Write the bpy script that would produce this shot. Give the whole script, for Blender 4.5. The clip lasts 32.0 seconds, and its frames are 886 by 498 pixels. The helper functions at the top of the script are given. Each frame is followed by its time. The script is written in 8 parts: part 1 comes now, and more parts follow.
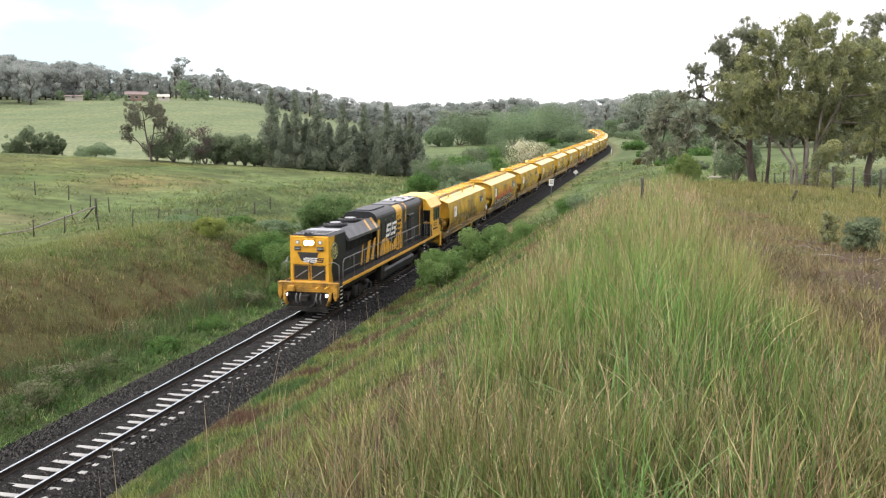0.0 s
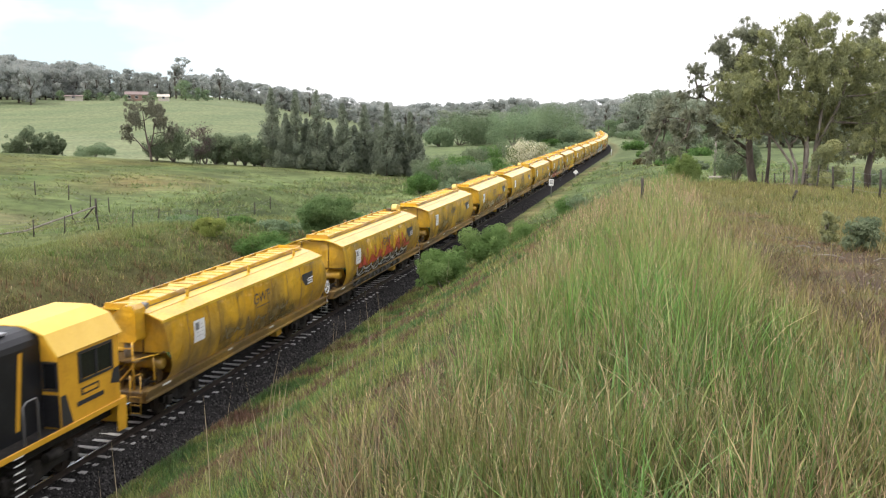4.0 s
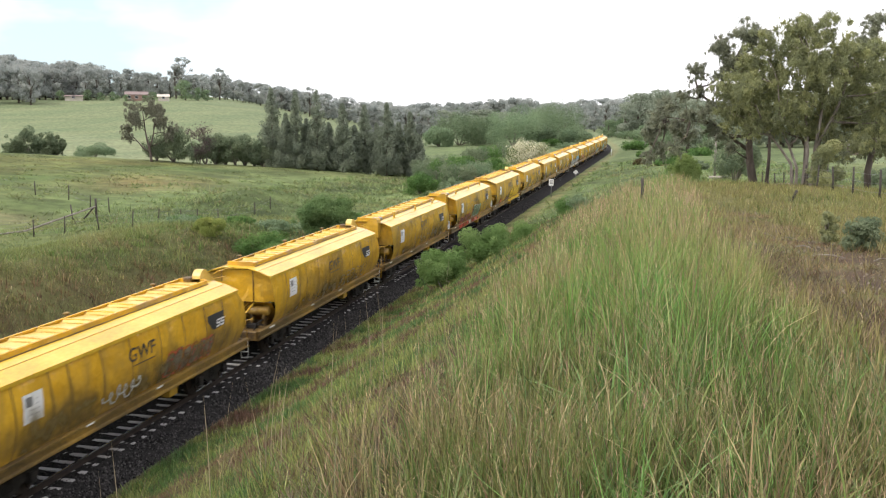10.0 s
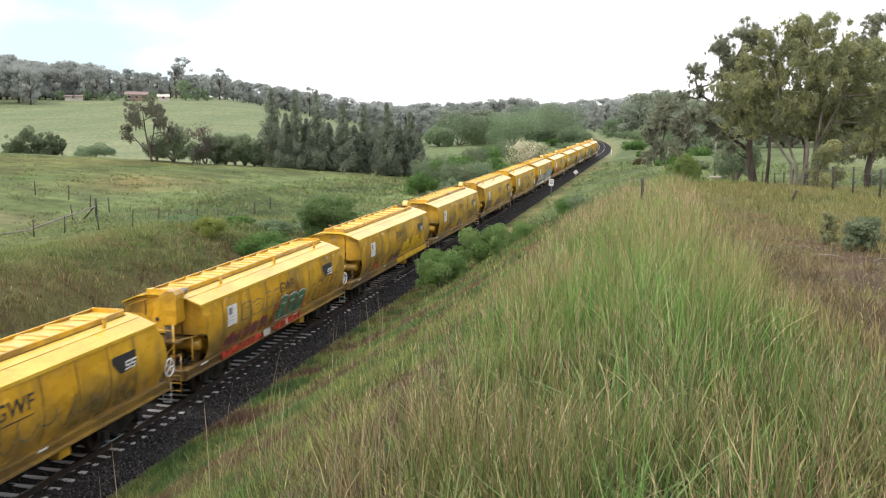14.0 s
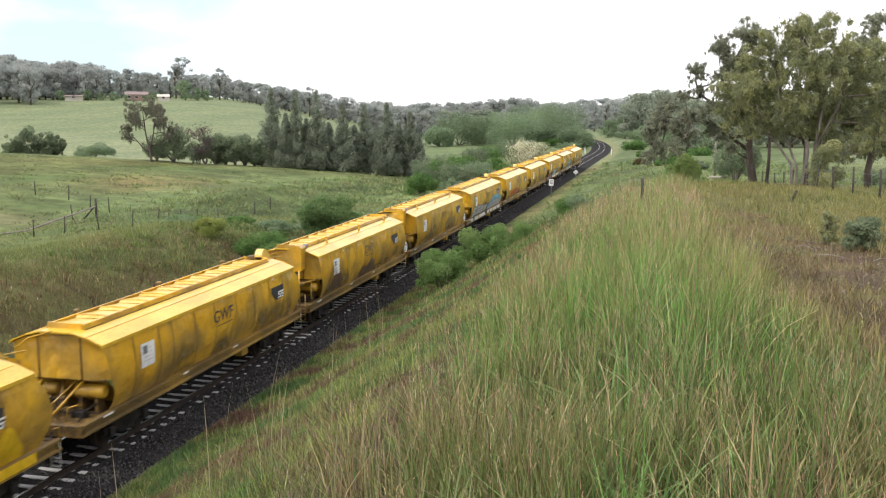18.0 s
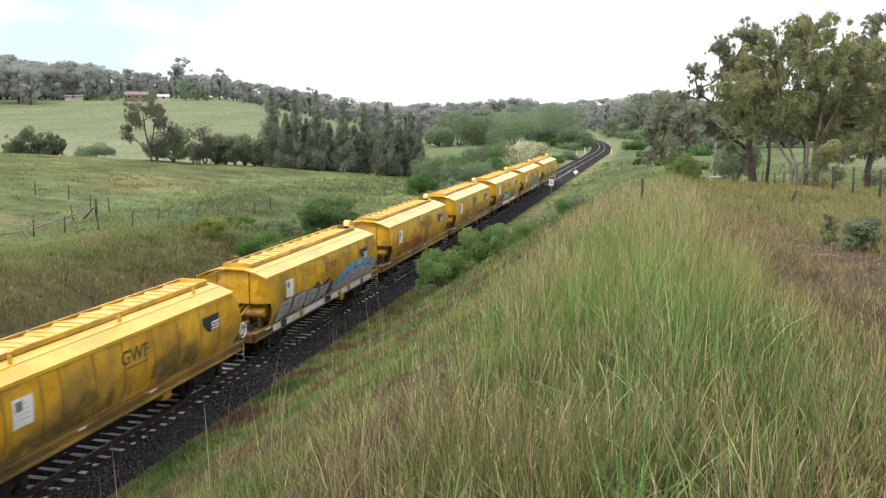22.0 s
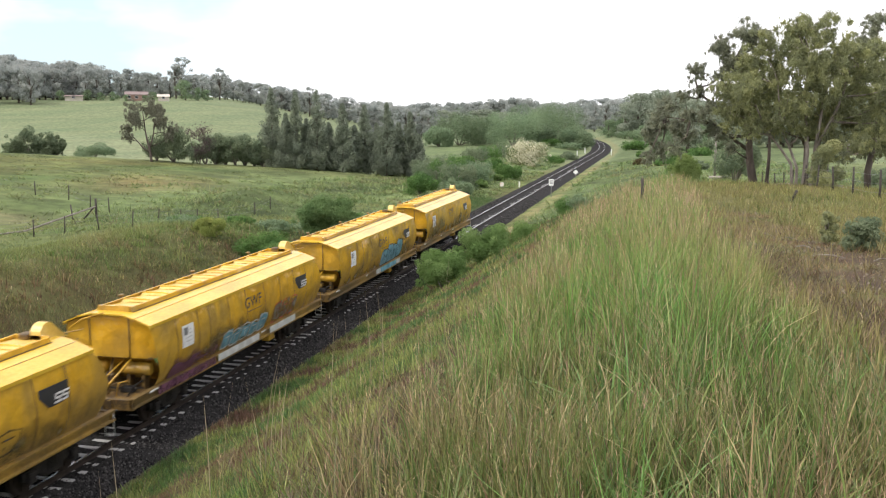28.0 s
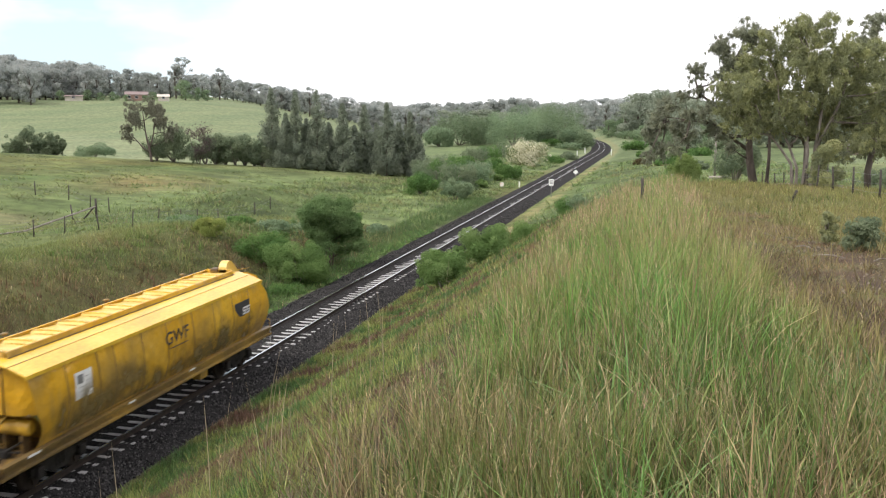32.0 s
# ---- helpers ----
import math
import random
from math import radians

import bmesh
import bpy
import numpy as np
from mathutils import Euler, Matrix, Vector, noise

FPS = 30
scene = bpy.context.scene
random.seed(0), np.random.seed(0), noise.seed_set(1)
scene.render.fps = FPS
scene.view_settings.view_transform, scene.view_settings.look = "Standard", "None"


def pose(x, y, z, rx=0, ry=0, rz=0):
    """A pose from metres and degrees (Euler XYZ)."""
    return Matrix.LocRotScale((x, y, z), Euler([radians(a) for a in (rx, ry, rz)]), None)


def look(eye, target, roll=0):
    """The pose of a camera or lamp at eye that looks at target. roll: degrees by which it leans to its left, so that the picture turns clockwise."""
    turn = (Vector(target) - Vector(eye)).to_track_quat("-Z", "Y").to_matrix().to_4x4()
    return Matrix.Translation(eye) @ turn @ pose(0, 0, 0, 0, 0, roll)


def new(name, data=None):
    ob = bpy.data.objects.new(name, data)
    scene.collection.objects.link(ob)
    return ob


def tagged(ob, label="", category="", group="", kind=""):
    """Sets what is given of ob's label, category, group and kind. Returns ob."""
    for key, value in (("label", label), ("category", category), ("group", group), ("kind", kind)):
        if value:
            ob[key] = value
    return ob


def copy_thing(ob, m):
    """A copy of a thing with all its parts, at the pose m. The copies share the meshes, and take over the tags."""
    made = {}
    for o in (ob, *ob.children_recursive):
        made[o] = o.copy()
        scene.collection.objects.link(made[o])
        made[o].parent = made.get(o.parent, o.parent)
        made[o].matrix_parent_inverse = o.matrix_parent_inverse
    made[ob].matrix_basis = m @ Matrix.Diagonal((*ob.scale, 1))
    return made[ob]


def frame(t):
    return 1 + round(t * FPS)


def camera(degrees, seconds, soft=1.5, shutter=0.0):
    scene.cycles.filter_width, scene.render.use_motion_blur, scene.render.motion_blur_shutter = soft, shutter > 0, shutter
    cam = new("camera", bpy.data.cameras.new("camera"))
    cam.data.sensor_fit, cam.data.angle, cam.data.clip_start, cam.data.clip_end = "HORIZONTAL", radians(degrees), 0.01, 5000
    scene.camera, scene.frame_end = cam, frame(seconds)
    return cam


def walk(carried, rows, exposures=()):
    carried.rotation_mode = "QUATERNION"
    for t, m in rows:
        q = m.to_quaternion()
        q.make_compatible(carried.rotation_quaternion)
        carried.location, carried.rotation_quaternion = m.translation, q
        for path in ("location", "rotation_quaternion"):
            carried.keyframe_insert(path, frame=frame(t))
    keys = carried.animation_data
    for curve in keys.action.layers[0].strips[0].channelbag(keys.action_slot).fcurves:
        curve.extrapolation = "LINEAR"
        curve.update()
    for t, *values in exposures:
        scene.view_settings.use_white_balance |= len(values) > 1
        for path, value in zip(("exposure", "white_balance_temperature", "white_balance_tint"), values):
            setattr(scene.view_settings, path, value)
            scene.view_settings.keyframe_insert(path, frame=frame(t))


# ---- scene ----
EYE = (16.19, 0.0, 9.417)
cam = camera(49.5, 32.0, soft=1.2, shutter=0.4)
VIEW = pose(*EYE, 81.903, 0, 13.169)
walk(cam, [(0.0, VIEW), (32.0, VIEW)], exposures=[(0.0, 1.0), (3.0, 0.98), (7.0, 0.93), (32.0, 0.91)])

# ---- sky and sun: thin bright overcast ----
world = bpy.data.worlds.new("overcast_sky")
scene.world = world
world.use_nodes = True
wn, wl = world.node_tree.nodes, world.node_tree.links
wn.clear()
w_out = wn.new("ShaderNodeOutputWorld")
w_bg = wn.new("ShaderNodeBackground")
w_sky = wn.new("ShaderNodeTexSky")
w_sky.sky_type = "NISHITA"
w_sky.sun_disc = False
w_sky.sun_elevation = radians(48)
w_sky.sun_rotation = radians(-56)
w_sky.air_density, w_sky.dust_density = 1.0, 0.6
w_co = wn.new("ShaderNodeTexCoord")
w_map = wn.new("ShaderNodeMapping")
w_map.inputs["Scale"].default_value = (1.6, 1.6, 4.5)
w_noise = wn.new("ShaderNodeTexNoise")
w_noise.inputs["Scale"].default_value = 2.1
w_noise.inputs["Detail"].default_value = 5
w_ramp = wn.new("ShaderNodeValToRGB")
w_ramp.color_ramp.elements[0].position, w_ramp.color_ramp.elements[0].color = 0.34, (0.0, 0.0, 0.0, 1)
w_ramp.color_ramp.elements[1].position, w_ramp.color_ramp.elements[1].color = 0.66, (1, 1, 1, 1)
w_mix = wn.new("ShaderNodeMixRGB")
w_mix.inputs[2].default_value = (9.05, 8.85, 9.4, 1)
w_bg.inputs["Strength"].default_value = 0.1
wl.new(w_co.outputs["Generated"], w_map.inputs["Vector"])
wl.new(w_map.outputs["Vector"], w_noise.inputs["Vector"])
wl.new(w_noise.outputs["Fac"], w_ramp.inputs["Fac"])
w_dot = wn.new("ShaderNodeVectorMath")
w_dot.operation = "DOT_PRODUCT"
w_dot.inputs[1].default_value = (-0.585, 0.802, 0.115)
w_rift = wn.new("ShaderNodeMapRange")
w_rift.inputs["From Min"].default_value, w_rift.inputs["From Max"].default_value = 0.955, 0.9985
w_rift.inputs["To Min"].default_value, w_rift.inputs["To Max"].default_value = 0.04, 1.25
w_open = wn.new("ShaderNodeMath")
w_open.operation = "SUBTRACT"
w_open.inputs[0].default_value = 1.55
w_thin = wn.new("ShaderNodeMath")
w_thin.operation = "MULTIPLY"
w_cover = wn.new("ShaderNodeMath")
w_cover.operation = "SUBTRACT"
w_cover.inputs[0].default_value = 1.0
wl.new(w_co.outputs["Generated"], w_dot.inputs[0])
wl.new(w_dot.outputs["Value"], w_rift.inputs["Value"])
wl.new(w_ramp.outputs["Color"], w_open.inputs[1])
wl.new(w_open.outputs[0], w_thin.inputs[0])
wl.new(w_rift.outputs["Result"], w_thin.inputs[1])
wl.new(w_thin.outputs[0], w_cover.inputs[1])
wl.new(w_cover.outputs[0], w_mix.inputs["Fac"])
w_dim = wn.new("ShaderNodeVectorMath")
w_dim.operation = "SCALE"
w_dim.inputs["Scale"].default_value = 0.55
wl.new(w_sky.outputs["Color"], w_dim.inputs[0])
w_veil = wn.new("ShaderNodeMixRGB")
w_veil.inputs["Fac"].default_value = 0.8
w_veil.inputs[2].default_value = (4.5, 5.6, 6.3, 1)
wl.new(w_dim.outputs[0], w_veil.inputs[1])
wl.new(w_veil.outputs["Color"], w_mix.inputs[1])
wl.new(w_mix.outputs["Color"], w_bg.inputs["Color"])
wl.new(w_bg.outputs["Background"], w_out.inputs["Surface"])

sun_data = bpy.data.lights.new("sun", "SUN")
sun_data.energy, sun_data.angle, sun_data.color = 1.5, radians(14), (1.0, 0.95, 0.86)
sun = new("sun", sun_data)
sun.matrix_world = look((-60, -10, 85), (0, 30, 0))


# ---- small building helpers ----
def part(name, bm, material, parent, label=""):
    me = bpy.data.meshes.new(name)
    bm.to_mesh(me)
    bm.free()
    return part_mesh(name, me, material, parent, label)


def part_mesh(name, me, material, parent, label=""):
    if not me.materials:
        me.materials.append(material)
    ob = new(name, me)
    ob.parent = parent
    if label:
        ob["label"] = label
    return ob


def thing(name, label, category, group="", m=None):
    ob = tagged(new(name), label, category, group)
    if m is not None:
        ob.matrix_basis = m
    return ob


def box(bm, x0, x1, y0, y1, z0, z1, bevel=0.0, m=None):
    vs = [bm.verts.new((x, y, z)) for x in (x0, x1) for y in (y0, y1) for z in (z0, z1)]
    fs = [bm.faces.new([vs[i] for i in q]) for q in ((0, 1, 3, 2), (4, 6, 7, 5), (0, 4, 5, 1), (2, 3, 7, 6), (0, 2, 6, 4), (1, 5, 7, 3))]
    if bevel:
        es = {e for f in fs for e in f.edges}
        got = bmesh.ops.bevel(bm, geom=list(es), offset=bevel, segments=1, affect="EDGES")
        vs = list({v for f in got["faces"] for v in f.verts} | {v for v in vs if v.is_valid})
    if m is not None:
        bmesh.ops.transform(bm, matrix=m, verts=vs)
    return vs


def boxed(*a, **k):
    bm = bmesh.new()
    box(bm, *a, **k)
    return bm


def tube(bm, points, radii, sides=8, cap=True):
    """A tapered tube along points."""
    rings = []
    n = len(points)
    points = [Vector(p) for p in points]
    if not hasattr(radii, "__len__"):
        radii = [radii] * n
    for i, p in enumerate(points):
        d = (points[min(i + 1, n - 1)] - points[max(i - 1, 0)]).normalized()
        a = d.orthogonal().normalized() if i == 0 else (rings_a - d * rings_a.dot(d)).normalized()
        rings_a = a
        b = d.cross(a)
        rings.append([bm.verts.new(p + (a * math.cos(t) + b * math.sin(t)) * radii[i]) for t in [2 * math.pi * k / sides for k in range(sides)]])
    for r, s in zip(rings, rings[1:]):
        for k in range(sides):
            bm.faces.new((r[k], r[(k + 1) % sides], s[(k + 1) % sides], s[k])).smooth = True
    if cap:
        bm.faces.new(rings[0][::-1])
        bm.faces.new(rings[-1])
    return bm


def tubed(points, radii, sides=8):
    return tube(bmesh.new(), points, radii, sides)


def prism(bm, outline, axis, a, b):
    """An outline of (u, v) pairs drawn out along an axis from a to b. axis x: (u, v) = (y, z); y: (x, z); z: (x, y)."""
    def at(u, v, w):
        return {"x": (w, u, v), "y": (u, w, v), "z": (u, v, w)}[axis]
    p = [bm.verts.new(at(u, v, a)) for u, v in outline]
    q = [bm.verts.new(at(u, v, b)) for u, v in outline]
    k = len(outline)
    bm.faces.new(p)
    bm.faces.new(q[::-1])
    for i in range(k):
        bm.faces.new((p[i], q[i], q[(i + 1) % k], p[(i + 1) % k]))
    bmesh.ops.recalc_face_normals(bm, faces=bm.faces[:])
    return bm


def lerp_table(table, v):
    return float(np.interp(v, [a for a, _ in table], [b for _, b in table]))


def smooth(a, b, v):
    t = np.clip((v - a) / (b - a), 0, 1)
    return t * t * (3 - 2 * t)


# ---- materials ----
def material(name, colors, scale=6.0, rough=0.8, metal=0.0, bump=0.2, fine=60.0, island=0.0, coords="Object", spec=0.4, stretch=(1, 1, 1), trans=0.0, contrast=0.2):
    """colors: two or three base colours mixed by a coarse and a fine noise."""
    ma = bpy.data.materials.new(name)
    ma.use_nodes = True
    nt = ma.node_tree
    n, l = nt.nodes, nt.links
    bs = n["Principled BSDF"]
    bs.inputs["Roughness"].default_value = rough
    bs.inputs["Metallic"].default_value = metal
    bs.inputs["Specular IOR Level"].default_value = spec
    co = n.new("ShaderNodeTexCoord")
    mp = n.new("ShaderNodeMapping")
    mp.inputs["Scale"].default_value = stretch
    l.new(co.outputs[coords], mp.inputs["Vector"])
    a = n.new("ShaderNodeTexNoise")
    a.inputs["Scale"].default_value, a.inputs["Detail"].default_value = scale, 4
    b = n.new("ShaderNodeTexNoise")
    b.inputs["Scale"].default_value, b.inputs["Detail"].default_value = fine, 3
    for t in (a, b):
        l.new(mp.outputs["Vector"], t.inputs["Vector"])
    mix = n.new("ShaderNodeMath")
    mix.operation = "MULTIPLY_ADD"
    mix.inputs[1].default_value, mix.inputs[2].default_value = 0.35, 0.0
    l.new(b.outputs["Fac"], mix.inputs[0])
    add = n.new("ShaderNodeMath")
    add.operation = "MULTIPLY_ADD"
    add.inputs[1].default_value = 0.65
    l.new(a.outputs["Fac"], add.inputs[0])
    l.new(mix.outputs[0], add.inputs[2])
    fac = add.outputs[0]
    if island:
        ge = n.new("ShaderNodeNewGeometry")
        m2 = n.new("ShaderNodeMath")
        m2.operation = "MULTIPLY_ADD"
        m2.inputs[1].default_value = island
        l.new(ge.outputs["Random Per Island"], m2.inputs[0])
        m3 = n.new("ShaderNodeMath")
        m3.operation = "SUBTRACT"
        m3.inputs[1].default_value = island / 2
        l.new(fac, m2.inputs[2])
        l.new(m2.outputs[0], m3.inputs[0])
        fac = m3.outputs[0]
    rp = n.new("ShaderNodeValToRGB")
    els = rp.color_ramp.elements
    k = len(colors)
    while len(els) < k:
        els.new(0.5)
    for i, c in enumerate(colors):
        els[i].position = 0.5 - contrast + 2 * contrast * i / (k - 1)
        els[i].color = (*c, 1)
    l.new(fac, rp.inputs["Fac"])
    l.new(rp.outputs["Color"], bs.inputs["Base Color"])
    if bump:
        bp = n.new("ShaderNodeBump")
        bp.inputs["Strength"].default_value, bp.inputs["Distance"].default_value = bump, 0.02
        l.new(b.outputs["Fac"], bp.inputs["Height"])
        l.new(bp.outputs["Normal"], bs.inputs["Normal"])
    if trans:
        tr = n.new("ShaderNodeBsdfTranslucent")
        l.new(rp.outputs["Color"], tr.inputs["Color"])
        mx = n.new("ShaderNodeMixShader")
        mx.inputs["Fac"].default_value = trans
        l.new(bs.outputs[0], mx.inputs[1])
        l.new(tr.outputs[0], mx.inputs[2])
        l.new(mx.outputs[0], n["Material Output"].inputs["Surface"])
    return ma


def plain(name, color, rough=0.6, metal=0.0, spec=0.5):
    c = Vector(color)
    return material(name, (tuple(c * 0.8), tuple(c), tuple(c * 1.1)), 5, rough, metal, 0.05, 40, spec=spec)




def ground_material():
    ma = material("pasture_soil_and_grass", ((0.55, 0.55, 0.55), (0.95, 0.95, 0.95), (1.35, 1.35, 1.3)), 0.9, 0.95, 0, 0.7, 9.0, coords="Object", spec=0.1)
    n, l = ma.node_tree.nodes, ma.node_tree.links
    ramp = [k for k in n if k.type == "VALTORGB"][0]
    at_ = n.new("ShaderNodeAttribute")
    at_.attribute_name = "tint"
    mul = n.new("ShaderNodeVectorMath")
    mul.operation = "MULTIPLY"
    l.new(at_.outputs["Color"], mul.inputs[0])
    l.new(ramp.outputs["Color"], mul.inputs[1])
    l.new(mul.outputs[0], n["Principled BSDF"].inputs["Base Color"])
    return ma


M_GROUND = ground_material()
M_BALLAST = material("crushed_basalt", ((0.003, 0.003, 0.0031), (0.008, 0.0076, 0.0077), (0.026, 0.0245, 0.0235)), 3, 0.9, 0, 0.8, 25, island=0.45, spec=0.05)
M_STONE = material("broken_basalt_stone", ((0.004, 0.004, 0.004), (0.014, 0.013, 0.013), (0.075, 0.071, 0.068)), 9, 0.8, 0, 0.4, 60, island=0.6, spec=0.1)
M_SLEEPER = material("weathered_concrete", ((0.1, 0.097, 0.095), (0.29, 0.283, 0.27), (0.5, 0.49, 0.47)), 1.3, 0.5, 0, 0.2, 40)
M_RAIL_SIDE = material("rusty_rail_steel", ((0.022, 0.017, 0.014), (0.05, 0.036, 0.028)), 6, 0.8, 0.3, 0.2, 50)
M_RAIL_TOP = material("polished_rail_head", ((0.55, 0.55, 0.56), (0.75, 0.75, 0.76)), 3, 0.22, 1.0, 0.02, 30)
M_BARK = material("smooth_gum_bark", ((0.11, 0.09, 0.072), (0.22, 0.19, 0.16), (0.4, 0.36, 0.31)), 2.0, 0.85, 0, 0.4, 18, stretch=(1, 1, 0.3))


# ---- lie of the land ----
CURVE_FROM, CURVE_RADIUS = 218.0, 760.0


def track_x(y):
    """Centre line of the track: straight, then bending away to the west."""
    return -np.maximum(y - CURVE_FROM, 0.0) ** 2 / (2 * CURVE_RADIUS)


def fbm(x, y, size, seed=0):
    """Cheap smooth unevenness from summed waves."""
    r = np.random.RandomState(seed)
    out = 0.0
    for k in range(7):
        a, p, q = r.uniform(0, 6.283), r.uniform(0, 6.283), r.uniform(0.6, 1.9)
        out = out + np.sin((x * np.cos(a) + y * np.sin(a)) * q * 6.283 / size + p) / (q * 5)
    return out


def land(x, y):
    x, y = np.asarray(x, float), np.asarray(y, float)
    u = x - track_x(y)
    # east side: bank of the cutting and the shelf on top of it
    shelf = np.interp(y, [-60, 0, 12, 25, 41, 57, 75, 110, 160, 260, 420], [8.4, 7.75, 7.2, 6.8, 6.2, 5.2, 3.9, 2.3, 1.2, 1.2, 3.0])
    k = np.interp(u, [2.7, 4.2, 8.0, 12.4, 14.2, 16.0], [0, 0.045, 0.40, 0.78, 0.92, 1.0])
    east = -0.3 + (shelf + 0.3) * k + np.where(u > 16, -0.02 * np.minimum(u - 16, 60), 0)
    # west side: weedy drain, low bank, then open paddock
    crest = np.interp(y, [-60, 20, 36, 48, 56, 64, 75, 95], [3.4, 3.1, 2.9, 2.6, 2.1, 1.3, 0.2, -0.4])
    paddock = 0.9 + np.clip(-x - 43, -60, 60) * 0.07 + np.clip(130 - y, -20, 75) * 0.03
    paddock = paddock - 1.6 * np.exp(-(((x + 34) / 9) ** 2 + ((y - 60) / 14) ** 2))
    paddock = paddock + 1.3 * np.exp(-(((x + 21.5) / 5.0) ** 2 + ((y - 88) / 9.0) ** 2)) * (1 + 0.3 * fbm(x, y, 5, 8))
    v = -u
    kb = np.interp(v, [3.2, 4.2, 6.5, 9.5, 12.0, 14.0], [-0.0, 0.02, 0.16, 0.7, 1.0, 1.0])
    bank = -0.5 + (crest + 0.5) * kb
    west = bank + (paddock - bank) * smooth(13, 24, v)
    z = np.where(u > 0, east, west)
    # the bed of the track
    z = np.where((u < 2.7) & (u > -3.2), np.where(u > 0, np.interp(u, [1.5, 2.7], [-0.45, -0.32]), np.interp(-u, [1.5, 3.2], [-0.45, -0.52])), z)
    # beyond the brow of the paddock: a shallow dip, then the far hillside
    dx, dy = x - EYE[0], y - EYE[1]
    s = np.hypot(dx, dy)
    az = np.degrees(np.arctan2(-dx, dy))
    hill = smooth(15.5, 28, az)
    far = np.interp(s, [150, 175, 220, 300, 400, 480, 700, 1500, 4000], [0.5, -0.5, -1.0, 3.6, 13.6, 16.5, 21, 25, 40])
    flat = np.interp(s, [150, 220, 300, 500, 800, 1500, 4000], [0.3, 0.2, 0.5, 0.0, 2.0, 6, 30])
    beyond = flat + (far - flat) * hill
    z = z + (beyond - z) * smooth(152, 185, s) * smooth(4, 12, np.abs(u))
    z = z + fbm(x, y, 3.2, 5) * 0.13 * smooth(4.5, 7, -u) * (1 - smooth(15, 18, -u)) * (y < 90)
    z = z + (fbm(x, y, 9, 3) * 0.12 + fbm(x, y, 31, 4) * 0.22) * smooth(3.2, 8, np.abs(u)) * (1 - 0.85 * smooth(150, 230, s))
    return z


def ground_color(x, y):
    """Base colour of the soil and short turf at a spot."""
    x, y = np.asarray(x, float), np.asarray(y, float)
    u = x - track_x(y)
    f = 0.5 + 0.5 * fbm(x, y, 17, 61) + 0.25 * fbm(x, y, 5, 62)
    f = np.clip(f, 0, 1)[..., None]
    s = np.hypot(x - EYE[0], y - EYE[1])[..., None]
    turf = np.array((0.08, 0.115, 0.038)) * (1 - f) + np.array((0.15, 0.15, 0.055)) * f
    # Turf blends to this paler, bluer colour with distance from the lookout.
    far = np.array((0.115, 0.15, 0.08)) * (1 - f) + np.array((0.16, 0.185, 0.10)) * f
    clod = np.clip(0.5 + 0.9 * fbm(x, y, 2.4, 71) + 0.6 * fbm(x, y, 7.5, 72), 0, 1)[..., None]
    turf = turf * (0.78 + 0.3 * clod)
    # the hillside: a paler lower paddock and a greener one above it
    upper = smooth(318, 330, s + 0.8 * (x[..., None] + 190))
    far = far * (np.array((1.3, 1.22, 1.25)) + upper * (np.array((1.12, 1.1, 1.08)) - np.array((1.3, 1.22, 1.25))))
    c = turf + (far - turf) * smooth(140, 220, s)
    bare = np.exp(-(((x + 39.3) / 4.5) ** 2 + ((y - 98) / 11) ** 2)) * np.clip(1.1 + 0.9 * fbm(x, y, 8, 63), 0, 1)
    bare = bare + np.exp(-(((x + 36.5) / 2.6) ** 2 + ((y - 91) / 6) ** 2)) * 0.7
    c = c + (np.array((0.42, 0.25, 0.11)) - c) * np.clip(bare, 0, 0.95)[..., None]
    dry = np.exp(-(((x + 31) / 13) ** 2 + ((y - 141) / 11) ** 2)) * np.clip(0.8 + 0.6 * fbm(x, y, 9, 64), 0, 1)
    c = c + (np.array((0.25, 0.215, 0.105)) - c) * np.clip(dry, 0, 0.85)[..., None]
    dug = np.exp(-(((x + 35.2) / 3.2) ** 2 + ((y - 66.8) / 2.2) ** 2)) * np.clip(0.9 + 0.8 * fbm(x, y, 2.2, 79), 0, 1)
    c = c + (np.array((0.17, 0.115, 0.08)) - c) * np.clip(dug * 1.2, 0, 0.9)[..., None]
    hummock = np.exp(-(((x + 24) / 9) ** 2 + ((y - 84) / 22) ** 2)) * np.clip(0.45 + 1.1 * fbm(x, y, 6, 78), 0, 1)
    c = c + (np.array((0.075, 0.105, 0.03)) - c) * (0.7 * hummock)[..., None]
    bank = (smooth(4, 6, -u) * (1 - smooth(11, 14, -u)) * (y < 80) * 0.75)[..., None]
    c = c + (np.array((0.062, 0.06, 0.026)) * (0.7 + 0.6 * f) - c) * bank
    drain = (smooth(2.4, 3.0, -u) * (1 - smooth(5.5, 7.0, -u)) * (1 - smooth(100, 125, y)) * 0.85)[..., None]
    c = c + (np.array((0.05, 0.062, 0.028)) * (0.6 + 0.8 * f) - c) * drain
    # Brown thatch on the soil, tinted darker to give the grass shaded gaps.
    thatch = (smooth(7, 10, u) * (1 - smooth(18, 20, u)) * (y < 60) * 0.7)[..., None]
    c = c + (np.array((0.06, 0.05, 0.028)) - c) * thatch
    lower = (smooth(1.8, 2.4, u) * (1 - smooth(11, 13, u)) * (1 - smooth(60, 80, y)) * 0.85)[..., None]
    c = c + (np.array((0.04, 0.042, 0.018)) * (0.6 + 0.8 * f) - c) * lower
    top = (smooth(16.5, 18, u) * (1 - smooth(45, 60, u)) * (1 - smooth(50, 70, y)) * 0.85)[..., None]
    c = c + (np.array((0.13, 0.125, 0.05)) * (0.7 + 0.5 * f) - c) * top
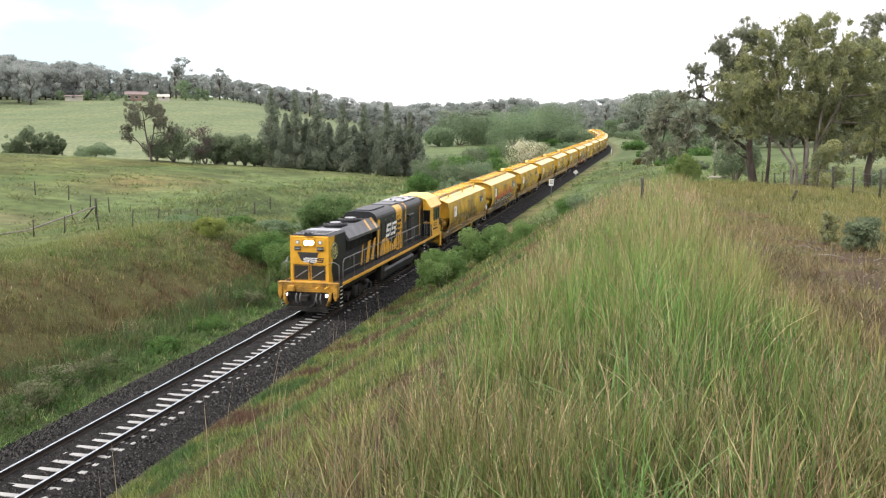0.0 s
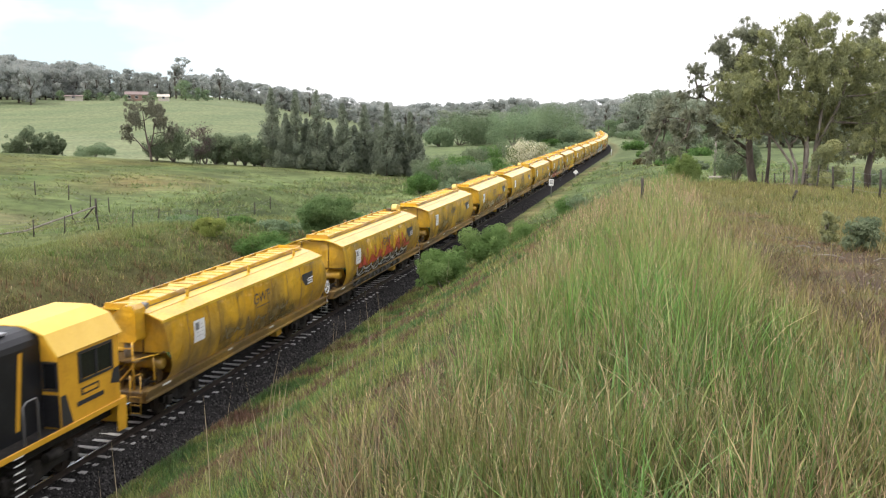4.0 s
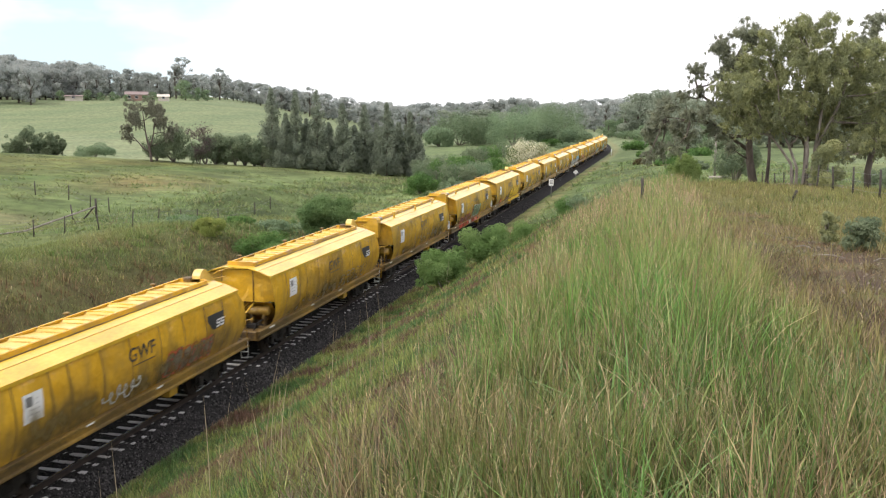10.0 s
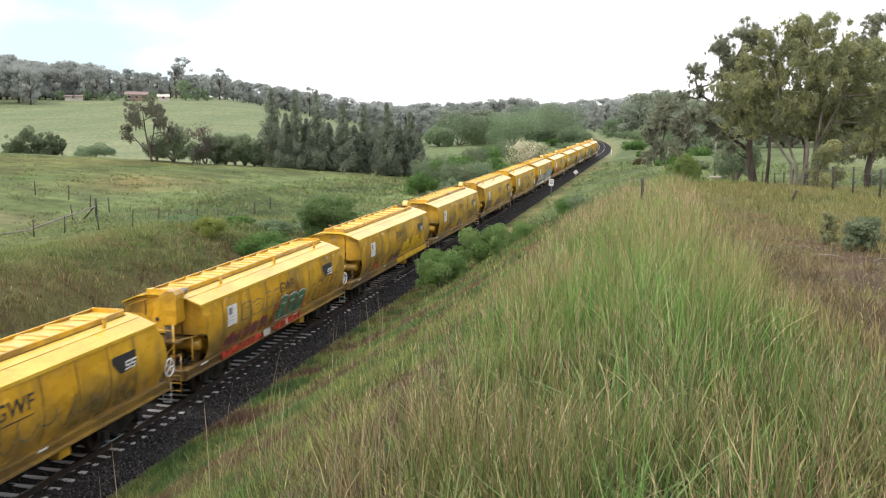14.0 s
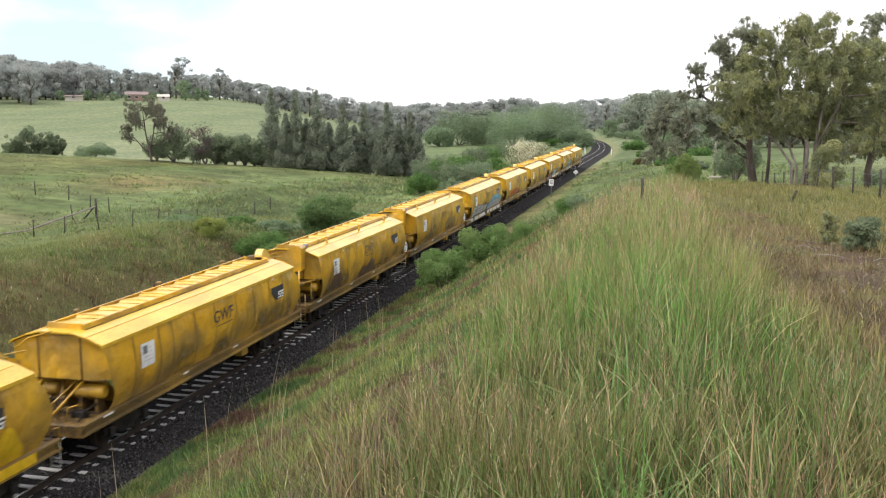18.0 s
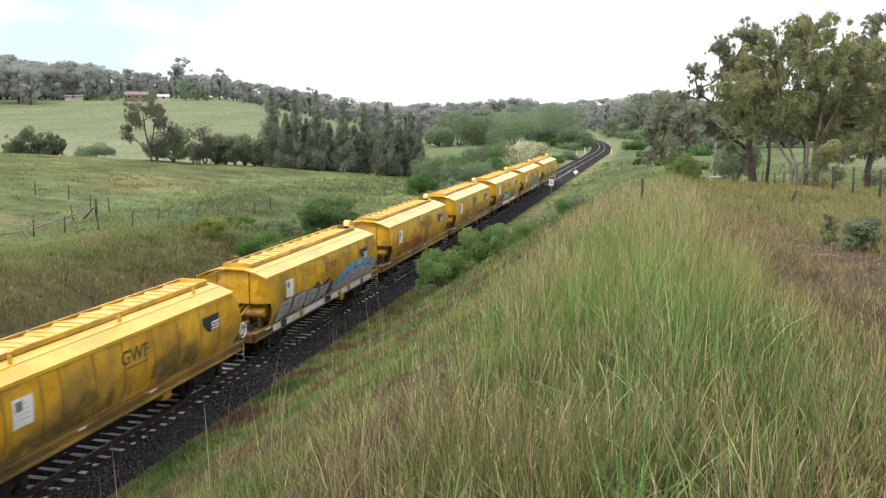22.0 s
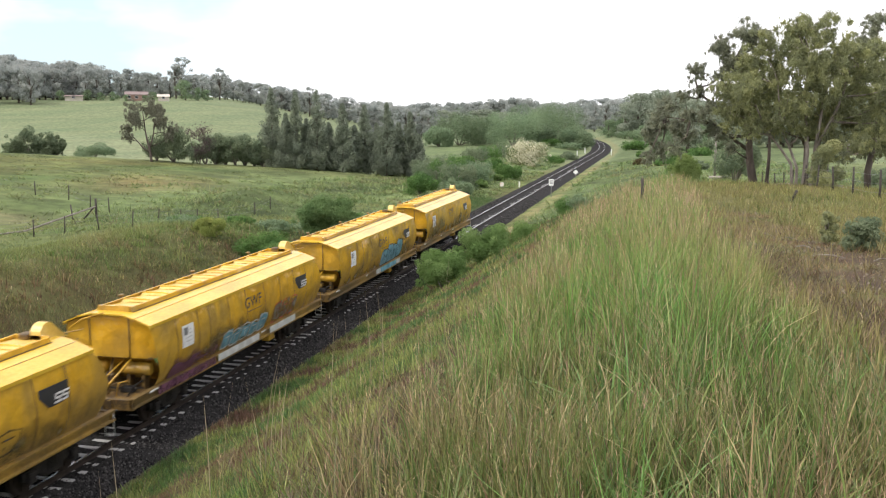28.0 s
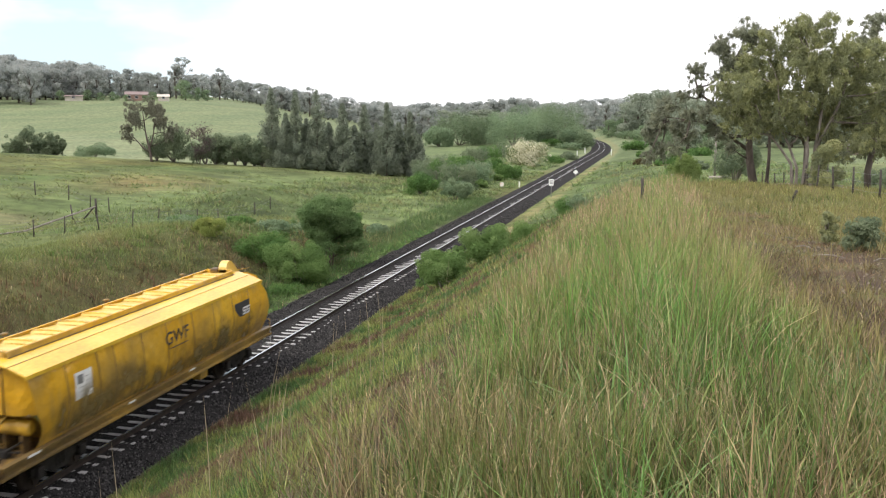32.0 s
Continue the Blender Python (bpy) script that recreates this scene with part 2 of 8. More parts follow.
    cess = (smooth(2.6, 3.4, u) * (1 - smooth(3.6, 5.0, u)) * (y > 75) * np.clip(0.55 + 0.8 * fbm(x, y, 6, 75), 0, 0.8))[..., None]
    c = c + (np.array((0.21, 0.18, 0.085)) - c) * cess
    rough = (smooth(3.4, 6, np.abs(u)) * smooth(52, 75, y) * (1 - smooth(230, 300, y)) * (1 - smooth(36, 60, np.abs(u))) * 0.75)[..., None]
    c = c + (np.array((0.095, 0.13, 0.052)) * (0.6 + 0.75 * f) - c) * rough
    mottle = np.clip(0.5 + 0.8 * fbm(x, y, 4.2, 73) + 0.7 * fbm(x, y, 12, 74), 0, 1)[..., None]
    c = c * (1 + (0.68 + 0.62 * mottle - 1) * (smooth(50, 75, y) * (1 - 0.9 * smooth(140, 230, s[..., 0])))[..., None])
    p = np.clip(on_path(x, y), 0, 1)[..., None]
    return c + (np.array((0.06, 0.04, 0.03)) * (0.5 + 0.8 * f) - c) * p


def axis_steps(lo, hi, centre, fine, growth):
    out = [centre]
    for way in (1, -1):
        v, st = centre, fine
        side = []
        while (v < hi if way > 0 else v > lo):
            v += way * st
            st *= growth
            side.append(v)
        out = out + side if way > 0 else side[::-1] + out
    return np.array(out)


def make_ground():
    xs = axis_steps(-2500, 2500, 6.0, 0.30, 1.018)
    ys = axis_steps(-400, 4000, 24.0, 0.42, 1.018)
    gx, gy = np.meshgrid(xs, ys)
    gz = land(gx, gy)
    me = bpy.data.meshes.new("ground")
    n, m = len(xs), len(ys)
    me.vertices.add(n * m)
    me.vertices.foreach_set("co", np.stack([gx, gy, gz], -1).astype(np.float32).ravel())
    i = (np.arange(m - 1)[:, None] * n + np.arange(n - 1)[None]).ravel()
    quads = np.stack([i, i + 1, i + n + 1, i + n], 1).astype(np.int32)
    me.loops.add(quads.size)
    me.loops.foreach_set("vertex_index", quads.ravel())
    me.polygons.add(len(quads))
    me.polygons.foreach_set("loop_start", np.arange(0, quads.size, 4, dtype=np.int32))
    me.polygons.foreach_set("use_smooth", np.ones(len(quads), bool))
    me.update(calc_edges=True)
    me.materials.append(M_GROUND)
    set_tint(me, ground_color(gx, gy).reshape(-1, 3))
    return tagged(new("ground", me), "rolling green pasture with grassy banks of a cutting", "ground", kind="structure")



# ---- vegetation ----
def tinted(name, rough=0.75, trans=0.3, vary=0.35, noise_scale=0.0, spec=0.2):
    """Foliage whose base colour comes from a colour per leaf or blade, varied from leaf to leaf."""
    ma = bpy.data.materials.new(name)
    ma.use_nodes = True
    n, l = ma.node_tree.nodes, ma.node_tree.links
    b = n["Principled BSDF"]
    b.inputs["Roughness"].default_value = rough
    b.inputs["Specular IOR Level"].default_value = spec
    at = n.new("ShaderNodeAttribute")
    at.attribute_name = "tint"
    ge = n.new("ShaderNodeNewGeometry")
    r = n.new("ShaderNodeMapRange")
    r.inputs["To Min"].default_value, r.inputs["To Max"].default_value = 1 - vary, 1 + vary
    l.new(ge.outputs["Random Per Island"], r.inputs["Value"])
    m = n.new("ShaderNodeVectorMath")
    m.operation = "SCALE"
    l.new(at.outputs["Color"], m.inputs[0])
    l.new(r.outputs["Result"], m.inputs["Scale"])
    l.new(m.outputs[0], b.inputs["Base Color"])
    tr = n.new("ShaderNodeBsdfTranslucent")
    l.new(m.outputs[0], tr.inputs["Color"])
    mx = n.new("ShaderNodeMixShader")
    mx.inputs["Fac"].default_value = trans
    l.new(b.outputs[0], mx.inputs[1])
    l.new(tr.outputs[0], mx.inputs[2])
    l.new(mx.outputs[0], n["Material Output"].inputs["Surface"])
    return ma


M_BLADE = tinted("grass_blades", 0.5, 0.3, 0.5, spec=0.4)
M_LEAF = tinted("tree_leaves", 0.8, 0.5, 0.07, spec=0.06)


def set_tint(me, colors):
    a = me.attributes.new("tint", "FLOAT_COLOR", "POINT")
    rgba = np.ones((len(colors), 4), np.float32)
    rgba[:, :3] = colors
    a.data.foreach_set("color", rgba.ravel())


def blades(name, label, x, y, height, width, lean, colors, rnd, levels=3, lift=0.0, category="grass", heading=None):
    n = len(x)
    z = land(x, y) - 0.03 + lift
    ang = rnd.uniform(0, 6.283, n)
    la = rnd.uniform(0, 6.283, n) if heading is None else heading
    lx, ly = np.cos(la) * lean, np.sin(la) * lean
    wx, wy = np.cos(ang), np.sin(ang)
    ts = np.linspace(0, 1, levels)
    co = np.empty((n, levels, 2, 3), np.float32)
    for k, t in enumerate(ts):
        w = width * (1 - 0.88 * t ** 1.5) * 0.5
        cx, cy = x + lx * height * t * t, y + ly * height * t * t
        cz = z + height * t * (1 - 0.35 * lean * t)
        for j, s in enumerate((-1, 1)):
            co[:, k, j, 0], co[:, k, j, 1], co[:, k, j, 2] = cx + s * w * wx, cy + s * w * wy, cz
    base = (np.arange(n) * levels * 2)[:, None, None]
    q = np.array([[2 * k, 2 * k + 1, 2 * k + 3, 2 * k + 2] for k in range(levels - 1)])[None]
    ob = fast_mesh(name, co.reshape(-1, 3), (base + q).reshape(-1, 4), M_BLADE, None, "stuff", True)
    # Blade foot darkened a little as shade low in the grass; tip yellower.
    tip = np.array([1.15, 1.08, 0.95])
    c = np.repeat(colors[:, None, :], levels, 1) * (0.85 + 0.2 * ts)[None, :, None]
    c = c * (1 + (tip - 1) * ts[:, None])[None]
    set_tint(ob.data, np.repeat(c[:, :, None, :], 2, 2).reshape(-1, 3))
    return tagged(ob, label, category)


def mix_colors(f, *cols):
    """Blend along a row of colours by f in 0..1."""
    cols = np.array(cols)
    f = np.clip(f, 0, 0.9999) * (len(cols) - 1)
    i = f.astype(int)
    return cols[i] + (cols[np.minimum(i + 1, len(cols) - 1)] - cols[i]) * (f - i)[:, None]


def tussocks(name, label, cx, cy, radius, height, per, width, colors, rnd, levels=4, dead=0.2, category="grass", droop=1.0):
    """Fans of arching blades round tuft centres, with dead blades among the live ones."""
    i = np.repeat(np.arange(len(cx)), per)
    n = len(i)
    a, rr = rnd.uniform(0, 6.283, n), np.sqrt(rnd.rand(n))
    x, y = cx[i] + np.cos(a) * rr * radius[i] * 0.6, cy[i] + np.sin(a) * rr * radius[i] * 0.6
    lean = (0.05 + 0.62 * rr ** 1.6) * rnd.uniform(0.4, 1.5, n) * droop
    h = height[i] * rnd.uniform(0.4, 1.1, n) * (1 - 0.2 * rr)
    col = colors[i] * rnd.uniform(0.78, 1.25, n)[:, None]
    sere = rnd.rand(n) < dead
    col[sere] = mix_colors(rnd.rand(sere.sum()), (0.15, 0.1, 0.065), (0.25, 0.175, 0.105), (0.36, 0.29, 0.17), (0.44, 0.37, 0.23))
    w = (width[i] if hasattr(width, "__len__") else width) * rnd.uniform(0.5, 1.35, n)
    return blades(name, label, x, y, h, w, lean, col, rnd, levels, category=category, heading=a + rnd.normal(0, 0.6, n))


def jittered(x0, x1, y0, y1, cell, rnd):
    gx, gy = np.meshgrid(np.arange(x0, x1, cell), np.arange(y0, y1, cell))
    return gx.ravel() + rnd.uniform(0, cell, gx.size), gy.ravel() + rnd.uniform(0, cell, gx.size)


GREEN, LUSH, OLIVE, STRAW, TAN, RUSSET = (0.2, 0.24, 0.076), (0.16, 0.255, 0.064), (0.26, 0.24, 0.10), (0.38, 0.325, 0.185), (0.42, 0.335, 0.215), (0.20, 0.13, 0.085)


def path_x(y):
    return 18.45 + 0.05 * (28 - y) + 0.12 * np.sin(y / 4)


def on_path(x, y):
    """How much a spot lies in the bare wheel ruts along the top of the bank."""
    c = path_x(y)
    edge = 0.18 * fbm(x, y, 1.9, 33)
    outer = np.exp(-((x - c + edge) / (0.62 + 0.45 * smooth(20, 12, y))) ** 4) * smooth(3, 6, y) * (1 - smooth(27, 33, y))
    inner = np.exp(-((x - c + 1.3 + edge) / 0.5) ** 4) * smooth(4, 8, y) * (1 - smooth(19, 23, y))
    return np.maximum(outer, 0.85 * inner) * np.clip(0.8 + 0.9 * fbm(x, y, 1.7, 31) + 0.5 * fbm(x, y, 0.7, 32), 0, 1)


def near_grass():
    rnd = np.random.RandomState(11)

    def wedge(n, r0, r1, a0, a1, power=2.0):
        r = (r0 ** power + rnd.rand(n) * (r1 ** power - r0 ** power)) ** (1 / power)
        a = np.radians(rnd.uniform(a0, a1, n))
        return EYE[0] - r * np.sin(a), EYE[1] + r * np.cos(a)
    # rougher grass round and behind the lookout
    x, y = rnd.uniform(3, 32, 26000), rnd.uniform(-22, 6, 26000)
    keep = (np.hypot(x - EYE[0], y - EYE[1]) > 1.7) & (y < 1.2 + 0.35 * np.abs(x - EYE[0]))
    x, y = x[keep], y[keep]
    col = mix_colors(np.clip(0.4 + 0.45 * fbm(x, y, 4.5, 22) + 0.2 * rnd.randn(len(x)), 0, 1), LUSH, GREEN, OLIVE, STRAW) * 0.86
    blades("rough_grass", "rough olive grass on the top of the bank", x, y, rnd.uniform(0.15, 0.5, len(x)), rnd.uniform(0.012, 0.028, len(x)), rnd.uniform(0.1, 0.7, len(x)), col, rnd, 2)
    # tall tussock grass on the brow of the bank
    for k, (n, r0, r1, lv, wd) in enumerate(((30000, 1.8, 8, 4, 0.0095), (72000, 7.5, 17, 3, 0.013), (64000, 16, 48, 3, 0.02))):
        x, y = wedge(n, r0, r1, -32, 62)
        patch = fbm(x, y, 3.1, 21)
        tall = np.clip(0.62 + 0.35 * patch, 0.3, 1.1) * (1 - 0.5 * smooth(16.6, 17.8, x) * smooth(3, 7, y))
        tall = tall * (0.55 + 0.45 * smooth(13.2, 15.0, x)) * (1 + 0.45 * np.exp(-(((x - 15.9) / 1.1) ** 2 + ((y - 10.5) / 2.2) ** 2)))
        keep = (rnd.rand(n) > on_path(x, y) * 1.2) & (x > np.interp(y, [0, 3, 5, 8, 14, 24, 34, 48], [15.0, 14.9, 14.8, 14.6, 13.8, 12.9, 12.0, 12.6]) + 0.6 * rnd.rand(n)) & (x < np.interp(y, [2, 4, 5.5, 8, 16, 30, 48], [20, 18.0, 17.4, 17.1, 17.2, 17.7, 17.2]) + 0.7 * rnd.rand(n))
        x, y, patch, tall = x[keep], y[keep], patch[keep], tall[keep]
        # tufts: draw blades part of the way to the nearest of some scattered tuft centres
        cell = 0.42 if k == 0 else 0.55
        jit = np.random.RandomState(40 + k).rand(400, 400, 3)
        best, tx, ty, jx = np.full(len(x), 9e9), x.copy(), y.copy(), np.zeros(len(x))
        for ox in (-1, 0, 1):
            for oy in (-1, 0, 1):
                ci, cj = (np.floor(x / cell) + ox).astype(int), (np.floor(y / cell) + oy).astype(int)
                jj = jit[ci % 400, cj % 400]
                qx, qy = (ci + jj[:, 0]) * cell, (cj + jj[:, 1]) * cell
                d = (qx - x) ** 2 + (qy - y) ** 2
                hit = d < best
                best, tx, ty, jx = np.where(hit, d, best), np.where(hit, qx, tx), np.where(hit, qy, ty), np.where(hit, jj[:, 2] * 2 - 1, jx)
        pull = rnd.uniform(0.0, 0.75, len(x))
        x, y = x + (tx - x) * pull, y + (ty - y) * pull
        hue = np.clip(0.18 + 0.4 * fbm(x, y, 4.5, 22) + 0.17 * rnd.randn(len(x)) + 0.26 * jx + 0.3 * smooth(15.0, 13.8, x) + 0.22 * smooth(16.6, 17.8, x) - 0.25 * np.exp(-(((x - 15.9) / 1.2) ** 2 + ((y - 10.5) / 2.5) ** 2)), 0, 1)
        col = mix_colors(hue, LUSH, GREEN, OLIVE, STRAW, TAN)
        # The nearer the band, the darker its blades.
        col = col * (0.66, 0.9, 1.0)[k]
        h = tall * rnd.uniform(0.5, 1.12, len(x)) * (0.95 + 0.3 * jx)
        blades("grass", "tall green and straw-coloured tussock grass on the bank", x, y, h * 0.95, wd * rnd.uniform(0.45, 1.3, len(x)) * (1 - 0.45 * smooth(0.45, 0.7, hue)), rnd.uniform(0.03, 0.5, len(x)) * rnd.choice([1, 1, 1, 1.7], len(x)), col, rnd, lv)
    # tussocks on the brow: nearer ones in finer blades
    for y0, y1, cell, per, lv, wd in ((0.9, 6.0, 0.19, 34, 4, 0.0105), (6.0, 13.0, 0.24, 34, 4, 0.011), (13.0, 24.0, 0.33, 30, 3, 0.017), (24.0, 50.0, 0.5, 26, 3, 0.028)):
        x, y = jittered(11.5, 20, y0, y1, cell, rnd)
        keep = (x > np.interp(y, [0, 3, 5, 8, 14, 24, 34, 48], [14.7, 14.6, 14.4, 14.15, 13.4, 12.6, 11.9, 12.2]) + 0.7 * rnd.rand(len(x))) & (x < np.interp(y, [1, 4, 6, 8, 11, 13, 16, 24, 30, 48], [20.4, 19.4, 18.4, 17.7, 17.1, 16.9, 16.7, 16.8, 17.2, 17.2]) + 0.4 * rnd.rand(len(x))) & (np.hypot(x - EYE[0], y - EYE[1]) > 1.9) & (rnd.rand(len(x)) > 0.22)
        x, y = x[keep], y[keep]
        dome = np.exp(-(((x - 15.9) / 1.1) ** 2 + ((y - 10.5) / 2.2) ** 2))
        tone = np.clip(0.36 + 0.5 * fbm(x, y, 3.4, 122) + 0.26 * rnd.randn(len(x)) - 0.3 * dome + 0.2 * smooth(16.8, 17.8, x) + 0.4 * smooth(16.0, 16.8, x) * smooth(8, 13, y), 0, 1)
        # Tuft colours are darker close to the lookout and towards the ruts.
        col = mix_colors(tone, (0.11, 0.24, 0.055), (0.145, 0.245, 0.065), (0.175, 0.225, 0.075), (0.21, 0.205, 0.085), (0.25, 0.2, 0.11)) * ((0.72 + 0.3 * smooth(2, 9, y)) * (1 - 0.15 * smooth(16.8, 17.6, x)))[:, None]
        h = np.clip(0.68 + 0.3 * fbm(x, y, 2.6, 121), 0.35, 1.05) * rnd.uniform(0.75, 1.15, len(x)) * (1 + 0.3 * dome)
        h = h * np.where(y < 3.2, np.clip(0.35 + 0.2 * y, 0, 1), 1.0) * (1 - 0.5 * smooth(16.5, 17.4, x) * smooth(4, 7, y))
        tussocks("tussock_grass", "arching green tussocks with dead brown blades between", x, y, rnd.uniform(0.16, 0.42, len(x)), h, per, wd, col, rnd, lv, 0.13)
    # broad blue-green blades in the nearest clumps
    x, y = jittered(14.6, 18.6, 1.6, 6.5, 0.34, rnd)
    keep = (rnd.rand(len(x)) < 0.6) & (np.hypot(x - EYE[0], y - EYE[1]) > 2.2) & (x > 14.7 + 0.5 * rnd.rand(len(x)))
    x, y = x[keep], y[keep]
    col = mix_colors(rnd.rand(len(x)), (0.08, 0.16, 0.06), (0.11, 0.21, 0.06), (0.14, 0.205, 0.085), (0.165, 0.2, 0.075))
    tussocks("broad_grass", "broad-bladed blue-green grass clumps on the brow", x, y, rnd.uniform(0.2, 0.4, len(x)), rnd.uniform(0.5, 0.85, len(x)) * np.clip(0.3 + 0.2 * y, 0, 1), 16, 0.017, col, rnd, 5, 0.08, droop=1.3)
    # dead matted blades at their feet
    x, y = rnd.uniform(13.5, 18.4, 30000), 1.6 + 15 * rnd.rand(30000) ** 1.3
    blades("dead_thatch", "matted dead brown blades at the foot of the grass", x, y, rnd.uniform(0.05, 0.3, len(x)), rnd.uniform(0.006, 0.014, len(x)), rnd.uniform(0.3, 1.3, len(x)), mix_colors(rnd.rand(len(x)), (0.05, 0.034, 0.026), (0.09, 0.062, 0.042), (0.18, 0.13, 0.08)), rnd, 2)
    # dry flowering stalks with feathery heads
    n = 14000
    x, y = wedge(n, 2.2, 42, -30, 60, 1.25)
    keep = (x > np.interp(y, [0, 8, 14, 24, 34, 48], [14.4, 13.9, 13.2, 12.4, 11.8, 12.0]) + 1.0 * rnd.rand(n)) & (x < np.interp(y, [2, 5, 8, 16, 30, 48], [20.4, 18.6, 17.5, 16.8, 17.2, 17.2])) & (on_path(x, y) < 0.3)
    x, y = x[keep], y[keep]
    n = len(x)
    h = rnd.uniform(0.7, 1.2, n) * (1 - 0.4 * smooth(16.6, 17.4, x) * smooth(4, 7, y)) * np.clip(0.85 + 0.2 * fbm(x, y, 3.1, 21), 0.5, 1.1)
    col = mix_colors(rnd.rand(n), STRAW, TAN, (0.26, 0.175, 0.125), (0.36, 0.27, 0.2), (0.40, 0.37, 0.22))
    dist = np.hypot(x - EYE[0], y - EYE[1])
    wd = np.clip(dist * 0.0003, 0.002, 0.01)
    lean = rnd.uniform(0.03, 0.3, n)
    state = rnd.get_state()
    blades("grass_stalks", "dry straw-coloured flowering grass stalks", x, y, h, wd, lean, col, rnd, 4)
    rnd.set_state(state)
    rnd.uniform(0, 6.283, n)
    la = rnd.uniform(0, 6.283, n)
    tx, ty, tz = x + np.cos(la) * lean * h, y + np.sin(la) * lean * h, land(x, y) - 0.03 + h * (1 - 0.35 * lean)
    # heads: short slips set round each tip
    m = 7
    hx, hy, hz = np.repeat(tx, m), np.repeat(ty, m), np.repeat(tz, m)
    off = np.tile(np.linspace(0, 1, m), n) * 0.16
    hx, hy = hx - np.repeat(np.cos(la) * lean, m) * off * 1.6, hy - np.repeat(np.sin(la) * lean, m) * off * 1.6
    hz = hz - off
    state2 = land(hx, hy)
    blades("grass_heads", "feathery pale grass seed heads", hx, hy, rnd.uniform(0.025, 0.05, n * m), np.repeat(wd * 1.3, m), rnd.uniform(0.2, 0.6, n * m), np.repeat(col * np.array([1.3, 1.24, 1.2]), m, 0), rnd, 3, lift=hz - state2)


def slope_drift(x, y):
    """Which plants hold a spot on the slope: 0 deep green, 0.5 yellow-green, 1 russet."""
    return 0.46 + 1.05 * fbm(x, y, 5.2, 131) + 0.4 * fbm(x, y, 2.0, 132)


SLOPE_PLANTS = ((0.055, 0.115, 0.036), (0.095, 0.175, 0.05), (0.175, 0.225, 0.066), (0.22, 0.24, 0.075), (0.175, 0.185, 0.075), (0.11, 0.07, 0.05), (0.14, 0.085, 0.062))


def field_grass():
    rnd = np.random.RandomState(12)

    def patch(n, x0, x1, y0, y1, bias=1.0):
        return rnd.uniform(x0, x1, n), y0 + (y1 - y0) * rnd.rand(n) ** bias
    # east bank below the brow
    x, y = patch(70000, 3.0, 15.0, 5, 95, 1.7)
    x = x + 0.25 * fbm(x, y, 0.9, 40)
    col = mix_colors(np.clip(slope_drift(x, y) + 0.1 * rnd.randn(len(x)), 0, 1), *SLOPE_PLANTS)
    col = col * np.clip(0.95 + 0.6 * fbm(x, y, 1.6, 39), 0.5, 1.4)[:, None]
    blades("bank_grass", "short green grass with russet patches on the bank", x, y, rnd.uniform(0.08, 0.42, len(x)) * np.clip(0.9 + 1.0 * fbm(x, y, 1.8, 43), 0.45, 2.0) * (0.4 + 0.5 * smooth(13.2, 15.0, x)), rnd.uniform(0.01, 0.024, len(x)), rnd.uniform(0.1, 0.7, len(x)), col, rnd, 2)
    # a few tall dead stalks standing clear of the rest
    blades("tall_stalks", "tall dead grass stalks leaning on the bank", rnd.uniform(11.2, 13.3, 22), rnd.uniform(6.5, 14, 22), rnd.uniform(0.9, 1.6, 22), np.full(22, 0.011), rnd.uniform(0.02, 0.22, 22), np.tile((0.34, 0.29, 0.2), (22, 1)), rnd, 4)
    # ragged tufts of weeds, down to the edge of the stones
    nt = 4200
    tx, ty = 2.35 + 11.5 * rnd.rand(nt) ** 1.3, 7 + 66 * rnd.rand(nt) ** 1.5
    size = rnd.uniform(0.1, 0.34, nt)
    tx[:800] = 2.75 + 1.1 * rnd.rand(800) ** 1.5
    kk = 30
    ex, ey = np.repeat(tx, kk) + np.repeat(size, kk) * rnd.randn(nt * kk) * 0.5, np.repeat(ty, kk) + np.repeat(size, kk) * rnd.randn(nt * kk) * 0.6
    tone = np.clip(slope_drift(tx, ty) + 0.16 * rnd.randn(nt), 0, 1)
    col = mix_colors(np.clip(np.repeat(tone, kk) + 0.06 * rnd.randn(nt * kk), 0, 1), *SLOPE_PLANTS) * 1.1
    ok = ex > 2.5 + 0.4 * rnd.rand(nt * kk)
    hh = np.repeat(size, kk) * rnd.uniform(0.5, 1.35, nt * kk) * np.clip((ex - 1.7) / 1.4, 0.35, 1)
    blades("bank_weeds", "ragged tufts of green and russet weeds along the stones", ex[ok], ey[ok], hh[ok], 0.008 + 0.0006 * ey[ok] * rnd.uniform(0.6, 1.6, ok.sum()), rnd.uniform(0.15, 0.9, ok.sum()), col[ok], rnd, 2, category="weeds")
    # clumps on the slope: yellow-green, deep green and russet in drifts
    tx, ty = jittered(2.6, 14.2, 6.5, 46, 0.34, rnd)
    drift = slope_drift(tx, ty) + 0.1 * rnd.randn(len(tx))
    keep = (rnd.rand(len(tx)) < 0.72) & (tx < np.interp(ty, [0, 8, 14, 24, 34, 48], [14.4, 14.0, 13.3, 12.6, 12.0, 12.4])) & (tx > 3.0 + 0.5 * rnd.rand(len(tx)))
    tx, ty, drift = tx[keep], ty[keep], drift[keep]
    col = mix_colors(np.clip(drift, 0, 1), *SLOPE_PLANTS) * 1.1
    tussocks("slope_tussocks", "drifts of green, yellowish and russet weeds on the slope", tx, ty, rnd.uniform(0.18, 0.42, len(tx)), rnd.uniform(0.1, 0.36, len(tx)) * np.clip(1.05 - 0.5 * np.abs(drift - 0.3), 0.5, 1.1) * np.clip((tx - 2.2) / 1.5, 0.4, 1), 20, 0.009 + 0.0007 * ty, col, rnd, 3, 0.05, "weeds")
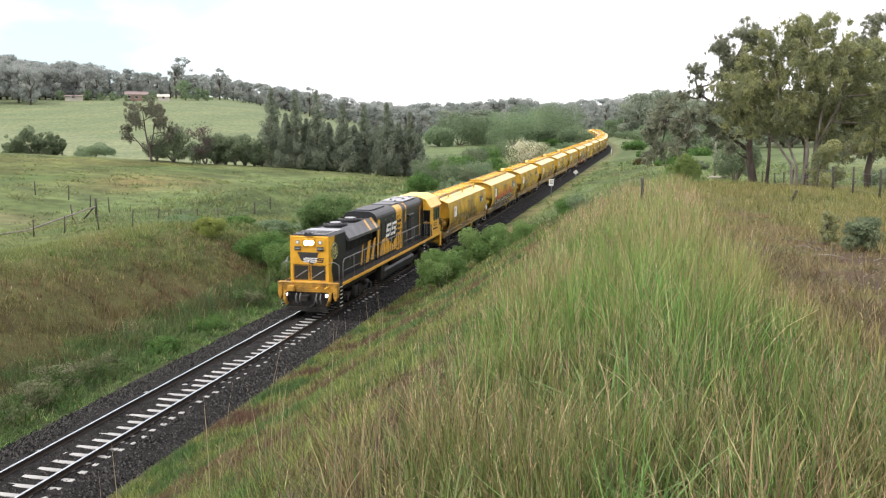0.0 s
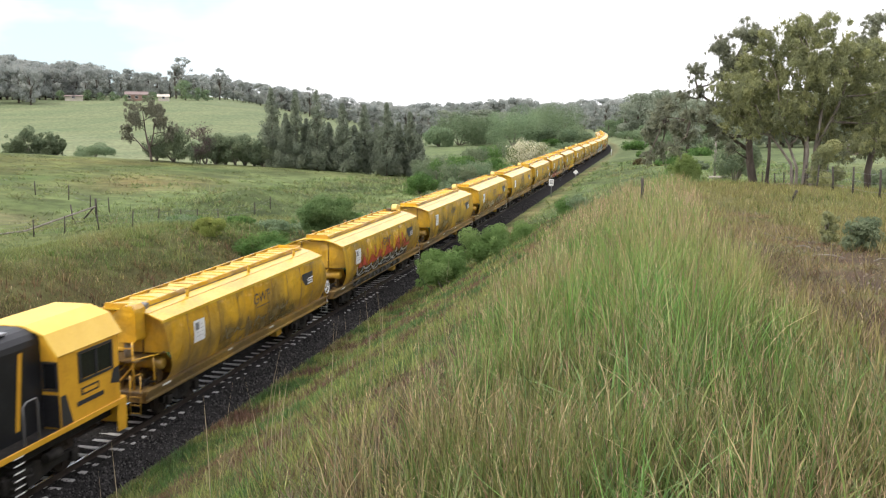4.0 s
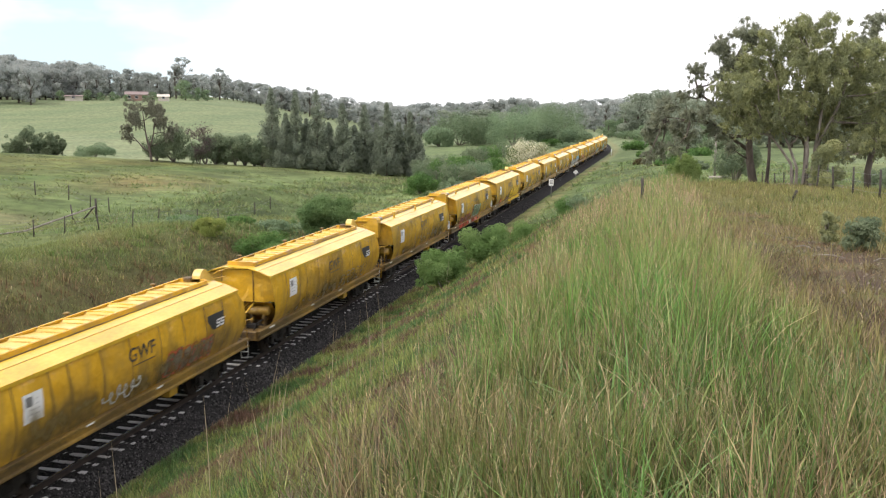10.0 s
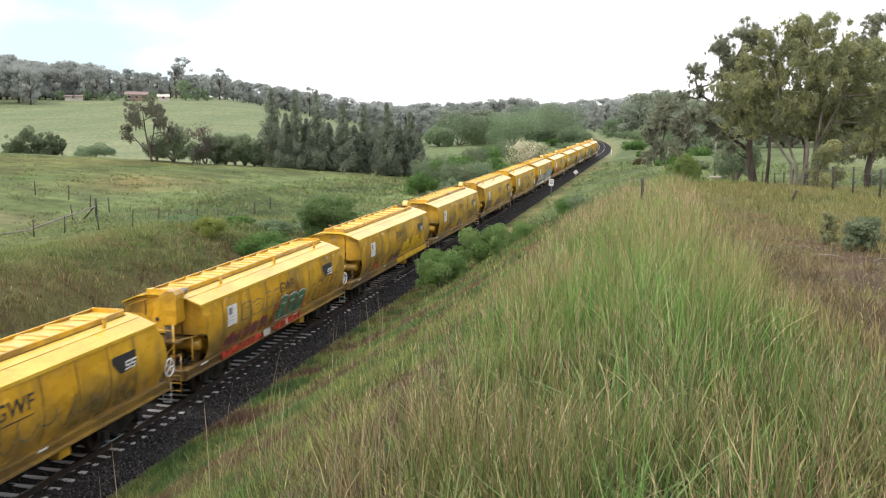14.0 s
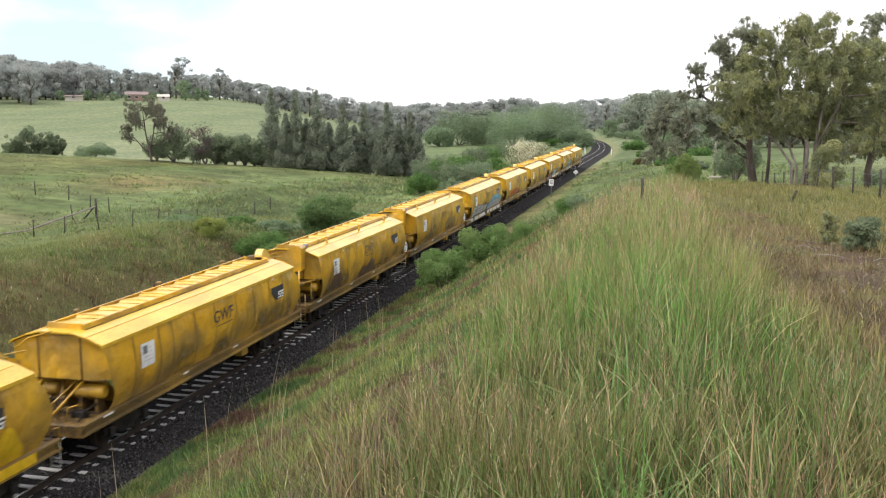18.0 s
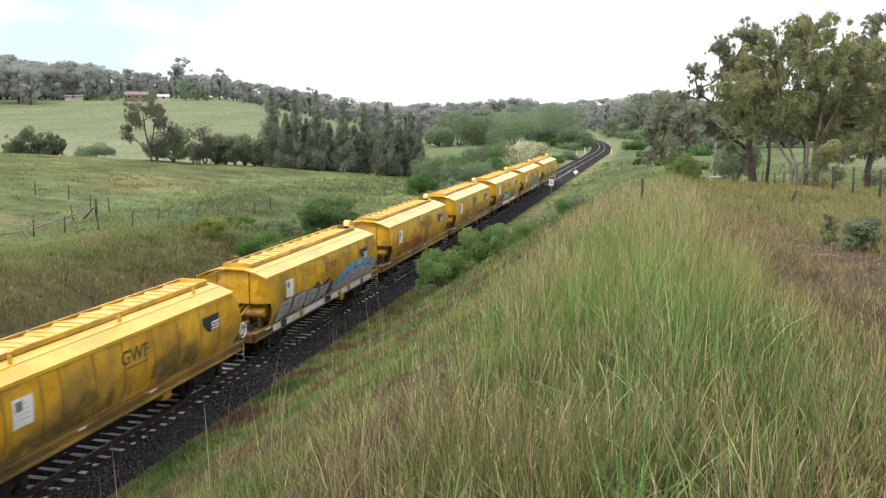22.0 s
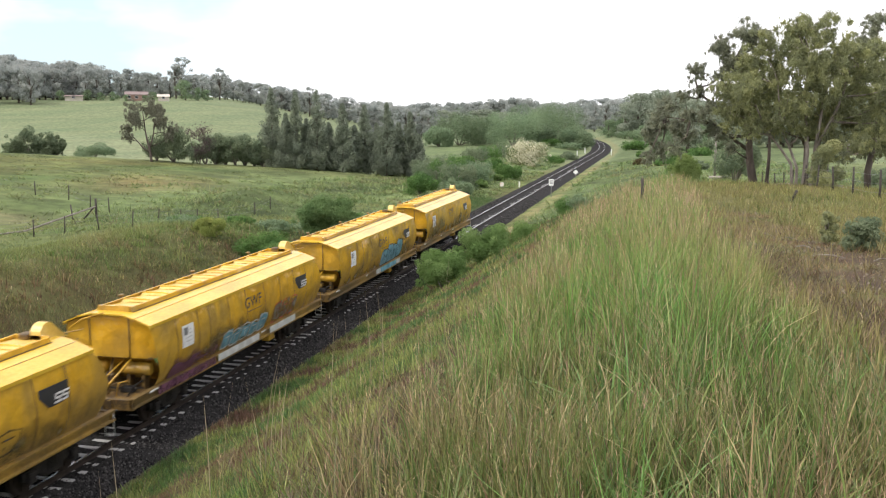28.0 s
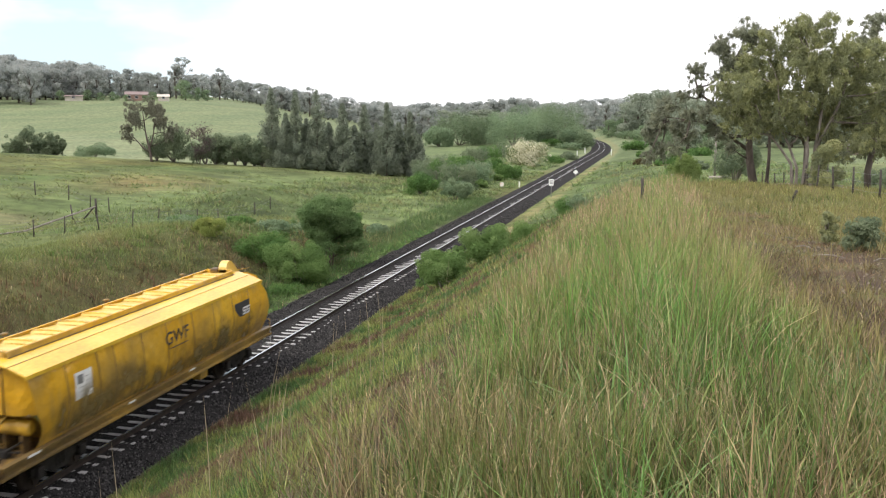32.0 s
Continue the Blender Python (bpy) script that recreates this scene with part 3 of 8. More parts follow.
    # west bank: browner, tussocky
    x, y = patch(95000, -17, -4.6, 18, 78, 1.25)
    hue = np.clip(np.interp(-x, [4.6, 6.2, 8.2, 10.2, 12.5, 16], [0.5, 0.6, 0.42, 0.2, 0.1, 0.06]) + 0.15 * smooth(46, 30, y) + 0.4 * fbm(x, y, 7, 44) + 0.16 * rnd.randn(len(x)), 0, 1)
    col = mix_colors(hue, (0.095, 0.155, 0.05), (0.145, 0.18, 0.06), (0.175, 0.16, 0.07), (0.13, 0.088, 0.055), (0.10, 0.062, 0.045), (0.16, 0.105, 0.07))
    col = col * np.clip(0.95 + 0.6 * fbm(x, y, 2.3, 54) + 0.35 * fbm(x, y, 5.5, 55), 0.45, 1.5)[:, None]
    crest = smooth(10.0, 13.0, -x)
    col = col * (1 - crest)[:, None] + mix_colors(np.clip(0.3 + 0.5 * fbm(x, y, 6, 45), 0, 1), (0.14, 0.19, 0.06), (0.2, 0.21, 0.08), (0.28, 0.25, 0.12)) * crest[:, None]
    blades("bank_grass", "brownish rank grass on the far bank of the cutting", x, y, rnd.uniform(0.15, 0.6, len(x)) * np.clip(0.8 + 0.9 * fbm(x, y, 2.6, 46), 0.25, 1.9), rnd.uniform(0.01, 0.026, len(x)), rnd.uniform(0.15, 0.95, len(x)), col, rnd, 2)
    tx, ty = jittered(-13.5, -4.8, 18, 74, 0.46, rnd)
    drift = np.interp(-tx, [4.8, 6.4, 8.6, 10.6, 13.5], [0.5, 0.62, 0.5, 0.22, 0.08]) + 0.5 * fbm(tx, ty, 5.5, 141) + 0.22 * fbm(tx, ty, 2.0, 142) + 0.08 * rnd.randn(len(tx)) - 0.25 * smooth(44, 60, ty)
    keep = rnd.rand(len(tx)) < 0.8
    tx, ty, drift = tx[keep], ty[keep], drift[keep]
    col = mix_colors(np.clip(drift, 0, 1), (0.12, 0.19, 0.055), (0.17, 0.215, 0.07), (0.2, 0.195, 0.08), (0.17, 0.125, 0.065), (0.135, 0.08, 0.052), (0.18, 0.115, 0.075))
    tussocks("bank_tussocks", "rank olive and russet tussocks on the far bank of the cutting", tx, ty, rnd.uniform(0.25, 0.6, len(tx)), rnd.uniform(0.2, 0.62, len(tx)) * np.clip(0.9 + 0.6 * fbm(tx, ty, 2.6, 143), 0.4, 1.5), 18, 0.012 + 0.0006 * ty, col, rnd, 3, 0.12)
    # dark reeds at the foot of the bank, brighter herbs towards the stones
    tx, ty = jittered(-6.4, -3.1, 18, 78, 0.36, rnd)
    reed = (smooth(4.3, 5.0, -tx) > rnd.rand(len(tx)))
    keep = rnd.rand(len(tx)) < 0.45 + 0.5 * smooth(-0.1, 0.3, fbm(tx, ty, 5, 145))
    tx, ty, reed = tx[keep], ty[keep], reed[keep]
    tussocks("reeds", "dark green reeds at the foot of the far bank", tx[reed], ty[reed], np.full(reed.sum(), 0.4), rnd.uniform(0.4, 0.95, reed.sum()), 22, 0.011 + 0.0005 * ty[reed], mix_colors(rnd.rand(reed.sum()), (0.055, 0.11, 0.045), (0.09, 0.15, 0.06), (0.13, 0.17, 0.07)), rnd, 3, 0.08, "reeds", 0.6)
    herb = ~reed
    tussocks("drain_herbs", "bright green herbs along the edge of the stones", tx[herb], ty[herb], np.full(herb.sum(), 0.4), rnd.uniform(0.16, 0.45, herb.sum()), 24, 0.02 + 0.0006 * ty[herb], mix_colors(rnd.rand(herb.sum()), (0.08, 0.17, 0.05), (0.13, 0.24, 0.07), (0.18, 0.27, 0.09)), rnd, 3, 0.05, "weeds", 1.5)
    # weeds in the drain beside the ballast
    x, y = patch(46000, -6.8, -2.9, 18, 110, 1.35)
    hue = np.clip(0.45 + 0.5 * fbm(x, y, 3.3, 47) + 0.15 * rnd.randn(len(x)), 0, 1)
    col = mix_colors(hue, (0.06, 0.12, 0.04), (0.09, 0.155, 0.05), (0.14, 0.19, 0.07))
    pale = (fbm(x, y, 6, 48) > 0.35) & (rnd.rand(len(x)) < 0.5) & (y < 50)
    col[pale] = mix_colors(rnd.rand(pale.sum()), (0.2, 0.2, 0.11), (0.36, 0.33, 0.24))
    h = rnd.uniform(0.2, 0.62, len(x)) * np.clip(0.9 + 0.6 * fbm(x, y, 2.6, 49), 0.3, 1.6) * np.clip((-x - 2.7) / 1.2, 0.2, 1)
    blades("drain_weeds", "lush green weeds with pale flower heads beside the ballast", x, y, h, rnd.uniform(0.02, 0.05, len(x)), rnd.uniform(0.2, 0.9, len(x)), col, rnd, 2, category="weeds")
    # paddock
    n = 70000
    r = (30 ** 1.3 + rnd.rand(n) * (152 ** 1.3 - 30 ** 1.3)) ** (1 / 1.3)
    a = np.radians(rnd.uniform(12, 44, n))
    x, y = EYE[0] - r * np.sin(a), EYE[1] + r * np.cos(a)
    keep = x < -13
    x, y, r = x[keep], y[keep], r[keep]
    rank = np.clip(0.35 + 1.2 * fbm(x, y, 5.5, 50) + 0.6 * fbm(x, y, 14, 51), 0, 1)
    keep = rnd.rand(len(x)) < 0.25 + 0.75 * rank
    x, y, r, rank = x[keep], y[keep], r[keep], rank[keep]
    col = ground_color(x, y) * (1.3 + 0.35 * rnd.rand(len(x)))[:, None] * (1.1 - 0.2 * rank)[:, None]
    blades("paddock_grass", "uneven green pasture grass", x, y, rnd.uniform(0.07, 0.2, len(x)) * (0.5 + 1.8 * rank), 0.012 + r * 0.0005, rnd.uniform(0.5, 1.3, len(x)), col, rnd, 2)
    # scattered rank tussocks in the pasture
    nt, kk = 1500, 16
    tr = (34 ** 1.2 + rnd.rand(nt) * (125 ** 1.2 - 34 ** 1.2)) ** (1 / 1.2)
    ta = np.radians(rnd.uniform(16, 42, nt))
    tx, ty = EYE[0] - tr * np.sin(ta), EYE[1] + tr * np.cos(ta)
    ok = (tx < -12) & (fbm(tx, ty, 21, 92) + 0.4 * rnd.randn(nt) > 0.0)
    tx, ty, tr = tx[ok], ty[ok], tr[ok]
    nt = len(tx)
    size, tone = rnd.uniform(0.2, 0.75, nt), rnd.rand(nt)
    ex, ey = np.repeat(tx, kk) + np.repeat(size, kk) * rnd.randn(nt * kk) * 0.6, np.repeat(ty, kk) + np.repeat(size, kk) * rnd.randn(nt * kk) * 0.6
    col = mix_colors(np.repeat(tone, kk), (0.12, 0.185, 0.065), (0.15, 0.21, 0.075), (0.175, 0.215, 0.08), (0.195, 0.205, 0.085))
    blades("rank_tussocks", "coarse darker grass tussocks scattered over the pasture", ex, ey, np.repeat(size, kk) * rnd.uniform(0.35, 0.8, nt * kk), 0.02 + 0.0008 * np.repeat(tr, kk), rnd.uniform(0.4, 1.2, nt * kk), col, rnd, 2)
    # rough weeds and tussocks on both sides of the line further off
    nt, kk = 2200, 16
    tx, ty = np.where(rnd.rand(nt) < 0.55, rnd.uniform(-30, -3.8, nt), rnd.uniform(3.8, 42, nt)), 56 + 130 * rnd.rand(nt) ** 1.2
    size, tone = rnd.uniform(0.2, 0.8, nt) * np.clip(1 + 0.9 * fbm(tx, ty, 9, 93), 0.4, 1.8), np.clip(0.45 + 0.5 * fbm(tx, ty, 13, 94) + 0.25 * rnd.randn(nt), 0, 1)
    ex, ey = np.repeat(tx, kk) + np.repeat(size, kk) * rnd.randn(nt * kk) * 0.55, np.repeat(ty, kk) + np.repeat(size, kk) * rnd.randn(nt * kk) * 0.55
    col = mix_colors(np.repeat(tone, kk), (0.12, 0.19, 0.07), (0.15, 0.225, 0.085), (0.185, 0.245, 0.095), (0.215, 0.24, 0.105), (0.19, 0.18, 0.09))
    blades("rough_weeds", "rough green and brown weeds beside the line", ex, ey, np.repeat(size, kk) * rnd.uniform(0.5, 1.1, nt * kk), 0.02 + 0.0008 * ey, rnd.uniform(0.3, 1.1, nt * kk), col, rnd, 2, category="weeds")
    x, y = patch(60000, -30, -3.6, 58, 160, 1.2)
    col = ground_color(x, y) * (1.35 + 0.6 * rnd.rand(len(x)))[:, None]
    blades("meadow_grass", "rough green grass between thicket and line", x, y, rnd.uniform(0.08, 0.32, len(x)) * np.clip(0.8 + 0.9 * fbm(x, y, 5, 56), 0.2, 1.8), 0.02 + y * 0.0005, rnd.uniform(0.4, 1.2, len(x)), col, rnd, 2)
    # shelf beyond the vehicle track, and the open ground further on
    x, y = patch(110000, 17.4, 38, 6, 72, 1.35)
    keep = rnd.rand(len(x)) > on_path(x, y) * 1.0
    x, y = x[keep], y[keep]
    col = mix_colors(np.clip(0.55 + 0.5 * fbm(x, y, 6, 52) + 0.12 * rnd.randn(len(x)) - 0.012 * (y - 40), 0, 1), (0.14, 0.17, 0.056), (0.175, 0.185, 0.065), (0.2, 0.19, 0.075), (0.225, 0.19, 0.09))
    blades("shelf_grass", "yellowing grass on the top of the bank", x, y, rnd.uniform(0.08, 0.4, len(x)) * np.clip(0.8 + 0.9 * fbm(x, y, 2.4, 57), 0.25, 1.8), rnd.uniform(0.01, 0.028, len(x)), rnd.uniform(0.1, 0.7, len(x)), col, rnd, 2)
    tx, ty = jittered(18.3, 36, 11, 60, 0.5, rnd)
    keep = (rnd.rand(len(tx)) < 0.85 - 1.2 * on_path(tx, ty)) & (tx > path_x(ty) + 0.5)
    tx, ty = tx[keep], ty[keep]
    col = mix_colors(np.clip(0.45 + 0.5 * fbm(tx, ty, 6, 152) + 0.15 * rnd.randn(len(tx)), 0, 1), (0.13, 0.165, 0.055), (0.175, 0.19, 0.066), (0.205, 0.195, 0.075), (0.225, 0.195, 0.09))
    tussocks("shelf_tussocks", "soft yellow-green grass beside the wheel ruts", tx, ty, rnd.uniform(0.25, 0.5, len(tx)), rnd.uniform(0.2, 0.46, len(tx)), 28, 0.006 + 0.0004 * ty, col, rnd, 3, 0.12)
    # stubble and trodden grass in and between the ruts
    x, y = rnd.uniform(16.6, 20.2, 42000), 6 + 24 * rnd.rand(42000) ** 1.2
    keep = (x < path_x(y) + 0.9) & (rnd.rand(len(x)) < 0.25 + 0.75 * (1 - np.clip(on_path(x, y), 0, 1)))
    x, y = x[keep], y[keep]
    col = mix_colors(np.clip(0.5 + 0.8 * fbm(x, y, 2.2, 155) + 0.2 * rnd.randn(len(x)), 0, 1), (0.12, 0.15, 0.045), (0.17, 0.165, 0.06), (0.16, 0.11, 0.06), (0.14, 0.085, 0.055), (0.24, 0.175, 0.1))
    blades("stubble", "trodden russet and green stubble along the wheel ruts", x, y, rnd.uniform(0.04, 0.2, len(x)), rnd.uniform(0.008, 0.016, len(x)), rnd.uniform(0.3, 1.2, len(x)), col, rnd, 2)
    x, y = patch(52000, 4, 50, 55, 190, 1.1)
    col = ground_color(x, y) * (1.1 + 0.9 * rnd.rand(len(x)))[:, None]
    blades("meadow_grass", "green meadow grass along the line", x, y, rnd.uniform(0.06, 0.26, len(x)) * np.clip(0.7 + 1.0 * fbm(x, y, 6, 58), 0.2, 2.2), rnd.uniform(0.03, 0.08, len(x)), rnd.uniform(0.3, 1.1, len(x)), col, rnd, 2)


def litter():
    """Bare-earth clutter on the vehicle track: sticks and clods."""
    rnd = np.random.RandomState(13)
    for k in range(9):
        y = rnd.uniform(8, 20)
        x = float(path_x(y)) + rnd.uniform(-0.9, 0.8)
        a, ln = rnd.uniform(0, 6.28), rnd.uniform(0.2, 0.55)
        z = float(land(x, y))
        p = [(x + math.cos(a) * ln * t, y + math.sin(a) * ln * t, z + 0.03 + 0.05 * math.sin(t * 3)) for t in (0, 0.35, 0.7, 1)]
        ob = new("stick", bpy.data.meshes.new("stick"))
        bm = tubed(p, [0.011, 0.010, 0.008, 0.004], 5)
        bm.to_mesh(ob.data)
        bm.free()
        ob.data.materials.append(M_DRYWOOD)
        tagged(ob, "weathered grey stick lying on bare earth", "stick", "sticks on the vehicle track")


    n = 2600
    y = rnd.uniform(6, 32, n)
    x = path_x(y) + rnd.uniform(-1.2, 1.2, n)
    s = rnd.uniform(0.012, 0.05, n) * (1 + (rnd.rand(n) > 0.96))
    tet = np.array([(1, 0, -.4), (-.5, .87, -.4), (-.5, -.87, -.4), (0.1, 0, .6)])
    w = tet[None] * s[:, None, None] * rnd.uniform(0.6, 1.4, (n, 4, 3))
    w[..., 0] += x[:, None]
    w[..., 1] += y[:, None]
    w[..., 2] += land(x, y)[:, None]
    ob = fast_mesh("earth_clods", w.reshape(-1, 3), (np.arange(n)[:, None, None] * 4 + np.array([(0, 1, 3), (1, 2, 3), (2, 0, 3)])[None]).reshape(-1, 3), M_CLOD, None, "stuff")
    tagged(ob, "loose brown clods and stones on bare earth", "clods")


M_CLOD = material("dry_brown_earth", ((0.05, 0.033, 0.02), (0.10, 0.068, 0.042), (0.2, 0.165, 0.125)), 3, 0.95, 0, 0.3, 30, island=0.6)
M_DRYWOOD = material("grey_dead_wood", ((0.12, 0.10, 0.085), (0.22, 0.195, 0.165), (0.34, 0.31, 0.27)), 6, 0.9, 0, 0.3, 50)
M_POST = material("old_fence_timber", ((0.025, 0.021, 0.018), (0.05, 0.042, 0.036), (0.09, 0.078, 0.068)), 6, 0.9, 0, 0.3, 50)


def leaf_cloud(rnd, clumps, count, leaf, colors, droop=0.0, aspect=0.45, loose=False):
    """Leaves spread through clumps of (x, y, z, rx, ry, rz). Returns vertices, quads and a tint for each vertex."""
    c = np.array(clumps)
    wgt = (c[:, 3] * c[:, 4] * c[:, 5]) ** 0.75
    idx = rnd.choice(len(c), count, p=wgt / wgt.sum())
    d = rnd.randn(count, 3)
    d /= np.linalg.norm(d, axis=1)[:, None]
    rad = np.abs(rnd.normal(0.35, 0.6, count)) if loose else rnd.rand(count) ** 0.2
    p = c[idx, :3] + d * rad[:, None] * c[idx, 3:]
    nrm = d * (0.6 if loose else 1.0) + rnd.randn(count, 3) * 0.5 + np.array([0, 0, 0.25])
    nrm /= np.linalg.norm(nrm, axis=1)[:, None]
    ax = np.cross(nrm, rnd.randn(count, 3))
    ax[:, 2] -= droop
    ax /= np.linalg.norm(ax, axis=1)[:, None]
    bx = np.cross(nrm, ax)
    s = leaf * rnd.uniform(0.6, 1.4, count)[:, None]
    v = np.stack([p - ax * s * 0.5, p + bx * s * aspect * 0.5, p + ax * s * 0.5, p - bx * s * aspect * 0.5], 1)
    tone = rnd.uniform(0, 1, len(c))[idx] * 0.75 + rnd.rand(count) * 0.25
    col = mix_colors(tone, *colors)
    return v.reshape(-1, 3), np.arange(count * 4).reshape(-1, 4), np.repeat(col, 4, 0)


def crown_mesh(name, rnd, clumps, count, leaf, colors, droop=0.0, aspect=0.5, loose=False):
    v, q, c = leaf_cloud(rnd, clumps, count, leaf, colors, droop, aspect, loose)
    me = bpy.data.meshes.new(name)
    me.vertices.add(len(v))
    me.vertices.foreach_set("co", v.astype(np.float32).ravel())
    me.loops.add(q.size)
    me.loops.foreach_set("vertex_index", q.astype(np.int32).ravel())
    me.polygons.add(len(q))
    me.polygons.foreach_set("loop_start", np.arange(0, q.size, 4, dtype=np.int32))
    me.update(calc_edges=True)
    set_tint(me, c)
    me.materials.append(M_LEAF)
    return me


GUM_LEAF = ((0.19, 0.21, 0.13), (0.255, 0.275, 0.15), (0.315, 0.33, 0.165), (0.385, 0.39, 0.185))
GUM_DARK = ((0.22, 0.235, 0.175), (0.265, 0.28, 0.2), (0.315, 0.325, 0.22))
# Leaf colours of the distant gums, paled to put haze into them.
GUM_HAZED = ((0.33, 0.36, 0.34), (0.38, 0.405, 0.38), (0.43, 0.44, 0.405))
GUM_GREEN_HAZED = ((0.255, 0.295, 0.225), (0.295, 0.335, 0.255), (0.335, 0.365, 0.28))
SHRUB = ((0.07, 0.14, 0.045), (0.11, 0.20, 0.06), (0.17, 0.27, 0.085))
HEDGE = ((0.135, 0.175, 0.11), (0.18, 0.225, 0.135), (0.23, 0.27, 0.165))
WILLOW = ((0.165, 0.235, 0.14), (0.205, 0.275, 0.16), (0.25, 0.315, 0.18))
# Windbreak leaves lightened; hazy air is part of this colour.
POPLAR = ((0.19, 0.225, 0.17), (0.235, 0.27, 0.2), (0.28, 0.31, 0.225))


def branch_tree(rnd, height, stems, spread, bark, bare=0.45, lean=(0, 0), r0=None):
    """Trunk with limbs; gives the mesh and the limb ends."""
    bm = bmesh.new()
    tips = []
    r0 = r0 or height * (0.0085 if stems > 1 else 0.014)
    for s in range(stems):
        a = s * 6.283 / max(stems, 1) + rnd.uniform(0, 1)
        out = 0.0 if stems == 1 else 0.24 * height * rnd.uniform(0.5, 1.1)
        pts, rad = [], []
        top = height * rnd.uniform(0.72, 0.86)
        for k in range(7):
            f = k / 6
            pts.append(Vector((math.cos(a) * (0.15 * (stems > 1) + out * f ** 1.2) + lean[0] * f * height + rnd.normal(0, 0.012) * height * f, math.sin(a) * (0.15 * (stems > 1) + out * f ** 1.2) + lean[1] * f * height + rnd.normal(0, 0.012) * height * f, top * f - 0.15)))
            rad.append(r0 * (1.25 if k == 0 else 1) * (1 - 0.78 * f) + 0.02)
        tube(bm, pts, rad, 9)
        tips.append(pts[-1])
        for b in range(6 if stems > 1 else 10):
            f = rnd.uniform(bare, 0.95)
            i = min(int(f * 6), 5)
            p = pts[i].lerp(pts[i + 1], f * 6 - i)
            t = rnd.uniform(0, 6.283)
            ln = spread * rnd.uniform(0.5, 1.0) * (1.1 - 0.5 * f)
            q = [p]
            for k in range(1, 5):
                g = k / 4
                q.append(p + Vector((math.cos(t) * ln * g, math.sin(t) * ln * g, ln * (0.75 * g - 0.25 * g * g) + rnd.normal(0, 0.03) * ln)))
            tube(bm, q, [rad[i] * 0.5 * (1 - 0.8 * k / 4) + 0.008 for k in range(5)], 6)
            tips += [q[-1], q[2].lerp(q[3], 0.5)]
            for _ in range(2):
                t2 = t + rnd.uniform(-1.1, 1.1)
                e = q[2] + Vector((math.cos(t2), math.sin(t2), rnd.uniform(0.2, 0.9))) * ln * 0.45
                tube(bm, [q[2], q[2].lerp(e, 0.55) + Vector((0, 0, 0.05 * ln)), e], [rad[i] * 0.24 + 0.005, rad[i] * 0.14 + 0.004, 0.006], 5)
                tips.append(e)
    return bm, tips


def make_tree(name, label, category, m, seed, height, spread, stems=1, leaves=6000, leaf=0.2, colors=GUM_LEAF, clump=0.9, bare=0.4, droop=0.6, extra=(), bark=None, group="", lean=(0, 0), flat=0.7, drop=0.0, crown=None, lumps=34):
    rnd = np.random.RandomState(seed)
    tree = thing(name, label, category, group, m)
    bm, tips = branch_tree(rnd, height, stems, spread, bark, bare, lean)
    part("trunk", bm, bark or M_BARK, tree)
    clumps = []
    for t in tips:
        s = clump * rnd.uniform(0.6, 1.35)
        clumps.append((t.x, t.y, t.z - drop * s, s * rnd.uniform(0.85, 1.2), s * rnd.uniform(0.85, 1.2), s * flat * rnd.uniform(0.8, 1.2)))
        clumps.append((t.x + rnd.normal(0, 0.6) * s, t.y + rnd.normal(0, 0.6) * s, t.z + rnd.normal(0, 0.45) * s - drop * s, s * 0.55, s * 0.55, s * 0.4))
    clumps += list(extra)
    if crown:
        cx, cy, cz, rx, ry, rz = crown
        for k in range(lumps):
            d = Vector((rnd.normal(), rnd.normal(), rnd.normal() * 0.9)).normalized() * rnd.uniform(0.35, 0.88)
            s = clump * rnd.uniform(0.75, 1.35)
            clumps.append((cx + d.x * rx, cy + d.y * ry, cz + d.z * rz, s, s, s * flat))
            for j in range(1):
                e = Vector((rnd.normal(), rnd.normal(), rnd.normal() * 0.6)).normalized() * s * 0.95
                clumps.append((cx + d.x * rx + e.x, cy + d.y * ry + e.y, cz + d.z * rz + e.z, s * 0.45, s * 0.45, s * 0.35))
    part_mesh("crown", crown_mesh("crown", rnd, clumps, leaves, leaf, colors, droop), M_LEAF, tree)
    return tree


def make_shrub(name, label, m, seed, rx, ry, h, leaves=2500, leaf=0.14, colors=SHRUB, category="shrub", group="", lumps=16, stems=7):
    rnd = np.random.RandomState(seed)
    sh = thing(name, label, category, group, m)
    bm = bmesh.new()
    clumps = []
    for k in range(lumps):
        a, f = rnd.uniform(0, 6.283), math.sqrt(rnd.uniform(0, 1)) * 0.85
        z = h * rnd.uniform(0.2, 0.82) * (1.12 - 0.5 * f * f)
        s = min(rx, ry) * rnd.uniform(0.26, 0.48)
        clumps.append((math.cos(a) * f * rx, math.sin(a) * f * ry, z, s * 1.1, s * 1.1, min(s, h * 0.3)))
        if k < stems:
            tube(bm, [(math.cos(a) * 0.1, math.sin(a) * 0.1, -0.1), (math.cos(a) * f * rx * 0.5, math.sin(a) * f * ry * 0.5, z * 0.6), (math.cos(a) * f * rx, math.sin(a) * f * ry, z)], [0.035 * h / 2 + 0.01, 0.02 * h / 2 + 0.006, 0.006], 5)
    for k in range(lumps * 2):
        a, f = rnd.uniform(0, 6.283), rnd.uniform(0.6, 1.05)
        z = h * rnd.uniform(0.15, 1.0) * (1.1 - 0.4 * f)
        s = min(rx, ry) * rnd.uniform(0.1, 0.2)
        clumps.append((math.cos(a) * f * rx, math.sin(a) * f * ry, z, s, s, s))
    part("trunk", bm, M_BARK, sh)
    part_mesh("foliage", crown_mesh("foliage", rnd, clumps, leaves, leaf, colors, 0.0, 0.55), M_LEAF, sh)
    return sh


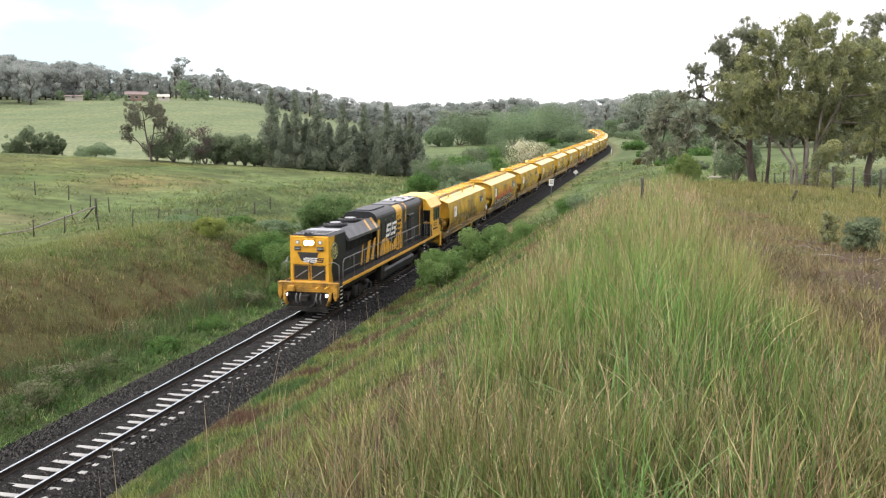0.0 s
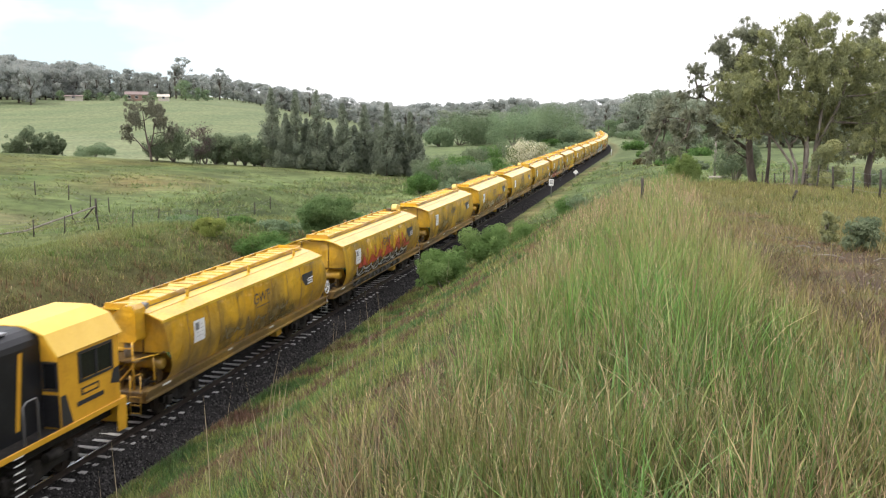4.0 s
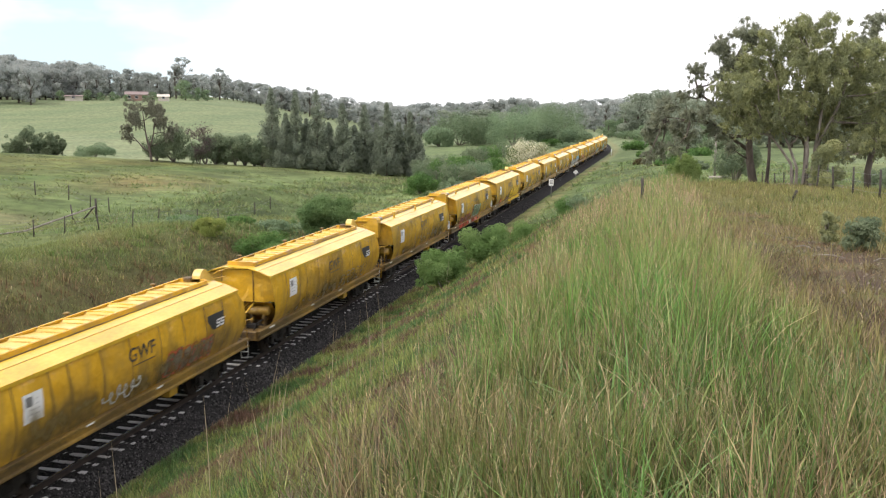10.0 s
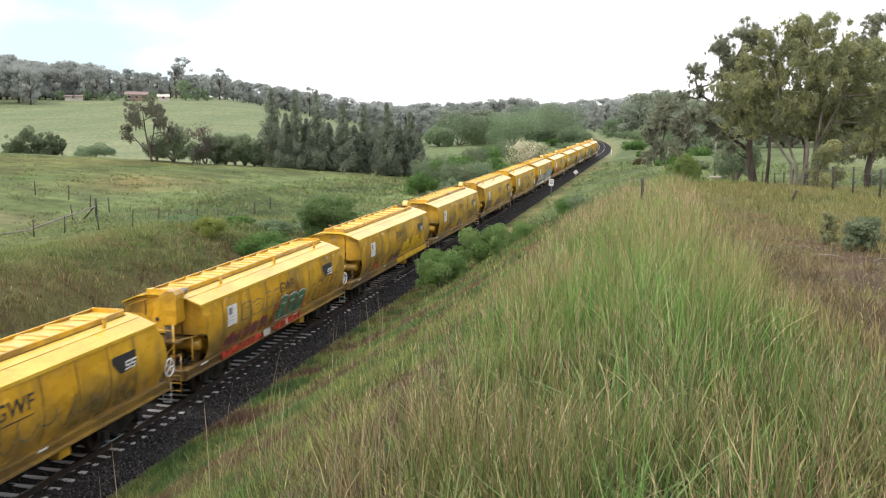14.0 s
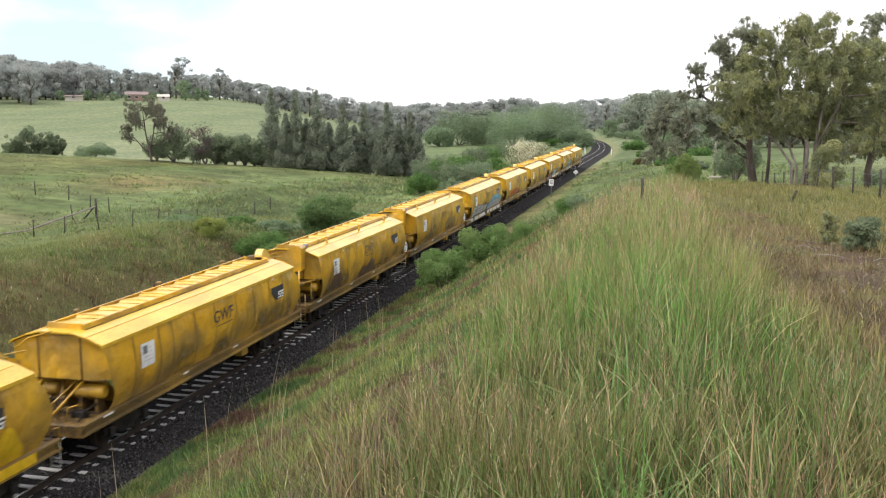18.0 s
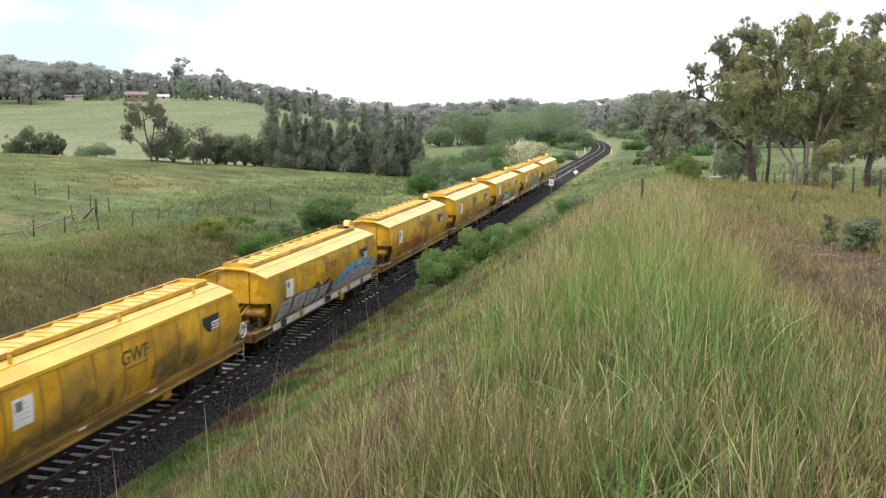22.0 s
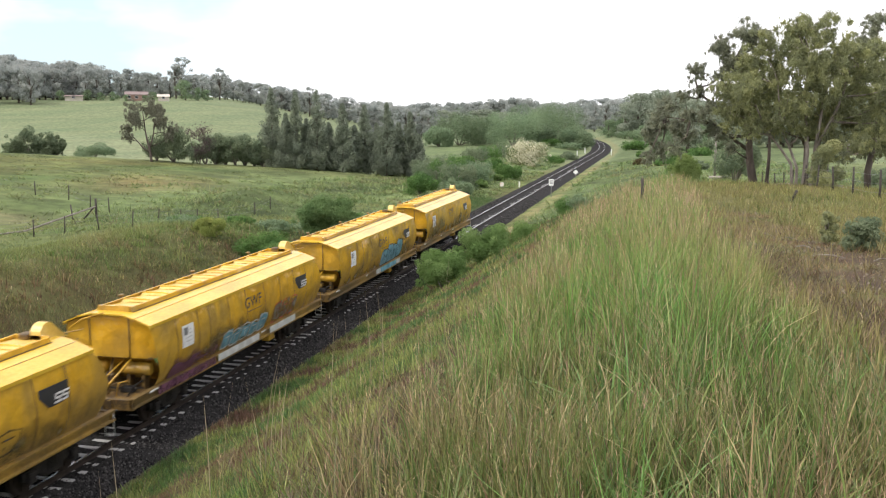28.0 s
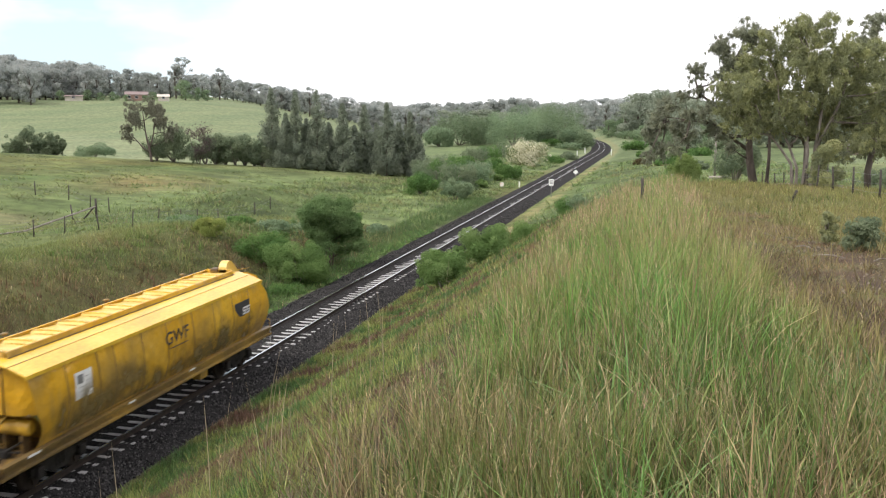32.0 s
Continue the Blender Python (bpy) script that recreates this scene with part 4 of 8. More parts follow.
def at(x, y, turn=0.0, dz=0.0):
    return pose(x, y, float(land(x, y)) + dz, 0, 0, turn)


def bearing(deg, dist):
    """A spot dist metres from the lookout on the bank, deg degrees west of the line's direction."""
    a = math.radians(deg)
    return EYE[0] - dist * math.sin(a), EYE[1] + dist * math.cos(a)


ground = make_ground()


# ---- track ----
GAUGE = 1.505
M_BLACK = material("sooty_black_paint", ((0.009, 0.0095, 0.011), (0.015, 0.0155, 0.018), (0.03, 0.03, 0.033)), 1.3, 0.43, 0.0, 0.04, 14, spec=0.32)
M_DARK = material("grimy_running_gear", ((0.009, 0.008, 0.007), (0.02, 0.018, 0.016), (0.045, 0.037, 0.03)), 5, 0.8, 0.2, 0.2, 40)
M_GREYROOF = material("worn_grey_paint_and_sheen", ((0.16, 0.16, 0.17), (0.30, 0.30, 0.31), (0.42, 0.42, 0.43)), 2, 0.35, 0.1, 0.05, 20)
M_LOCOYELLOW = material("bright_yellow_locomotive_paint", ((0.52, 0.26, 0.025), (0.68, 0.36, 0.03), (0.76, 0.42, 0.04)), 1.5, 0.38, 0.0, 0.05, 16)
M_WHITE = plain("white_paint", (0.72, 0.72, 0.70), 0.6)
M_INK = plain("black_sign_paint", (0.025, 0.025, 0.027), 0.6)
M_PANE = plain("dark_cab_glass", (0.012, 0.013, 0.014), 0.08)
M_STEEL = plain("bare_grey_steel", (0.22, 0.22, 0.22), 0.55, 0.4)
M_SILL = material("brown_stained_yellow_sill", ((0.07, 0.05, 0.028), (0.19, 0.12, 0.036), (0.38, 0.23, 0.042)), 1.1, 0.5, 0.0, 0.1, 12, stretch=(1, 0.7, 1))
M_GRIMEYELLOW = material("oily_yellow_underframe", ((0.025, 0.018, 0.012), (0.085, 0.052, 0.02), (0.3, 0.18, 0.035)), 3.2, 0.6, 0.0, 0.15, 22)
M_STAIN_SHADOW = material("weld_seam_grime_and_shadow", ((0.075, 0.048, 0.016), (0.2, 0.12, 0.028)), 3, 0.7, 0, 0.05, 20)


def glow(name, color, strength):
    ma = bpy.data.materials.new(name)
    ma.use_nodes = True
    b = ma.node_tree.nodes["Principled BSDF"]
    b.inputs["Emission Color"].default_value = (*color, 1)
    b.inputs["Emission Strength"].default_value = strength
    return ma


M_HEADLAMP = glow("lit_headlamp", (1.0, 0.93, 0.8), 9)
M_REDLAMP = glow("lit_marker_lamp", (1.0, 0.55, 0.5), 4)


def on_track(bm):
    for v in bm.verts:
        slope = max(v.co.y - CURVE_FROM, 0) / CURVE_RADIUS
        dx = v.co.x
        v.co.x = float(track_x(v.co.y)) + dx
        v.co.y += dx * slope
    return bm


def make_track():
    track = tagged(new("railway_track"), "single standard-gauge railway track on dark basalt ballast", "railway track", kind="structure")
    ys = list(np.arange(-40, 216, 16.0)) + list(np.arange(222, 440, 6.0))
    head = [(0.035, 0.0), (-0.035, 0.0), (-0.035, -0.03), (-0.012, -0.045), (-0.012, -0.13), (-0.065, -0.155), (0.065, -0.155), (0.012, -0.13), (0.012, -0.045), (0.035, -0.03)]
    for side in (-1, 1):
        bm = bmesh.new()
        rings = [[bm.verts.new((side * GAUGE / 2 + u, y, v)) for u, v in head] for y in ys]
        for r, s in zip(rings, rings[1:]):
            for k in range(len(head)):
                f = bm.faces.new((r[k], s[k], s[(k + 1) % len(head)], r[(k + 1) % len(head)]))
                f.material_index = 1 if k in (0,) else 0
        bmesh.ops.recalc_face_normals(bm, faces=bm.faces[:])
        rail = part("rail", on_track(bm), M_RAIL_SIDE, track)
        rail.data.materials.append(M_RAIL_TOP)
    # ballast bed with a sloping shoulder each side
    bm = bmesh.new()
    rr = random.Random(5)
    sect = [(-3.3, -0.62), (-2.6, -0.42), (-1.7, -0.19), (-1.0, -0.162), (-0.55, -0.162), (-0.3, -0.172), (-0.08, -0.188), (0.12, -0.208), (0.6, -0.214), (0.84, -0.18), (1.0, -0.172), (1.09, -0.183), (1.2, -0.19), (1.6, -0.225), (2.2, -0.31), (2.8, -0.4), (3.35, -0.52)]
    bys = list(np.arange(-40, 120, 0.8)) + list(np.arange(120, 440, 3.0))
    rows = [[bm.verts.new((u + rr.uniform(-.05, .05), y, v + 0.03 * smooth(50, 90, y) + rr.uniform(-.03, .034) * (1 if abs(u) > 0.95 else 0.55) if abs(u) < 1.25 else v + rr.uniform(-.016, .016))) for u, v in sect] for y in bys]
    for r, s in zip(rows, rows[1:]):
        for k in range(len(sect) - 1):
            bm.faces.new((r[k], r[k + 1], s[k + 1], s[k])).smooth = True
    part("ballast_bed", on_track(bm), M_BALLAST, track)
    # loose stones on the bed, joined
    rnd = np.random.RandomState(7)
    n = 90000
    y = 12 + 95 * rnd.rand(n) ** 1.7
    u = rnd.uniform(-3.2, 3.3, n)
    z = np.interp(u, [a for a, _ in sect], [b for _, b in sect])
    ok = (np.abs(np.abs(u) - GAUGE / 2) > 0.09) & ((np.abs(u) > 1.25) | (np.abs((y - 13.0 + 0.2975) % 0.595 - 0.2975) > 0.1) | (rnd.rand(n) < 0.12))
    y, u, z = y[ok], u[ok], z[ok]
    n = len(y)
    size = rnd.uniform(0.02, 0.06, n) * np.where(np.abs(u) < 1.3, 0.62, 1.0)
    tet = np.array([(1, 0, -.5), (-.5, .87, -.5), (-.5, -.87, -.5), (0.1, 0, .75)])
    ang = rnd.uniform(0, 6.28, n)
    c, s = np.cos(ang), np.sin(ang)
    v = tet[None] * (size[:, None, None] * rnd.uniform(0.7, 1.3, (n, 4, 3)))
    vx = v[..., 0] * c[:, None] - v[..., 1] * s[:, None] + u[:, None]
    vy = v[..., 0] * s[:, None] + v[..., 1] * c[:, None] + y[:, None]
    vz = v[..., 2] + z[:, None] + 0.01
    fast_mesh("ballast_stones", np.stack([vx, vy, vz], -1).reshape(-1, 3), (np.arange(n)[:, None, None] * 4 + np.array([(0, 1, 3), (1, 2, 3), (2, 0, 3)])[None]).reshape(-1, 3), M_STONE, track, kind="stuff")
    # concrete sleepers
    bm = bmesh.new()
    box(bm, -1.22, 1.22, -0.09, 0.09, -0.34, -0.176, 0.014)
    sl = bpy.data.meshes.new("sleeper")
    bm.to_mesh(sl)
    bm.free()
    sl.materials.append(M_SLEEPER)
    y = 13.0
    rr = random.Random(2)
    while y < 190:
        ob = new("sleeper", sl)
        ob.parent = track
        ob.matrix_basis = pose(rr.uniform(-.03, .03), y, rr.uniform(-.014, .004), 0, 0, rr.uniform(-.6, .6))
        y += 0.595
    bm = bmesh.new()
    while y < 420:
        box(bm, -1.2, 1.2, y - 0.07, y + 0.07, -0.34, -0.195)
        y += 0.595
    tagged(part("far_sleepers", on_track(bm), M_SLEEPER, track), kind="stuff")
    return track


def fast_mesh(name, co, faces, mat, parent=None, kind="", smooth_it=False):
    me = bpy.data.meshes.new(name)
    me.vertices.add(len(co))
    me.vertices.foreach_set("co", np.asarray(co, np.float32).ravel())
    k = faces.shape[1]
    me.loops.add(faces.size)
    me.loops.foreach_set("vertex_index", faces.astype(np.int32).ravel())
    me.polygons.add(len(faces))
    me.polygons.foreach_set("loop_start", np.arange(0, faces.size, k, dtype=np.int32))
    if smooth_it:
        me.polygons.foreach_set("use_smooth", np.ones(len(faces), bool))
    me.update(calc_edges=True)
    me.materials.append(mat)
    ob = new(name, me)
    ob.parent = parent
    return tagged(ob, kind=kind)


make_track()


# ---- wagons ----
SIDE = [(3.14, 1.375), (2.95, 1.415), (2.7, 1.445), (2.4, 1.46), (2.1, 1.45), (1.85, 1.42), (1.6, 1.365), (1.4, 1.30), (1.2, 1.215)]
NEAR = [(3.14, 0.95), (2.12, 1.2), (1.7, 1.42), (1.4, 1.45), (1.2, 1.35)]
FAR = [(3.14, 14.55), (2.7, 14.95), (2.1, 15.2), (1.7, 15.15), (1.2, 14.9)]


def side_x(z):
    return lerp_table(SIDE[::-1], z)


def near_y(z):
    return lerp_table(NEAR[::-1], z)


def far_y(z):
    return lerp_table(FAR[::-1], z)


def wagon_yellow():
    """Yellow paint with broad grey grime, streaks and scuffs that differ from wagon to wagon."""
    ma = bpy.data.materials.new("grimy_yellow_wagon_side")
    ma.use_nodes = True
    n, l = ma.node_tree.nodes, ma.node_tree.links
    b = n["Principled BSDF"]
    b.inputs["Roughness"].default_value = 0.25
    b.inputs["Specular IOR Level"].default_value = 0.55
    co = n.new("ShaderNodeTexCoord")
    oi = n.new("ShaderNodeObjectInfo")
    sc = n.new("ShaderNodeVectorMath")
    sc.operation = "MULTIPLY_ADD"
    sc.inputs[1].default_value = (37, 61, 23)
    l.new(oi.outputs["Random"], sc.inputs[0])
    l.new(co.outputs["Object"], sc.inputs[2])

    def noisy(scale, detail, stretch, lo, hi):
        m = n.new("ShaderNodeMapping")
        m.inputs["Scale"].default_value = stretch
        l.new(sc.outputs[0], m.inputs["Vector"])
        t = n.new("ShaderNodeTexNoise")
        t.inputs["Scale"].default_value, t.inputs["Detail"].default_value = scale, detail
        l.new(m.outputs["Vector"], t.inputs["Vector"])
        r = n.new("ShaderNodeMapRange")
        r.inputs["From Min"].default_value, r.inputs["From Max"].default_value = lo, hi
        l.new(t.outputs["Fac"], r.inputs["Value"])
        return r.outputs["Result"], t.outputs["Fac"]

    def blend(fac, a, color, weight):
        m = n.new("ShaderNodeMixRGB")
        w = n.new("ShaderNodeMath")
        w.operation = "MULTIPLY"
        w.inputs[1].default_value = weight
        l.new(fac, w.inputs[0])
        l.new(w.outputs[0], m.inputs["Fac"])
        if isinstance(a, tuple):
            m.inputs[1].default_value = (*a, 1)
        else:
            l.new(a, m.inputs[1])
        m.inputs[2].default_value = (*color, 1)
        return m.outputs["Color"]
    broad, braw = noisy(0.55, 4, (1, 0.8, 1.1), 0.46, 0.66)
    streak, _ = noisy(1.7, 5, (1, 1.0, 0.35), 0.5, 0.72)
    fine, fraw = noisy(14, 4, (1, 1, 1), 0.42, 0.75)
    fade, _ = noisy(0.35, 2, (1, 1, 1), 0.35, 0.7)
    c = blend(fade, (0.62, 0.335, 0.02), (0.74, 0.435, 0.034), 0.9)
    c = blend(broad, c, (0.21, 0.148, 0.058), 0.72)
    c = blend(streak, c, (0.2, 0.14, 0.055), 0.55)
    # brown film thrown up from the track, in broken patches
    film, _ = noisy(1.1, 5, (1, 0.7, 0.8), 0.3, 0.62)
    xyz = n.new("ShaderNodeSeparateXYZ")
    l.new(co.outputs["Object"], xyz.inputs[0])
    low = n.new("ShaderNodeMapRange")
    low.inputs["From Min"].default_value, low.inputs["From Max"].default_value = 2.5, 1.35
    l.new(xyz.outputs["Z"], low.inputs["Value"])
    spray = n.new("ShaderNodeMath")
    spray.operation = "MULTIPLY"
    l.new(film, spray.inputs[0])
    l.new(low.outputs["Result"], spray.inputs[1])
    c = blend(spray.outputs[0], c, (0.17, 0.125, 0.065), 0.62)
    c = blend(fine, c, (0.4, 0.25, 0.04), 0.35)
    l.new(c, b.inputs["Base Color"])
    bp = n.new("ShaderNodeBump")
    bp.inputs["Strength"].default_value, bp.inputs["Distance"].default_value = 1.0, 0.16
    _, draw = noisy(1.7, 3, (1, 1.0, 0.75), 0, 1)
    l.new(draw, bp.inputs["Height"])
    l.new(bp.outputs["Normal"], b.inputs["Normal"])
    return ma


M_SIDE = wagon_yellow()
M_HATCH = material("pale_hatch_paint", ((0.5, 0.3, 0.035), (0.64, 0.43, 0.09), (0.74, 0.55, 0.2)), 1.4, 0.35, 0.0, 0.05, 12, spec=0.6)
M_ROOF = material("yellow_roof_paint", ((0.46, 0.275, 0.022), (0.62, 0.39, 0.034), (0.72, 0.48, 0.065)), 0.8, 0.27, 0.0, 0.05, 12, stretch=(1, 0.6, 1), spec=0.6)


def side_patch(bm, y0, y1, low, high, out=0.006, step=0.12, rows=6, sign=1):
    """A skin that lies on the bulging side: low and high give its height along y."""
    n = max(2, int(abs(y1 - y0) / step))
    cols = []
    for i in range(n + 1):
        y = y0 + (y1 - y0) * i / n
        a, b = low(y), high(y)
        cols.append([bm.verts.new((sign * (side_x(a + (b - a) * k / rows) + out), y, a + (b - a) * k / rows)) for k in range(rows + 1)])
    for p, q in zip(cols, cols[1:]):
        for k in range(rows):
            bm.faces.new((p[k], q[k], q[k + 1], p[k + 1]) if sign > 0 else (p[k], p[k + 1], q[k + 1], q[k])).smooth = True
    return bm


def side_ribbon(bm, pts, width, out=0.010, sign=1):
    """A painted stroke through (y, z) points on the bulging side."""
    cols = []
    for i, (y, z) in enumerate(pts):
        a, b = pts[max(i - 1, 0)], pts[min(i + 1, len(pts) - 1)]
        d = Vector((b[0] - a[0], b[1] - a[1]))
        d = d.normalized() if d.length else Vector((1, 0))
        nrm = Vector((-d.y, d.x)) * width / 2
        cols.append([bm.verts.new((sign * (side_x(z + s * nrm.y) + out), y + s * nrm.x, z + s * nrm.y)) for s in (-1, 1)])
    for p, q in zip(cols, cols[1:]):
        bm.faces.new((p[0], q[0], q[1], p[1]))
    return bm


def side_words(name, w, mat, words, y, z, height, width, out=0.012, shear=0.0, sign=1, label="", wave=0.0, bold=0.0):
    """Lettering laid on the bulging side, reading along the wagon."""
    cu = bpy.data.curves.new("words", "FONT")
    cu.body, cu.size, cu.shear, cu.offset = words, height / 0.72, shear, bold
    ob = bpy.data.objects.new("words", cu)
    scene.collection.objects.link(ob)
    me = bpy.data.meshes.new_from_object(ob.evaluated_get(bpy.context.evaluated_depsgraph_get()))
    bpy.data.objects.remove(ob)
    span = max(v.co.x for v in me.vertices)
    for v in me.vertices:
        zz = z + v.co.y + wave * math.sin(v.co.x * 3)
        yy = v.co.x * width / span
        v.co = (sign * (side_x(zz) + out), y + yy if sign > 0 else y + width - yy, zz)
    part_mesh(name, me, mat, w, label)


M_STENCIL = material("worn_black_stencil_paint", ((0.02, 0.018, 0.016), (0.05, 0.042, 0.03), (0.16, 0.1, 0.03)), 4, 0.6, 0, 0.05, 25, contrast=0.16)


def make_bogie(parent, y, axles=(-0.88, 0.88), radius=0.46, mat=None, half=0.98):
    mat = mat or M_DARK
    bog = part("bogie", boxed(-0.9, 0.9, -0.18, 0.18, 0.5, 0.78, 0.03), mat, parent)
    bog.matrix_basis = pose(0, y, 0)
    span = axles[-1]
    for s in (-1, 1):
        bm = bmesh.new()
        prism(bm, [(-span - 0.28, 0.42), (-span - 0.28, 0.62), (-span * 0.55, 0.7), (-0.35, 0.82), (0.35, 0.82), (span * 0.55, 0.7), (span + 0.28, 0.62), (span + 0.28, 0.42), (span * 0.6, 0.44), (0.3, 0.26), (-0.3, 0.26), (-span * 0.6, 0.44)], "x", s * half - 0.06, s * half + 0.06)
        part("side_frame", bm, mat, bog)
        for k, a in enumerate(axles):
            part("axle_box", boxed(s * half - 0.05, s * half + 0.17, a - 0.14, a + 0.14, 0.32, 0.62, 0.03), mat, bog)
        bm = bmesh.new()
        for c in (-0.14, 0.0, 0.14):
            tube(bm, [(s * (half + 0.03), c, 0.38), (s * (half + 0.03), c, 0.72)], 0.055, 8)
        part("spring_nest", bm, mat, bog)
    for a in axles:
        bm = bmesh.new()
        tube(bm, [(-0.95, 0, 0), (0.95, 0, 0)], 0.075, 10)
        for s in (-1, 1):
            tube(bm, [(s * 0.69, 0, 0), (s * 0.72, 0, 0)], [radius + 0.03] * 2, 24)
            tube(bm, [(s * 0.71, 0, 0), (s * 0.82, 0, 0)], [radius, radius - 0.01], 24)
            tube(bm, [(s * 0.82, 0, 0), (s * 0.86, 0, 0)], [0.17, 0.15], 12)
            for k in range(5):
                t = k * 2 * math.pi / 5
                box(bm, s * 0.835 - 0.015, s * 0.835 + 0.015, 0.2, 0.36, -0.03, 0.03, 0, Matrix.Rotation(t, 4, "X"))
        ws = part("wheelset", bm, M_RAIL_SIDE, bog)
        ws.matrix_basis = pose(0, a, radius)
        ws["turns"] = radius
    return bog


def make_coupler(parent, y, way):
    bm = bmesh.new()
    box(bm, -0.11, 0.11, min(y, y + way * 0.42), max(y, y + way * 0.42), 0.78, 1.0, 0.03)
    box(bm, -0.2, 0.16, min(y + way * 0.36, y + way * 0.5), max(y + way * 0.36, y + way * 0.5), 0.74, 1.04, 0.04)
    part("coupler", bm, M_DARK, parent)
    bm = bmesh.new()
    tube(bm, [(0.35, y, 0.85), (0.36, y + way * 0.15, 0.6), (0.33, y + way * 0.35, 0.48), (0.3, y + way * 0.5, 0.55)], 0.03, 7)
    part("brake_hose", bm, M_INK, parent)


def make_wagon(kind):
    name = "bulk grain hopper wagon, grimy yellow steel with rounded sides"
    w = thing("grain_hopper_wagon", name, "railway wagon", "grain wagons of the train")
    # curved side sheets
    for s in (-1, 1):
        bm = bmesh.new()
        zs = [3.14 - 1.94 * k / 13 for k in range(14)]
        grid = []
        for i in range(25):
            f = i / 24
            grid.append([bm.verts.new((s * side_x(z), near_y(z) + (far_y(z) - near_y(z)) * f, z)) for z in zs])
        for p, q in zip(grid, grid[1:]):
            for k in range(13):
                bm.faces.new((p[k], p[k + 1], q[k + 1], q[k]) if s > 0 else (p[k], q[k], q[k + 1], p[k + 1])).smooth = True
        part("side_sheet", bm, M_SIDE, w)
        for y in (2.45, 3.86, 4.64, 6.11, 7.53, 9.16, 10.62, 12.08, 13.39):
            bm = bmesh.new()
            side_ribbon(bm, [(y + 0.05 * math.sin(k * 0.4), 1.22 + 1.86 * k / 12) for k in range(13)], 0.042, 0.012, s)
            part("weld_seam", bm, M_STAIN_SHADOW, w)
    # end sheets with two seams and the slope sheets under them
    for way, fy in ((-1, near_y), (1, far_y)):
        bm = bmesh.new()
        zs = (3.14, 2.85, 2.5, 2.12)
        xs = (-1, -0.9, -0.75, -0.47, 0.47, 0.75, 0.9, 1)
        roof_z = (3.14, 3.18, 3.26, 3.37, 3.37, 3.26, 3.18, 3.14)
        grid = []
        for k, z in enumerate(zs):
            grid.append([bm.verts.new((u * side_x(z), fy(z) + (fy(2.6) + way * 0.06 - fy(z)) * min(1.0, (1 - abs(u)) / 0.25), roof_z[j] if k == 0 else z)) for j, u in enumerate(xs)])
        for p, q in zip(grid, grid[1:]):
            for k in range(7):
                bm.faces.new((p[k], p[k + 1], q[k + 1], q[k])).smooth = True
        bmesh.ops.recalc_face_normals(bm, faces=bm.faces[:])
        part("end_sheet", bm, M_SIDE, w)
        for u in (-0.66, 0.66):
            bm = bmesh.new()
            yb, yt = fy(2.6) + way * 0.07, fy(2.6) + way * 0.07
            tube(bm, [(u, yb, 2.12), (u, yt, 3.33)], 0.022, 6)
            part("end_post", bm, M_STAIN_SHADOW, w)
        bm = bmesh.new()
        y0 = fy(2.12)
        p = [bm.verts.new(c) for c in ((-1.3, y0, 2.12), (1.3, y0, 2.12), (1.2, y0 - way * 1.05, 1.15), (-1.2, y0 - way * 1.05, 1.15))]
        bm.faces.new(p)
        part("slope_sheet", bm, M_SIDE, w)
        part("end_beam", boxed(-1.32, 1.32, y0 - 0.05 + way * 0.06, y0 + 0.05 + way * 0.06, 2.07, 2.15, 0.015), M_STAIN_SHADOW, w)
    # roof: two pitched sheets with an eave lip, and the flat crown
    for s in (-1, 1):
        bm = bmesh.new()
        out = [(0.5, 3.47), (0.95, 3.36), (1.44, 3.17), (1.445, 3.08), (1.42, 3.08), (1.40, 3.14), (0.95, 3.32), (0.5, 3.43)]
        prism(bm, [(s * u, v) for u, v in out], "y", 0.86, 14.62)
        part("roof_sheet", bm, M_ROOF, w)
        bm = bmesh.new()
        box(bm, 0.942, 0.956, 0.8, 14.5, 3.35, 3.372)
        for v in bm.verts:
            v.co.x *= s
        bmesh.ops.recalc_face_normals(bm, faces=bm.faces[:])
        part("roof_seam", bm, M_SIDE, w)
    bm = bmesh.new()
    box(bm, -0.5, 0.5, 0.88, 14.6, 3.42, 3.472)
    part("roof_crown", bm, M_ROOF, w)
    # hatch trough with sloping covers
    ya, yb = (1.35, 14.0) if kind == "a" else (0.95, 14.35)
    for s in (-1, 1):
        bm = bmesh.new()
        prism(bm, [(s * 0.55, 3.44), (s * 0.585, 3.44), (s * 0.56, 3.585), (s * 0.53, 3.6), (s * 0.50, 3.585)], "y", ya, yb)
        part("hatch_coaming", bm, M_SIDE, w)
        # Dark strip stands in for the shadow line at the coaming's foot.
        part("coaming_seam", boxed(s * 0.605 - 0.018, s * 0.605 + 0.018, ya, yb, 3.44, 3.462), M_STAIN_SHADOW, w)
    n = 11
    st = (yb - ya) / n
    for k in range(n):
        bm = bmesh.new()
        y0 = ya + k * st
        cols = []
        for i in range(9):
            u = -0.49 + 0.98 * i / 8
            bow = 0.12 * (1 - (u / 0.49) ** 2)
            cols.append([bm.verts.new((u, y0 + q * st + bow * (1 - q), 3.478 + dz)) for q, dz in ((0.0, 0.01), (0.1, 0.075), (0.2, 0.092), (0.34, 0.07), (0.65, 0.03), (1.0, 0.012))])
        for p, q in zip(cols, cols[1:]):
            for j in range(5):
                bm.faces.new((p[j], q[j], q[j + 1], p[j + 1])).smooth = True
        part("hatch_cover", bm, M_HATCH, w, "pale scooped hatch cover" if k == 0 else "")
        bm = bmesh.new()
